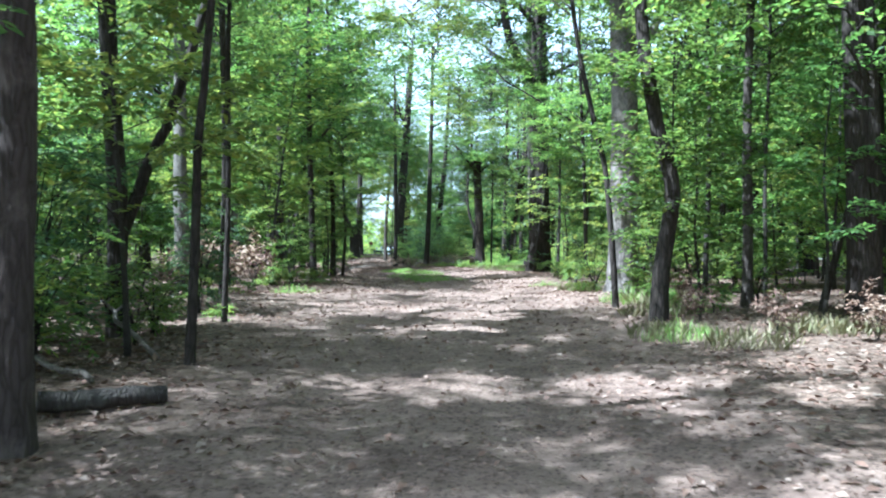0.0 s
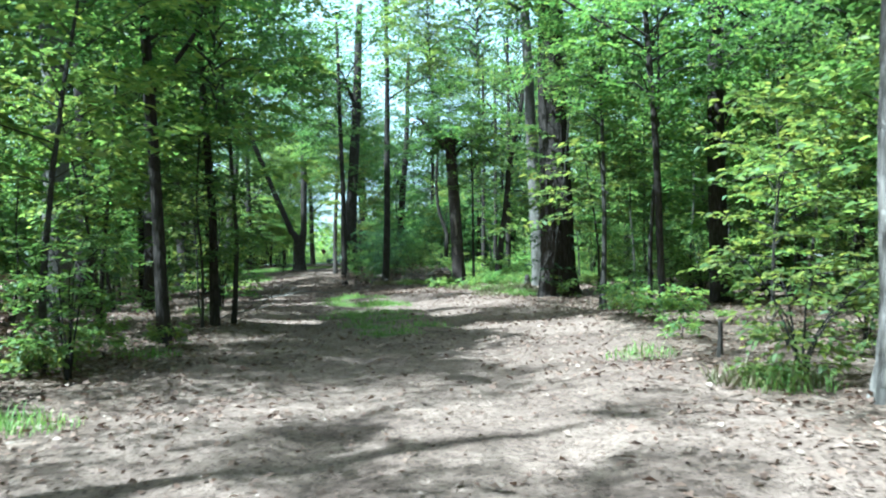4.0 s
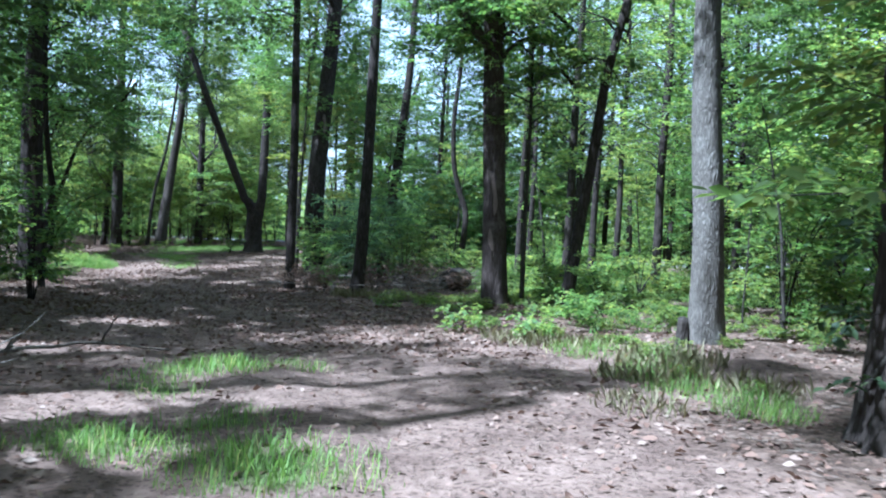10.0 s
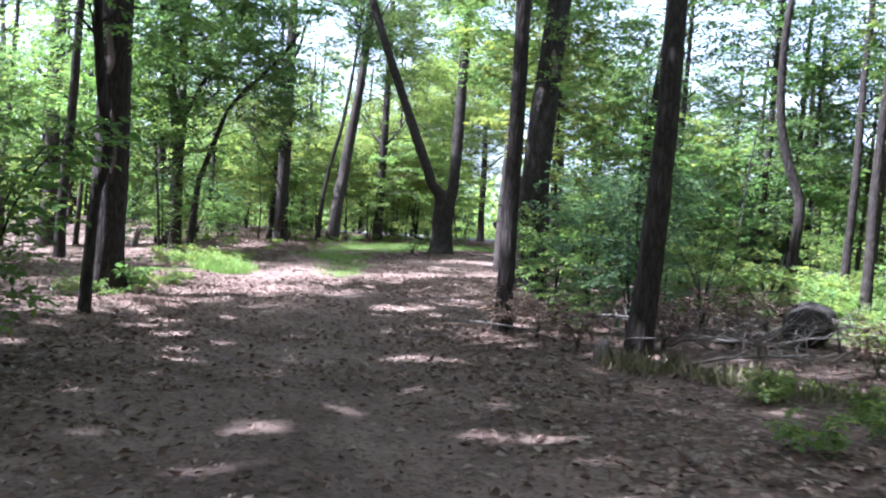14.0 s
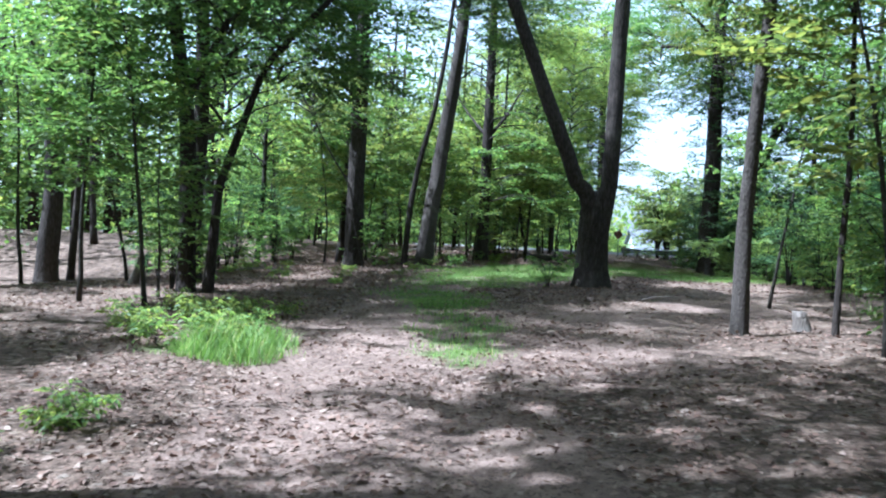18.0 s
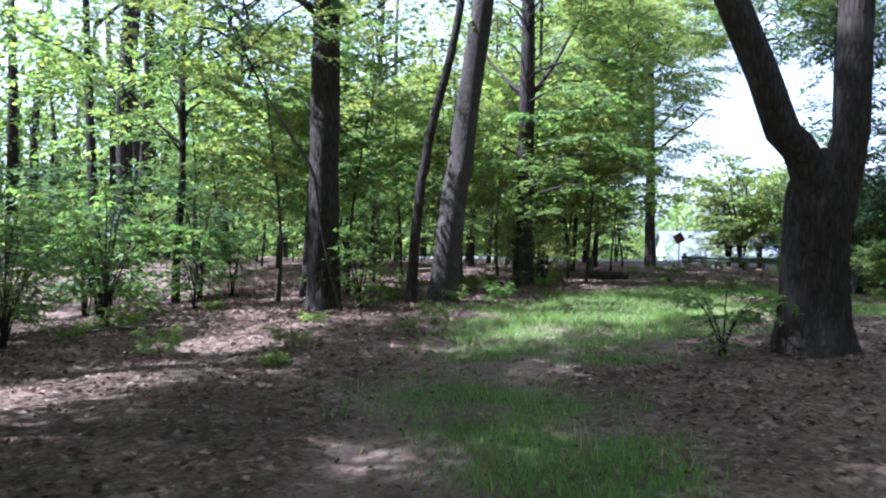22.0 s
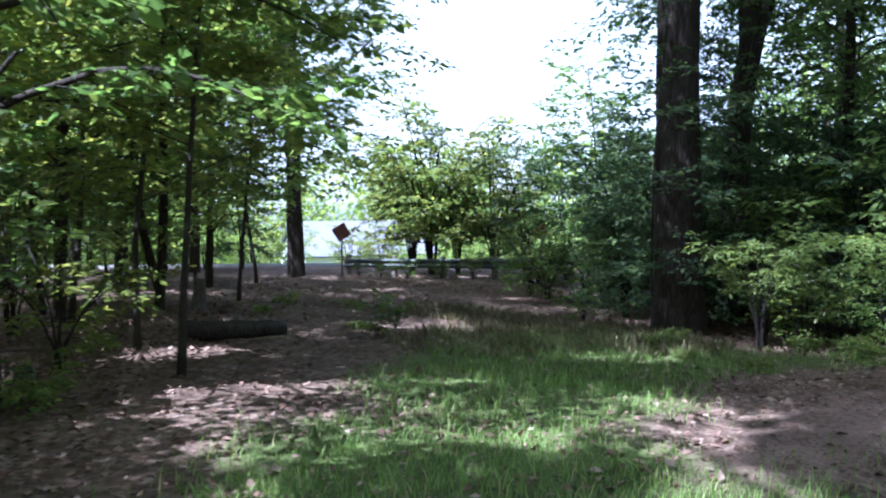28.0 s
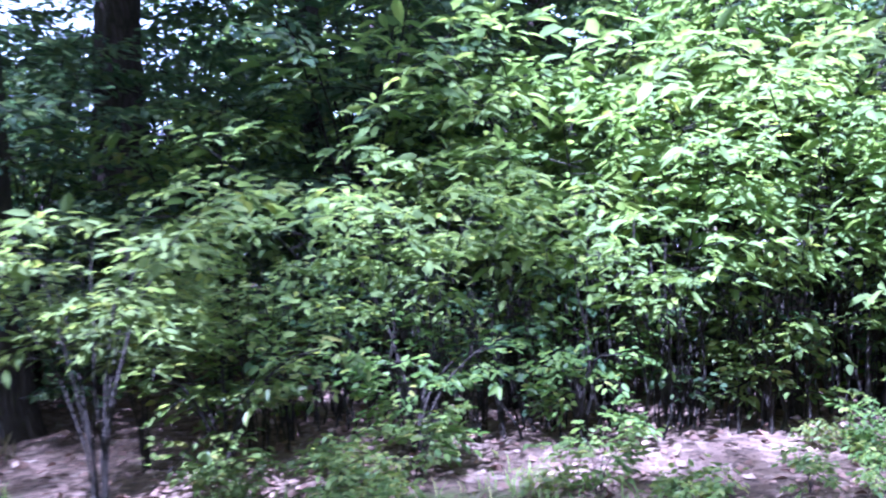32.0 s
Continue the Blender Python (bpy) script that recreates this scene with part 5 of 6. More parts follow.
# ---- trees further in ----
def wood_trees():
    rng = np.random.default_rng(60)
    trunks = []
    for k, (h, d) in enumerate(((14, 0.34), (16, 0.46), (13, 0.26))):
        q = np.linspace(0, 1, 16)
        P = np.stack([0.25 * np.sin(q * 3 + k), 0.25 * np.cos(q * 2.3 + k) - 0.25, q * h - 0.25], 1)
        V, F = tube(P, d / 2 * (1 - 0.7 * q), 14, 0.05, 0, 0.45, rng, 0.015)
        trunks.append(mesh_of("trunk", V, F, (BARK_DARK, BARK_DARK, BARK_BROWN)[k]))
    q = np.linspace(0, 1, 8)
    V, F = tube(np.stack([q * 2.6, 0.25 * np.sin(q * 4), q * 1.6 + 0.1 * np.sin(q * 7)], 1), 0.07 * (1 - 0.85 * q), 7, 0.05, 0, 0, rng)
    bough = mesh_of("limb", V, F, BARK_DARK)
    placed = []
    def stand(x, y):
        k = int(rng.integers(3))
        tree = thing("tree", x, y, float(ground_z(x, y)), "tall straight forest tree with dark bark", "tree", "trees of the wood", rng.uniform(0, 360))
        part("trunk", trunks[k], tree)
        if k < 2:
            high_crown(tree, rng, 0, 0, rng.uniform(10.5, 12.5), rng.uniform(0.8, 1.05))
        br, lv = CROWNS[int(rng.integers(4))]
        if k != 1:
            for a in (0.0, 2.2, 4.1):
                ob = part("limb", bough, tree)
                ob.matrix_basis = Matrix.Translation((0.15, 0, 6.5 + a * 0.6)) @ Matrix.Rotation(a + x, 4, "Z")
        if (x < -17 and y > 84) or (x < -5 and rng.random() < 0.15):
            return
        zc, sc, turn = rng.uniform(4.5, 7.5), rng.uniform(0.8, 1.1), rng.uniform(0, 6.28)
        for nm, me in (("branchwork", br), ("crown", lv)):
            ob = tagged(part(nm, me, tree), kind="stuff")
            ob.matrix_basis = Matrix.Translation((0, 0, zc)) @ Matrix.Rotation(turn, 4, "Z") @ Matrix.Scale(sc, 4)
    for x0, x1, y0, y1, count in ((-24, -5, 0, 56, 20), (5.5, 24, 0, 52, 22), (-34, -17, 58, 122, 11), (4, 24, 58, 92, 7), (-8, 14, -22, -4, 8), (-14, -2.5, -20, -2, 3)):
        made = tries = 0
        while made < count and tries < 900:
            tries += 1
            x, y = rng.uniform(x0, x1), rng.uniform(y0, y1)
            if not free(x, y, 5.0 if y > 0 else 2.5) or any(math.hypot(x - a, y - b) < 3.2 for a, b in placed):
                continue
            placed.append((x, y))
            stand(x, y)
            made += 1
wood_trees()

# ---- far woods ----
def far_woods():
    rng = np.random.default_rng(90)
    trunks, pos, ax, ln = [], [], [], []
    n = 0
    while n < 430:
        x, y = rng.uniform(-85, 75), rng.uniform(-45, 185)
        d = float(line_distance(x, y))
        if d < 24 or d > 70 or (y > 108 and x > -20 - (y - 108) * 0.1 and not (x > 6 + (y - 100) * 0.3)) or (x > 6 and 56 < y < 100 and d < 26):
            continue
        n += 1
        gz, h = float(ground_z(x, y)), rng.uniform(12, 19)
        trunks.append(tube(np.array([[x, y, gz - 0.3], [x + rng.normal(0, 0.3), y, gz + h * 0.5], [x + rng.normal(0, 0.6), y, gz + h]]), np.array([1, 0.75, 0.35]) * rng.uniform(0.1, 0.34), 8))
        m, c = 760, 46
        u = rng.beta(1.1, 1.4, c)
        rr = 4.0 * np.sqrt(rng.random(c)) * (1.1 - 0.6 * np.abs(u - 0.55))
        th = rng.uniform(0, 6.28, c)
        core = np.stack([x + rr * np.cos(th), y + rr * np.sin(th), gz + 0.4 + u * h], 1)
        pos.append(core[rng.integers(0, c, m)] + rng.normal(0, 1, (m, 3)) * [0.75, 0.75, 0.38])
        ax.append(rng.normal(0, 1, (m, 3)) * [1, 1, 0.4])
        ln.append(rng.uniform(0.28, 0.6, m) * (0.8 + 0.4 * (d > 40)))
    V, F = joined(trunks)
    tagged(new("far_trunks", mesh_of("far_trunks", V, F, BARK_DARK)), "dark trunks of the woods in the distance", "trees", "", "stuff")
    pos, ax, ln = np.vstack(pos), np.vstack(ax), np.concatenate(ln)
    up = np.array([0, 0, 1.0]) + rng.normal(0, 0.6, pos.shape)
    V, F = leaf_mesh(pos, ax, up, ln, 0.7, False, rng)
    tagged(new("far_foliage", mesh_of("far_foliage", V, F, LEAF_UNDER, False)), "green foliage of the woods in the distance", "trees", "", "stuff")
far_woods()

# ---- floor of the wood ----
def litter():
    rng = np.random.default_rng(5)
    n = 520000
    x, y = rng.uniform(-24, 12, n), rng.uniform(1, 120, n)
    d = line_distance(x, y)
    p = np.where((d < 13) | (y > 96), 1.0, 0.0) * np.maximum(1 - 0.78 * dirt_at(x, y), np.where((y > 44) & (y < 70), 1.35, np.where((y > 69) & (y < 74), 0.62, 0.0))) * (1 - 0.8 * blobs(x, y, GRASSY)) * np.clip(1.25 - d / 12, 0.3, 1)
    p *= 0.55 + 0.45 * np.sin(x * 0.9 + 2 * np.sin(y * 0.4)) * np.sin(y * 0.8 + x * 0.3)
    p = np.where((x < -12.5) & (y > 78) & (d < 13), np.maximum(p, 0.85 * (1 - blobs(x, y, GRASSY))), p)
    k = rng.random(n) < p
    # crumbled bits lie on the bare track too
    n2 = 120000
    x2, y2 = rng.uniform(-16, 6, n2), rng.uniform(2, 100, n2)
    k2 = (line_distance(x2, y2) < 4.5) & (rng.random(n2) < 0.9)
    small = np.concatenate([np.ones(int(k.sum())), rng.uniform(0.25, 0.75, int(k2.sum())) ** 1.3])
    x, y = np.concatenate([x[k], x2[k2]]), np.concatenate([y[k], y2[k2]])
    pos = np.stack([x, y, ground_z(x, y) + rng.uniform(0.004, 0.035, len(x))], 1)
    ax = rng.normal(0, 1, pos.shape) * [1, 1, 0.15]
    up = np.array([0, 0, 1.0]) + rng.normal(0, 0.4, pos.shape)
    V, F = leaf_mesh(pos, ax, up, rng.uniform(0.045, 0.115, len(x)) * small, 0.6, False, rng)
    tagged(new("leaf_litter", mesh_of("leaf_litter", V, F, LITTER, False)), "dry brown fallen leaves on the forest floor", "leaves", "", "stuff")

def grass():
    rng = np.random.default_rng(6)
    px, py, hh = [], [], []
    for bx, by, r in GRASSY:
        far = r > 2.7
        n = int((150 if far else 400 if 68 < by < 87 and r < 1.4 else 500 if by > 98.5 else 950) * r * r)
        rad, th = r * 1.15 * np.sqrt(rng.random(n)), rng.uniform(0, 6.28, n)
        # blades grow in tufts
        m = max(6, n // 22)
        tr, tt = r * 1.1 * np.sqrt(rng.random(m)), rng.uniform(0, 6.28, m)
        pick = rng.integers(0, m, n)
        x = np.where(rng.random(n) < 0.75, bx + tr[pick] * np.cos(tt[pick]) + rng.normal(0, 0.10, n), bx + rad * np.cos(th))
        y = np.where(rng.random(n) < 0.75, by + tr[pick] * np.sin(tt[pick]) + rng.normal(0, 0.10, n), by + rad * np.sin(th))
        px.append(x)
        py.append(y)
        hh.append(rng.uniform(0.04, 0.17, n) * (2.8 if far else 1.0) * (0.6 + 0.6 * rng.random(m))[pick])
    for bx, by, r, top in ((-11.7, 68.3, 0.6, 0.5), (-12.2, 68.4, 0.6, 0.55), (-12.0, 69.3, 0.7, 0.5), (-12.7, 69.9, 0.6, 0.45), (-13.3, 70.8, 0.6, 0.4),
                           (3.6, 22.6, 0.5, 0.4), (3.9, 18.5, 0.7, 0.45), (3.3, 12.6, 0.6, 0.4), (2.9, 25.5, 0.5, 0.3), (-3.6, 22.0, 0.6, 0.35), (2.9, 42.5, 0.6, 0.3), (3.4, 40.6, 0.5, 0.36), (2.6, 44.5, 0.6, 0.26), (3.2, 43.4, 0.5, 0.3), (3.0, 41.4, 0.5, 0.26), (4.2, 16.0, 0.6, 0.4), (-3.8, 27.0, 0.5, 0.3), (-1.9, 39.0, 0.5, 0.26), (-0.9, 38.6, 0.65, 0.28), (-1.9, 42.7, 0.6, 0.28), (-1.0, 43.1, 0.4, 0.2)):
        n = int((2600 if top > 0.45 and bx < 0 else 1700 if by > 38 else 900) * r * r)
        rad, th = r * np.sqrt(rng.random(n)), rng.uniform(0, 6.28, n)
        px.append(bx + rad * np.cos(th))
        py.append(by + rad * np.sin(th))
        hh.append(top * rng.uniform(0.15, 1.0, n) * (1.15 - 0.75 * rad / r))
    x, y, h = np.concatenate(px), np.concatenate(py), np.concatenate(hh)
    n = len(x)
    base = np.stack([x, y, ground_z(x, y) - 0.01], 1)
    az = rng.uniform(0, 6.28, n)
    side = np.stack([np.cos(az), np.sin(az), np.zeros(n)], 1) * (0.0035 + 0.008 * h)[:, None]
    bend = np.stack([-np.sin(az), np.cos(az), np.zeros(n)], 1) * (h * rng.uniform(0.2, 1.1, n))[:, None]
    upv = np.array([0, 0, 1.0])
    mid = base + upv * (h * 0.6)[:, None] + bend * 0.35
    tip = base + upv * (h * 0.95)[:, None] + bend
    V = np.stack([base - side, base + side, mid + side * 0.8, tip, mid - side * 0.8], 1).reshape(-1, 3)
    F = (np.arange(n)[:, None, None] * 5 + np.array([[0, 1, 2], [0, 2, 4], [4, 2, 3]])[None]).reshape(-1, 3)
    tagged(new("grass", mesh_of("grass", V, F, GRASS, False)), "tufts of fresh green grass on the ground", "grass", "", "stuff")
def dry_grass():
    """Thin bleached blades at the edges of the track and on the slope before the rail."""
    rng = np.random.default_rng(62)
    pos, ax, ln = [], [], []
    for bx, by, r, top in ((3.9, 11.4, 0.6, 0.30), (5.6, 13.0, 0.8, 0.34), (3.1, 12.8, 0.5, 0.28), (3.7, 15.6, 0.6, 0.3), (4.3, 18.2, 0.7, 0.34), (3.5, 23.0, 0.6, 0.25), (2.9, 42.4, 0.7, 0.3), (3.4, 43.4, 0.7, 0.3), (2.2, 45.4, 0.9, 0.25),
                           (3.7, 41.4, 0.5, 0.3), (2.3, 40.6, 0.5, 0.2), (-1.1, 55.0, 0.6, 0.3), (-0.2, 54.4, 0.5, 0.3), (0.6, 53.8, 0.5, 0.28), (-6.0, 104.0, 2.0, 0.22), (-7.6, 103.0, 1.7, 0.2), (-8.8, 101.4, 1.2, 0.18), (-7.4, 106.4, 1.6, 0.22), (-5.8, 101.0, 0.9, 0.3)):
        n = int(700 * r * r)
        rad, th = r * np.sqrt(rng.random(n)), rng.uniform(0, 6.28, n)
        x, y = bx + rad * np.cos(th), by + rad * np.sin(th)
        pos.append(np.stack([x, y, ground_z(x, y) - 0.01], 1))
        ax.append(np.stack([rng.normal(0, 0.45, n), rng.normal(0, 0.45, n), np.ones(n)], 1))
        ln.append(top * rng.uniform(0.3, 1.0, n))
    pos, ax, ln = np.vstack(pos), np.vstack(ax), np.concatenate(ln)
    V, F = leaf_mesh(pos, ax, rng.normal(0, 1, pos.shape), ln, 0.035, False, rng)
    tagged(new("dry_grass", mesh_of("dry_grass", V, F, STRAW, False)), "thin bleached grass at the edge of the track", "grass", "", "stuff")
litter()
grass()
dry_grass()
WEED = "low leafy weed on the forest floor"
def weeds(seed, x0, x1, y0, y1, count, gap=2.2):
    rng = np.random.default_rng(seed)
    made = tries = 0
    while made < count and tries < 4000:
        tries += 1
        x, y = rng.uniform(x0, x1), rng.uniform(y0, y1)
        if line_distance(x, y) < gap or dirt_at(x, y) > 0.75:
            continue
        kind, size, turn = HERBS[rng.integers(3)], rng.uniform(0.5, 1.1), rng.uniform(0, 360)
        made += 1
        # little grows among the dry brush right of the start
        if not (3.0 < x < 6.8 and 7.0 < y < 14.5):
            plant(kind, x, y, "weed", WEED, "weed", "weeds on the forest floor", size, turn)
weeds(1, -7, 7, 3, 48, 50, 3.3)
weeds(2, -13, -10.5, 60, 65, 12, 2.0)
for wx, wy, ws in [(-13.0, 69.8, 1.0), (-13.6, 70.6, 1.2), (-14.2, 71.4, 1.1), (-12.7, 70.9, 0.9), (-13.4, 71.9, 1.1), (-14.6, 70.2, 1.2), (-15.0, 72.2, 1.0), (-14.0, 72.8, 0.9), (-12.9, 72.6, 0.8), (-12.2, 68.8, 0.9), (-13.2, 68.6, 1.1), (-14.0, 69.2, 1.2)]:
    plant(HERBS[0], wx, wy, "weed", "bright green leafy weed among tall grass", "weed", "weeds on the forest floor", ws, wx * 90)
weeds(3, 2.2, 7, 44, 66, 40)
weeds(4, -13, -10, 99, 108, 4)
weeds(5, -20, -13, 80, 100, 30)

# ---- logs, stumps and fallen branches ----
def log(x, y, az, length, dia, label, mat=DEADWOOD, name="log", lift=0.0, crooked=0.05):
    rng = np.random.default_rng(int(abs(x * 97 + y * 13)))
    c, s_ = math.cos(radians(az)), math.sin(radians(az))
    n = 18
    q = np.linspace(-length / 2, length / 2, n)
    P = np.stack([q * c, q * s_, np.zeros(n)], 1) + np.cumsum(rng.normal(0, crooked * dia, (n, 3)), 0) * [1, 1, 0.4]
    ends = [float(ground_z(x + e * c, y + e * s_)) for e in (-length / 2, length / 2)]
    gz = max(float(ground_z(x + e * c, y + e * s_)) for e in np.linspace(-length / 2, length / 2, 9))
    P[:, 2] -= P[:, 2].min()
    V, F = tube(P, dia / 2 * (1 + rng.normal(0, 0.04, n)) * np.linspace(1.0, 0.82, n), 22, 0.05, 0, 0, rng, 0.03)
    ob = new(name, mesh_of(name, V, F, mat))
    ob.matrix_basis = pose(x, y, gz + dia * 0.40 + lift)
    return tagged(ob, label, "log")

def fallen_branch(x, y, az, length, dia, label="bare grey fallen branch on the ground", seed=0, rise=0.15):
    rng = np.random.default_rng(seed + 400)
    ob = thing("fallen_branch", x, y, float(ground_z(x, y)), label, "branch", "fallen branches", az)
    n = 12
    q = np.linspace(0, 1, n)
    P = np.stack([q * length, np.cumsum(rng.normal(0, 0.05, n)) * length * 0.4, 0.03 + rise * np.sin(q * 2.4) + np.abs(np.cumsum(rng.normal(0, 0.02, n)))], 1)
    V, F = tube(P, np.linspace(dia / 2, dia / 6, n), 8, 0.06, 0, 0, rng)
    part("stem", mesh_of("stem", V, F, DEADWOOD), ob)
    for k in range(4):
        i = int(rng.integers(3, n - 1))
        d = np.array([0.5, rng.choice([-1, 1]) * rng.uniform(0.5, 1), rng.uniform(0.1, 0.9)])
        L = P[i] + np.outer(np.linspace(0, 1, 6), d * length * rng.uniform(0.15, 0.35)) + np.cumsum(rng.normal(0, 0.012, (6, 3)), 0)
        V, F = tube(L, np.linspace(dia / 4, dia / 12, 6), 6)
        part("twig", mesh_of("twig", V, F, DEADWOOD), ob)

log(1.72, 59.5, 80, 1.4, 0.72, "thick cut log lying in the undergrowth", DARKWOOD)
log(-12.1, 102.0, 6, 1.5, 0.30, "dark fallen log on the leaf litter", DARKWOOD)
log(-2.85, 7.55, 25, 1.0, 0.18, "dark fallen log beside the track", DARKWOOD)
def stump(x, y, height, dia, label, mat, lean=(0.0, 0.0), seed=0):
    rng = np.random.default_rng(seed + 700)
    q = np.linspace(0, 1, 9)
    P = np.stack([lean[0] * q, lean[1] * q, -0.1 + q * (height + 0.1)], 1)
    V, F = tube(P, dia / 2 * (1 - 0.25 * q), 16, 0.08, 0, 0.5, rng, 0.05)
    top = V[:, 2] > height * 0.85
    V[top, 2] += rng.uniform(-0.35, 0.25, top.sum()) * dia * 1.2
    tagged(new("stump", mesh_of("stump", V, F, mat)), label, "stump").matrix_basis = pose(x, y, float(ground_z(x, y)))
stump(3.65, 24.75, 0.45, 0.06, "thin broken stump beside the track", DARKWOOD, (0.03, 0), 1)
stump(-20.2, 78.6, 0.75, 0.22, "pale splintered stump on the leaf litter", DEADWOOD, (0.25, 0.1), 2)
stump(-3.5, 74.9, 0.32, 0.30, "pale broken stump among the leaves", DEADWOOD, (-0.08, 0), 3)
stump(4.12, 45.25, 0.4, 0.18, "small dark stump at the foot of a grey trunk", DARKWOOD, (0.0, 0), 4)
stump(-13.1, 106.6, 0.6, 0.24, "broken grey stump beside a log", DEADWOOD, (0.05, 0), 5)
stump(-1.6, 55.4, 0.25, 0.2, "low rotten stump at the track's edge", DEADWOOD, (0.0, 0), 6)

def scar(dia, z, height, width, facing, lean=0.0):
    """A strip of bare wood where bark has come off a trunk."""
    V, F, n, m = [], [], 14, 6
    for i in range(n):
        u = i / (n - 1)
        w = width * math.sin(math.pi * min(0.98, 0.03 + u * 0.95)) ** 0.6 * (1 + 0.2 * math.sin(u * 9))
        for j in range(m):
            a = radians(facing) + w / dia * 2 * (j / (m - 1) - 0.5) + 0.1 * math.sin(u * 5)
            r = dia / 2 * 1.035 + 0.006 * math.sin(math.pi * j / (m - 1))
            V.append((r * math.cos(a) + lean * (z + u * height), r * math.sin(a), z + u * height))
    for i in range(n - 1):
        for j in range(m - 1):
            a = i * m + j
            F.append((a, a + 1, a + m + 1, a + m))
    return V, F

BAREWOOD = plain("bare_pale_wood", (0.135, 0.098, 0.080), 0.85, 0.4, 22.0)
for k, (sx, sy, sd, sz, sh, sw, sf, sl) in enumerate([(-3.2, 66.7, 0.74, 3.2, 1.1, 0.22, -100, 0.035), (-3.2, 66.7, 0.72, 5.2, 0.7, 0.14, -85, 0.045), (-11.64, 61.63, 0.74, 2.4, 1.3, 0.12, -60, 0.0), (-11.64, 61.63, 0.72, 4.4, 1.0, 0.16, -80, 0.0), (2.19, 52.6, 0.53, 0.6, 1.1, 0.12, -110, -0.035), (2.19, 52.6, 0.51, 2.0, 0.9, 0.10, -95, -0.035)]):
    V, F = scar(sd, sz, sh, sw, sf, sl)
    near = min((o for o in scene.objects if o.name.split(".")[0] == "tree"), key=lambda o: (o.location.x - sx) ** 2 + (o.location.y - sy) ** 2)
    part("scar", mesh_of("scar", V, F, BAREWOOD), near, "strip of bare pale wood")
FALLEN = [(-3.4, 8.6, 150, 2.6, 0.07), (-5.0, 42.2, 10, 2.6, 0.06), (-4.6, 40.6, -20, 2.0, 0.04), (1.2, 57.6, 200, 2.8, 0.06), (-0.6, 55.6, 20, 1.8, 0.05), (0.8, 58.8, 120, 2.2, 0.05), (1.5, 57.0, 60, 2.0, 0.04),
          (-2.2, 57.0, 170, 1.6, 0.04), (-12.0, 55.5, 30, 2.0, 0.05), (-16.0, 98.5, 40, 2.8, 0.05), (-13.5, 92.0, 160, 2.0, 0.04), (-6.6, 79.0, 20, 1.6, 0.04), (-4.2, 34.0, 40, 1.8, 0.04),
          (-19.5, 101.0, 10, 3.4, 0.07), (-17.5, 94.5, 60, 2.2, 0.05), (-22.0, 90.0, 130, 3.0, 0.08), (-20.0, 83.0, 20, 2.4, 0.06), (0.2, 57.9, 150, 2.4, 0.04), (-0.2, 58.5, 80, 2.0, 0.03)]
for k, (fx, fy, fa, fl, fd) in enumerate(FALLEN):
    fallen_branch(fx, fy, fa, fl, fd, seed=k)

heap = np.random.default_rng(19)
for k in range(22):
    hx, hy = heap.normal(0.3, 0.9), heap.normal(57.6, 1.0)
    fallen_branch(hx, hy, heap.uniform(0, 360), heap.uniform(0.9, 2.2), heap.uniform(0.02, 0.045), "thin bare branch of a brushwood heap", 60 + k, heap.uniform(0.15, 0.5))

# ---- the far end: guard rail, signs, road and house ----
STEEL = plain("weathered_galvanised_steel", (0.075, 0.082, 0.085), 0.6, 0.35, 14.0, 0.4)
POSTWOOD = plain("grey_post_wood", (0.13, 0.11, 0.095), 0.85, 0.3, 30.0)
RUST = plain("rust_red_paint", (0.10, 0.034, 0.026), 0.7, 0.4, 9.0)
RED = plain("faded_red_paint", (0.07, 0.016, 0.012), 0.5, 0.2, 12.0)
ROADTOP = plain("pale_worn_asphalt", (0.17, 0.165, 0.16), 0.9, 0.2, 3.0)
SLATE = plain("grey_roof_shingle", (0.13, 0.13, 0.155), 0.85, 0.15, 5.0)
SIDING = plain("white_siding", (0.75, 0.76, 0.78), 0.7, 0.05, 6.0)
GLASSY = plain("dark_window_glass", (0.03, 0.035, 0.04), 0.1, 0.1, 2.0)

def box(name, size, mat, bevel=0.01):
    bm = bmesh.new()
    bmesh.ops.create_cube(bm, size=1.0)
    bmesh.ops.scale(bm, vec=size, verts=bm.verts)
    if bevel:
        bmesh.ops.bevel(bm, geom=bm.edges[:], offset=bevel, segments=1, affect="EDGES")
    me = bpy.data.meshes.new(name)
    bm.to_mesh(me)
    bm.free()
    me.materials.append(mat)
    return me

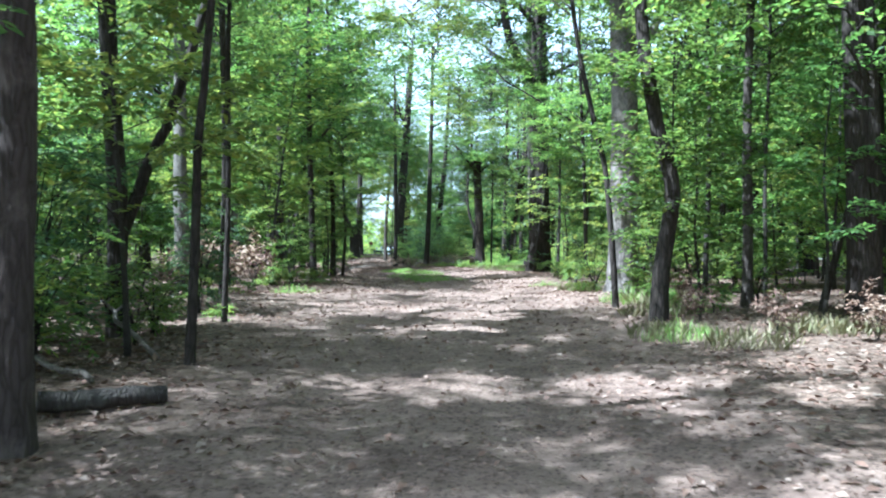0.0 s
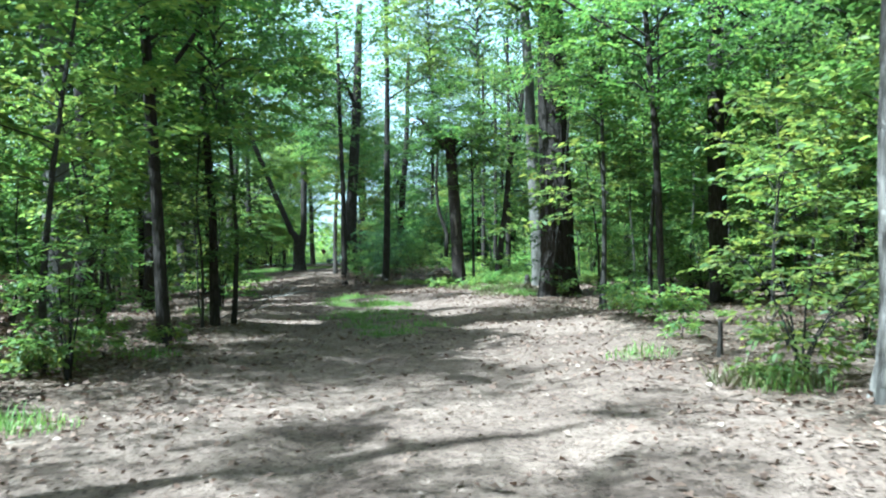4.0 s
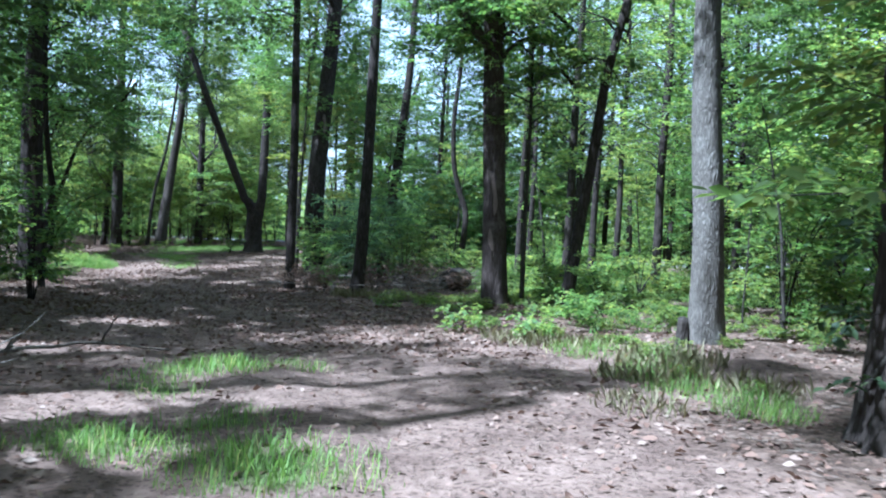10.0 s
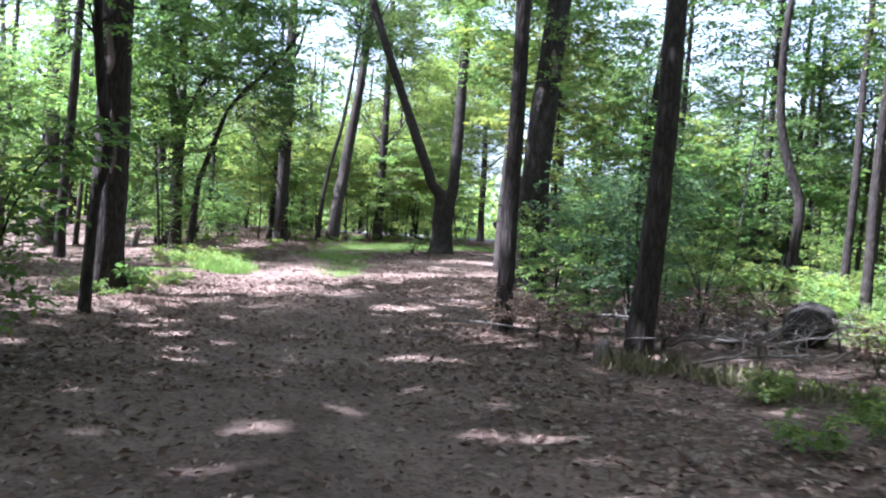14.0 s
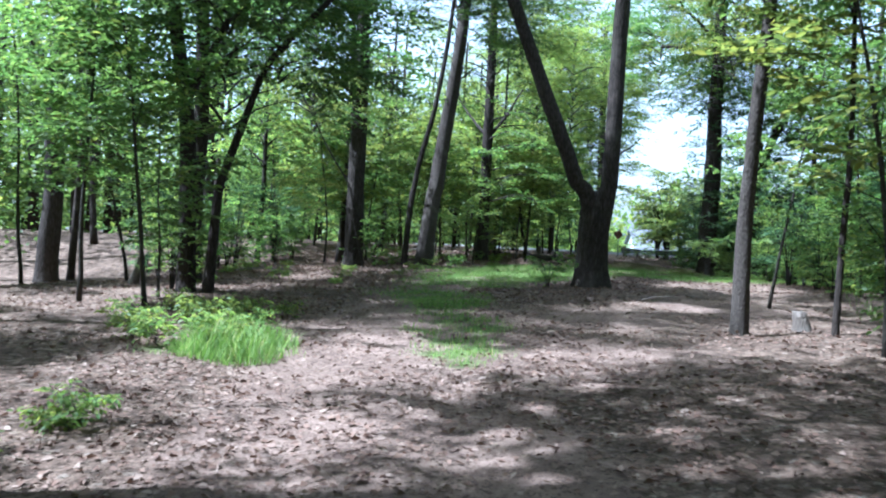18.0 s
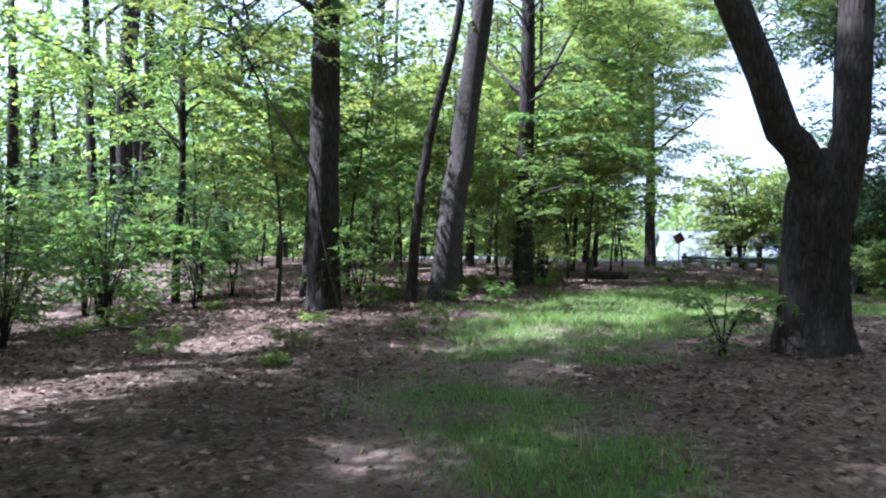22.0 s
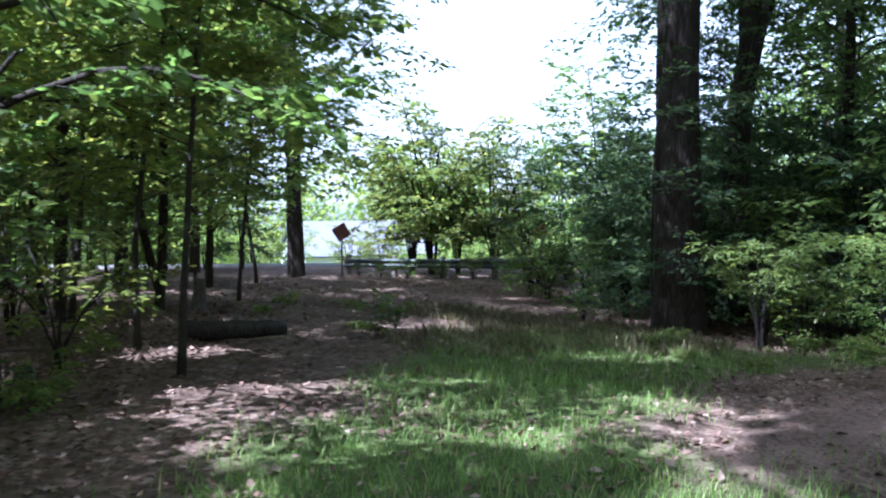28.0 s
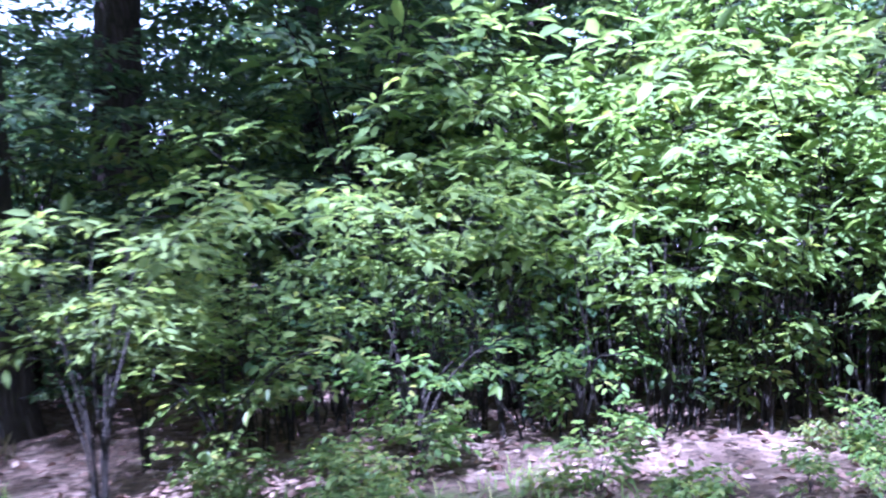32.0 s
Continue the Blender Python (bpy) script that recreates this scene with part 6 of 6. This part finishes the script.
def guard_rail(ax, ay, bx, by):
    L = math.hypot(bx - ax, by - ay)
    az = math.degrees(math.atan2(by - ay, bx - ax))
    z0 = float(ground_z(ax, ay))
    rail = thing("guard_rail", ax, ay, z0, "weathered steel guard rail on posts half hidden by leaves", "guard rail", "", az)
    # W-shaped section swept along the rail
    prof = [(0.0, -0.155), (0.06, -0.11), (0.06, -0.065), (0.0, -0.02), (0.0, 0.02), (0.06, 0.065), (0.06, 0.11), (0.0, 0.155)]
    n = 12
    V, F = [], []
    for i in range(n + 1):
        for side in (0.0, -0.008):
            for d, h in prof:
                V.append((L * i / n, -d + side, 0.42 + h + 0.008 * math.sin(i * 1.7)))
    m = 2 * len(prof)
    ring = list(range(len(prof))) + [2 * len(prof) - 1 - k for k in range(len(prof))]
    for i in range(n):
        for k in range(m):
            a, b = ring[k], ring[(k + 1) % m]
            F.append((i * m + a, i * m + b, (i + 1) * m + b, (i + 1) * m + a))
    part("beam", mesh_of("beam", V, F, STEEL, False), rail)
    post = box("post", (0.16, 0.15, 1.0), POSTWOOD, 0.012)
    for k in range(int(L / 1.9) + 1):
        x = 0.12 + k * 1.9
        ob = part("post", post, rail)
        wx, wy = ax + x * math.cos(radians(az)), ay + x * math.sin(radians(az))
        ob.location = (x, 0.10, float(ground_z(wx, wy)) - z0 + 0.22)
guard_rail(-9.3, 120.1, -0.6, 112.8)

def panel_sign(x, y, height, size, sides, mat, label, turn, tilt):
    sign = thing("sign", x, y, float(ground_z(x, y)), label, "sign", "", turn)
    V, F = tube(np.array([[0, 0, -0.2], [0, 0, height * 0.6], [0.02, 0, height]]), [0.03, 0.03, 0.028], 8)
    part("post", mesh_of("post", V, F, STEEL), sign)
    bm = bmesh.new()
    bmesh.ops.create_cone(bm, cap_ends=True, segments=sides, radius1=size / 2, radius2=size / 2, depth=0.012)
    bmesh.ops.rotate(bm, verts=bm.verts, matrix=Matrix.Rotation(math.pi / sides if sides == 8 else 0, 3, "Z"))
    bmesh.ops.rotate(bm, verts=bm.verts, matrix=Matrix.Rotation(radians(90), 3, "X"))
    bmesh.ops.rotate(bm, verts=bm.verts, matrix=Matrix.Rotation(radians(tilt), 3, "Y"))
    bmesh.ops.translate(bm, verts=bm.verts, vec=(0, -0.045, height))
    me = bpy.data.meshes.new("panel")
    bm.to_mesh(me)
    bm.free()
    me.materials.append(mat)
    part("panel", me, sign)
panel_sign(-9.48, 118.66, 1.5, 0.68, 4, RUST, "tilted rust-red diamond sign on a steel post", -10, 14)
panel_sign(-4.35, 112.6, 1.75, 0.4, 8, RED, "faded red sign on a post among the leaves", -20, 0)
for k, (bx, by, bs) in enumerate([(-4.7, 110.9, 1.15), (-3.6, 111.2, 1.3), (-8.2, 118.4, 0.45), (-7.4, 117.9, 0.6), (-6.4, 117.0, 0.5), (-5.5, 116.4, 0.7), (-4.6, 115.6, 0.6), (-3.8, 114.8, 0.9), (-8.9, 119.2, 0.4), (-4.9, 111.7, 0.8)]):
    plant(SHRUBS[2] if k == 9 else SHRUBS[1], bx, by, "shrub", "low weedy shrub growing into the guard rail", "shrub", "shrubs along the guard rail", bs, k * 61.0)

def road():
    xs = np.linspace(-120, 140, 66)
    V, F = [], []
    for x in xs:
        yc = 131.5 - 0.75 * (x + 8) if x > -8 else 131.5 - 0.3 * (x + 8)
        for o in (-3.2, -3.0, 3.0, 3.2):
            z = float(ground_z(x, yc + o)) + (0.12 if abs(o) < 3.1 else -0.1)
            V.append((x, yc + o, z))
    for i in range(len(xs) - 1):
        for k in range(3):
            a = i * 4 + k
            F.append((a, a + 4, a + 5, a + 1))
    tagged(new("road", mesh_of("road", V, F, ROADTOP)), "pale sunlit paved road beyond the guard rail", "road", "", "structure")
road()

def house(x, y, turn):
    z = float(ground_z(x, y))
    h = thing("house", x, y, z, "white house with a grey shingle roof behind the trees", "house", "", turn)
    w, d, e, r = 11.0, 8.0, 3.4, 2.6
    V = [(-w / 2, -d / 2, 0), (w / 2, -d / 2, 0), (w / 2, d / 2, 0), (-w / 2, d / 2, 0), (-w / 2, -d / 2, e), (w / 2, -d / 2, e), (w / 2, d / 2, e), (-w / 2, d / 2, e), (-w / 2, 0, e + r), (w / 2, 0, e + r)]
    me = bpy.data.meshes.new("wall")
    me.from_pydata(V, [], [(0, 1, 5, 4), (2, 3, 7, 6), (1, 2, 6, 9, 5), (3, 0, 4, 8, 7), (0, 3, 2, 1)])
    me.materials.append(SIDING)
    part("wall", me, h)
    for sgn in (-1, 1):
        slope = math.hypot(d / 2 + 0.4, r * (d / 2 + 0.4) / (d / 2))
        ob = part("roof", box("roof", (w + 0.8, slope, 0.14), SLATE, 0.02), h)
        ob.matrix_basis = Matrix.Translation((0, sgn * (d / 4 + 0.2), e + r / 2 - 0.05)) @ Matrix.Rotation(-sgn * math.atan2(r, d / 2), 4, "X")
    win = box("window", (1.0, 0.08, 1.2), GLASSY, 0.01)
    fr = box("frame", (1.2, 0.06, 1.4), SIDING, 0.01)
    for k in range(4):
        ob = part("window", win, h)
        ob.location = (-4 + k * 2.6, -d / 2 - 0.06, 1.6)
        f2 = part("frame", fr, ob)
        f2.location = (0, 0.03, 0)
house(-5.2, 166, 14)

# ---- shrubs along the rail and the tree line behind the road ----
BUSHY = "small round leafy tree beside the guard rail"
for k, (bx, by, bs, kind) in enumerate([(-6.3, 119.4, 1.45, BUSH), (-6.9, 120.0, 1.15, BUSH), (-5.4, 119.2, 1.1, BUSH), (-4.4, 118.0, 1.15, BUSH), (-3.6, 117.0, 1.1, SHRUBS[3]), (-2.6, 115.8, 1.05, SHRUBS[3]), (-1.4, 115.0, 1.2, SHRUBS[3]),
        (0.2, 113.6, 1.2, SHRUBS[3]), (1.6, 112.4, 1.3, SHRUBS[3]), (-2.0, 112.0, 1.1, SHRUBS[3]), (-0.6, 110.8, 1.15, SHRUBS[3]), (-3.2, 107.2, 1.0, SHRUBS[3]), (-5.4, 106.0, 0.6, SHRUBS[1])]):
    plant(kind, bx, by, "shrub", BUSHY if k < 3 else "dense dark green shrub behind the rail", "shrub", "shrubs along the guard rail", bs, k * 51.0)
plant(SHRUBS[1], -9.42, 83.0, "shrub", "small thin-leaved shrub in the grass", "shrub", "", 0.85, 20)

def tree_line():
    rng = np.random.default_rng(33)
    pos, ax, ln = [], [], []
    for k in range(200):
        a = radians(rng.uniform(-48, 75))
        r = rng.uniform(85, 150)
        x, y = -8 + r * math.sin(a), 95 + r * math.cos(a)
        if abs(a) < 0.1 and r < 110:
            continue
        gz, h, m = float(ground_z(x, y)), rng.uniform(10, 17), 420
        u = rng.beta(1.3, 1.4, m)
        th = rng.uniform(0, 6.28, m)
        rr = 4.5 * np.sqrt(rng.random(m)) * np.sqrt(np.clip(1.05 - (2 * u - 0.9) ** 2, 0.05, 1))
        pos.append(np.stack([x + rr * np.cos(th), y + rr * np.sin(th), gz + u * h], 1))
        ax.append(rng.normal(0, 1, (m, 3)))
        ln.append(rng.uniform(0.5, 1.1, m))
    pos, ax, ln = np.vstack(pos), np.vstack(ax), np.concatenate(ln)
    V, F = leaf_mesh(pos, ax, np.array([0, 0, 1.0]) + rng.normal(0, 0.6, pos.shape), ln, 0.75, False, rng)
    tagged(new("tree_line", mesh_of("tree_line", V, F, LEAF_BRIGHT, False)), "pale green line of trees beyond the road", "trees", "", "stuff")
tree_line()
for wx, wy, ws in [(4.5, 30.6, 1.5), (4.2, 31.2, 1.2), (4.9, 30.2, 1.3), (-4.6, 25.3, 1.3), (-4.9, 26.2, 1.2), (-4.4, 26.9, 1.0)]:
    plant(HERBS[0], wx, wy, "weed", "bright green leafy weed at the edge of the track", "weed", "weeds on the forest floor", ws, wx * 70)
# bright weeds at the foot of the grey trunk
wr = np.random.default_rng(71)
for k in range(46):
    wx, wy = wr.uniform(3.1, 7.5), wr.uniform(46.3, 55)
    plant(HERBS[int(wr.integers(3))], wx, wy, "weed", "bright green leafy weed below the trees", "weed", "weeds on the forest floor", wr.uniform(0.45, 0.9), wr.uniform(0, 360))
for k in range(14):
    wx, wy = wr.uniform(-6.2, 1.5), wr.uniform(98.8, 103.5)
    plant(HERBS[int(wr.integers(3))], wx, wy, "weed", "low leafy weed under the shrubs", "weed", "weeds on the forest floor", wr.uniform(0.4, 0.8), wr.uniform(0, 360))

for k in range(18):
    u = wr.random()
    wx, wy = -4.9 + 7.2 * u + wr.normal(0, 0.45), 101.6 - 5.0 * u + wr.normal(0, 0.45)
    plant(HERBS[int(wr.integers(3))], wx, wy, "weed", "low leafy weed at the foot of the shrubs", "weed", "weeds on the forest floor", wr.uniform(0.3, 0.7), wr.uniform(0, 360))
for k in range(12):
    plant(BUSH, -24 + k * 2.7 + wr.normal(0, 0.6), 150 + wr.normal(0, 1.2) - 0.2 * k, "shrub", "round garden shrub in front of the house", "shrub", "shrubs beyond the road", wr.uniform(0.85, 1.2), wr.uniform(0, 360))

for k in range(34):
    wx, wy = wr.uniform(-0.4, 2.4), wr.uniform(50.6, 54.6)
    plant(HERBS[0 if k % 3 else 2], wx, wy, "weed", "small yellow-green weed among fallen leaves", "weed", "weeds on the forest floor", wr.uniform(0.3, 0.75), wr.uniform(0, 360))
for k in range(70):
    wx, wy = wr.uniform(2.5, 11.5), wr.uniform(55.5, 76)
    plant(HERBS[int(wr.integers(3))], wx, wy, "weed", "bright green leafy weed in the sunny meadow", "weed", "weeds on the forest floor", wr.uniform(0.9, 1.7), wr.uniform(0, 360))
# low growth between the oak and the grey trunk
for k in range(34):
    wx, wy = wr.uniform(1.4, 4.0), wr.uniform(40.4, 47.5)
    if math.hypot(wx - 4.19, wy - 39.29) > 0.8 and wx > 4.6 - (wy - 38) * 0.36:
        plant(HERBS[int(wr.integers(3))], wx, wy, "weed", "low yellowish weed at the track's edge", "weed", "weeds on the forest floor", wr.uniform(0.35, 0.75), wr.uniform(0, 360))
# tangled growth round the clump at the bend
for k, (sx, sy, ss, kind) in enumerate([(-2.5, 57.5, 0.5, DEADBRUSH), (-1.9, 56.3, 0.45, DEADBRUSH), (-3.0, 58.2, 0.5, DEADBRUSH), (-0.7, 57.6, 0.6, DEADBRUSH), (0.4, 58.7, 0.6, DEADBRUSH), (1.1, 59.8, 0.6, DEADBRUSH), (-2.1, 58.8, 0.6, SHRUBS[1]), (-1.1, 59.4, 0.7, SHRUBS[3]), (0.2, 60.6, 0.7, SHRUBS[2]), (-2.4, 60.4, 0.6, SHRUBS[2]), (-0.6, 62.0, 0.7, SHRUBS[3]), (-1.8, 63.6, 0.7, SHRUBS[3])]):
    dead = kind is DEADBRUSH
    plant(kind, sx, sy, "dead_shrub" if dead else "shrub", "withered brush at the foot of the trees" if dead else "dark shrub among fallen branches", "shrub", "withered brush" if dead else "shrubs of the wood", ss, k * 73.0)
# dark growth left of the start
for k, (sx, sy, ss) in enumerate([(-4.3, 9.4, 0.55), (-5.0, 11.0, 0.65), (-5.6, 8.8, 0.7), (-5.9, 12.6, 0.75), (-4.1, 12.0, 0.4), (-4.4, 16.2, 0.5), (-6.2, 15.4, 0.8)]):
    plant(SHRUBS[3 if k % 2 else 2], sx, sy, "shrub", "dark leafy shrub in deep shade", "shrub", "shrubs of the wood", ss, k * 67.0)
for k, (sx, sy, ss) in enumerate([(5.7, 37.4, 0.34), (6.6, 39.2, 0.42), (5.5, 40.2, 0.36), (7.4, 36.6, 0.6), (7.9, 38.8, 0.7), (6.4, 41.6, 0.6), (8.6, 35.2, 0.75), (5.6, 38.8, 0.25), (6.9, 40.6, 0.7), (9.4, 37.6, 0.8), (8.8, 41.0, 0.8), (10.2, 34.0, 0.8), (9.0, 32.0, 0.6), (6.3, 36.6, 0.4)]):
    plant(SHRUBS[(2, 1, 0)[k % 3]], sx, sy, "shrub", "leafy shrub in the shade beside the oak", "shrub", "shrubs of the wood", ss, k * 61.0)
fallen_branch(-3.3, 10.4, 124, 4.2, 0.07, "long dark fallen branch leaning on shrubs", 91, 0.5)

def sprig_sapling(x, y):
    """A young tree whose long leafy twigs reach out towards the track."""
    rng = np.random.default_rng(515)
    ob = thing("sapling", x, y, float(ground_z(x, y)), "young tree reaching leafy twigs towards the track", "young tree", "young trees of the wood")
    q = np.linspace(0, 1, 12)
    P = np.stack([0.15 * np.sin(q * 3), 0.1 * q, 4.6 * q - 0.15 * (q == 0)], 1)
    part("stem", mesh_of("stem", *tube(P, 0.03 * (1 - 0.8 * q) + 0.004, 8, 0.05, 0, 0.4, rng), BARK_THIN), ob)
    wood, sp = [], []
    for z, a, up, length in ((1.95, 178, 0.25, 2.4), (2.2, 150, 0.25, 1.9), (2.5, 205, 0.3, 2.0), (2.9, 170, 0.35, 1.9), (2.3, 95, 0.3, 1.4), (2.7, 265, 0.3, 1.4), (3.3, 140, 0.4, 1.5), (3.5, 220, 0.4, 1.5), (3.1, 20, 0.4, 1.4), (3.8, 330, 0.4, 1.3), (4.1, 80, 0.5, 1.1), (4.3, 190, 0.6, 1.1)):
        root = np.array([np.interp(z, P[:, 2], P[:, c]) for c in range(3)])
        sp.append(spray(rng, root, (math.cos(radians(a)), math.sin(radians(a)), up), length, 0.19, wood, 1.5, 0.009, 0.2))
    part("branchwork", branchwork(*joined(wood), BARK_THIN), ob)["kind"] = "stuff"
    tagged(part("foliage", foliage(rng, sp, 0.5, True, LEAF_BRIGHT, "foliage"), ob), kind="stuff")
sprig_sapling(4.3, 34.4)
def low_boughs(x, y, seed, boughs):
    """Long drooping boughs of a maple, each with leafy sprays; they belong to the nearest tree."""
    rng = np.random.default_rng(seed)
    tree = min((o for o in scene.objects if o.name.split(".")[0] == "tree"), key=lambda o: (o.location.x - x) ** 2 + (o.location.y - y) ** 2)
    for z, az, length in boughs:
        d = np.array([math.cos(radians(az)), math.sin(radians(az)), 0])
        q = np.linspace(0, 1, 10)
        P = np.array([0, 0, z]) + np.outer(q * length, d) + np.outer(0.5 * np.sin(q * 2.6) - 0.45 * q ** 2, [0, 0, 1.0]) + np.cumsum(rng.normal(0, 0.02, (10, 3)), 0)
        bough = part("bough", mesh_of("bough", *tube(P, 0.045 * (1 - 0.85 * q), 7, 0.05, 0, 0, rng), BARK_DARK), tree)
        wood, sp = [], []
        for k in range(9):
            u = 0.25 + 0.75 * (k + rng.random()) / 9
            root = np.array([np.interp(u, q, P[:, c]) for c in range(3)])
            a = radians(az) + (1 if k % 2 else -1) * rng.uniform(0.35, 1.1)
            sp.append(spray(rng, root, (math.cos(a), math.sin(a), rng.uniform(-0.1, 0.25)), rng.uniform(0.7, 1.3), 0.15, wood, 1.1, 0.007, 0.2))
        tagged(part("branchwork", branchwork(*joined(wood), BARK_THIN), bough), kind="stuff")
        tagged(part("foliage", foliage(rng, sp, 0.72, True, LEAF_UNDER, "foliage"), bough), kind="stuff")
low_boughs(-14.4, 97.36, 21, [(2.7, -25, 3.4), (3.2, -60, 3.2), (3.6, 0, 3.6), (4.1, -35, 3.8), (4.6, -75, 3.4), (5.0, -10, 3.6), (5.5, -45, 3.8), (6.0, 25, 3.4), (6.3, -20, 3.6)])
low_boughs(2.19, 52.6, 31, [(5.7, 180, 1.5), (5.9, 60, 1.3), (6.1, 250, 1.5), (5.5, 330, 1.3), (6.2, 120, 1.2)])
low_boughs(3.81, 52.79, 32, [(5.4, 30, 1.4), (6.2, 200, 1.4), (6.8, 300, 1.4), (7.4, 110, 1.3), (5.0, 160, 1.0)])
for k in range(9):
    plant(SHRUBS[2 if k % 2 else 3], -25.5 + 1.55 * k, 127.2 + 0.6 * math.sin(k * 2.1), "shrub", "leafy shrub at the edge of the road", "shrub", "shrubs along the road", 0.9 + 0.1 * (k % 3), k * 43.0)
open_gaps()
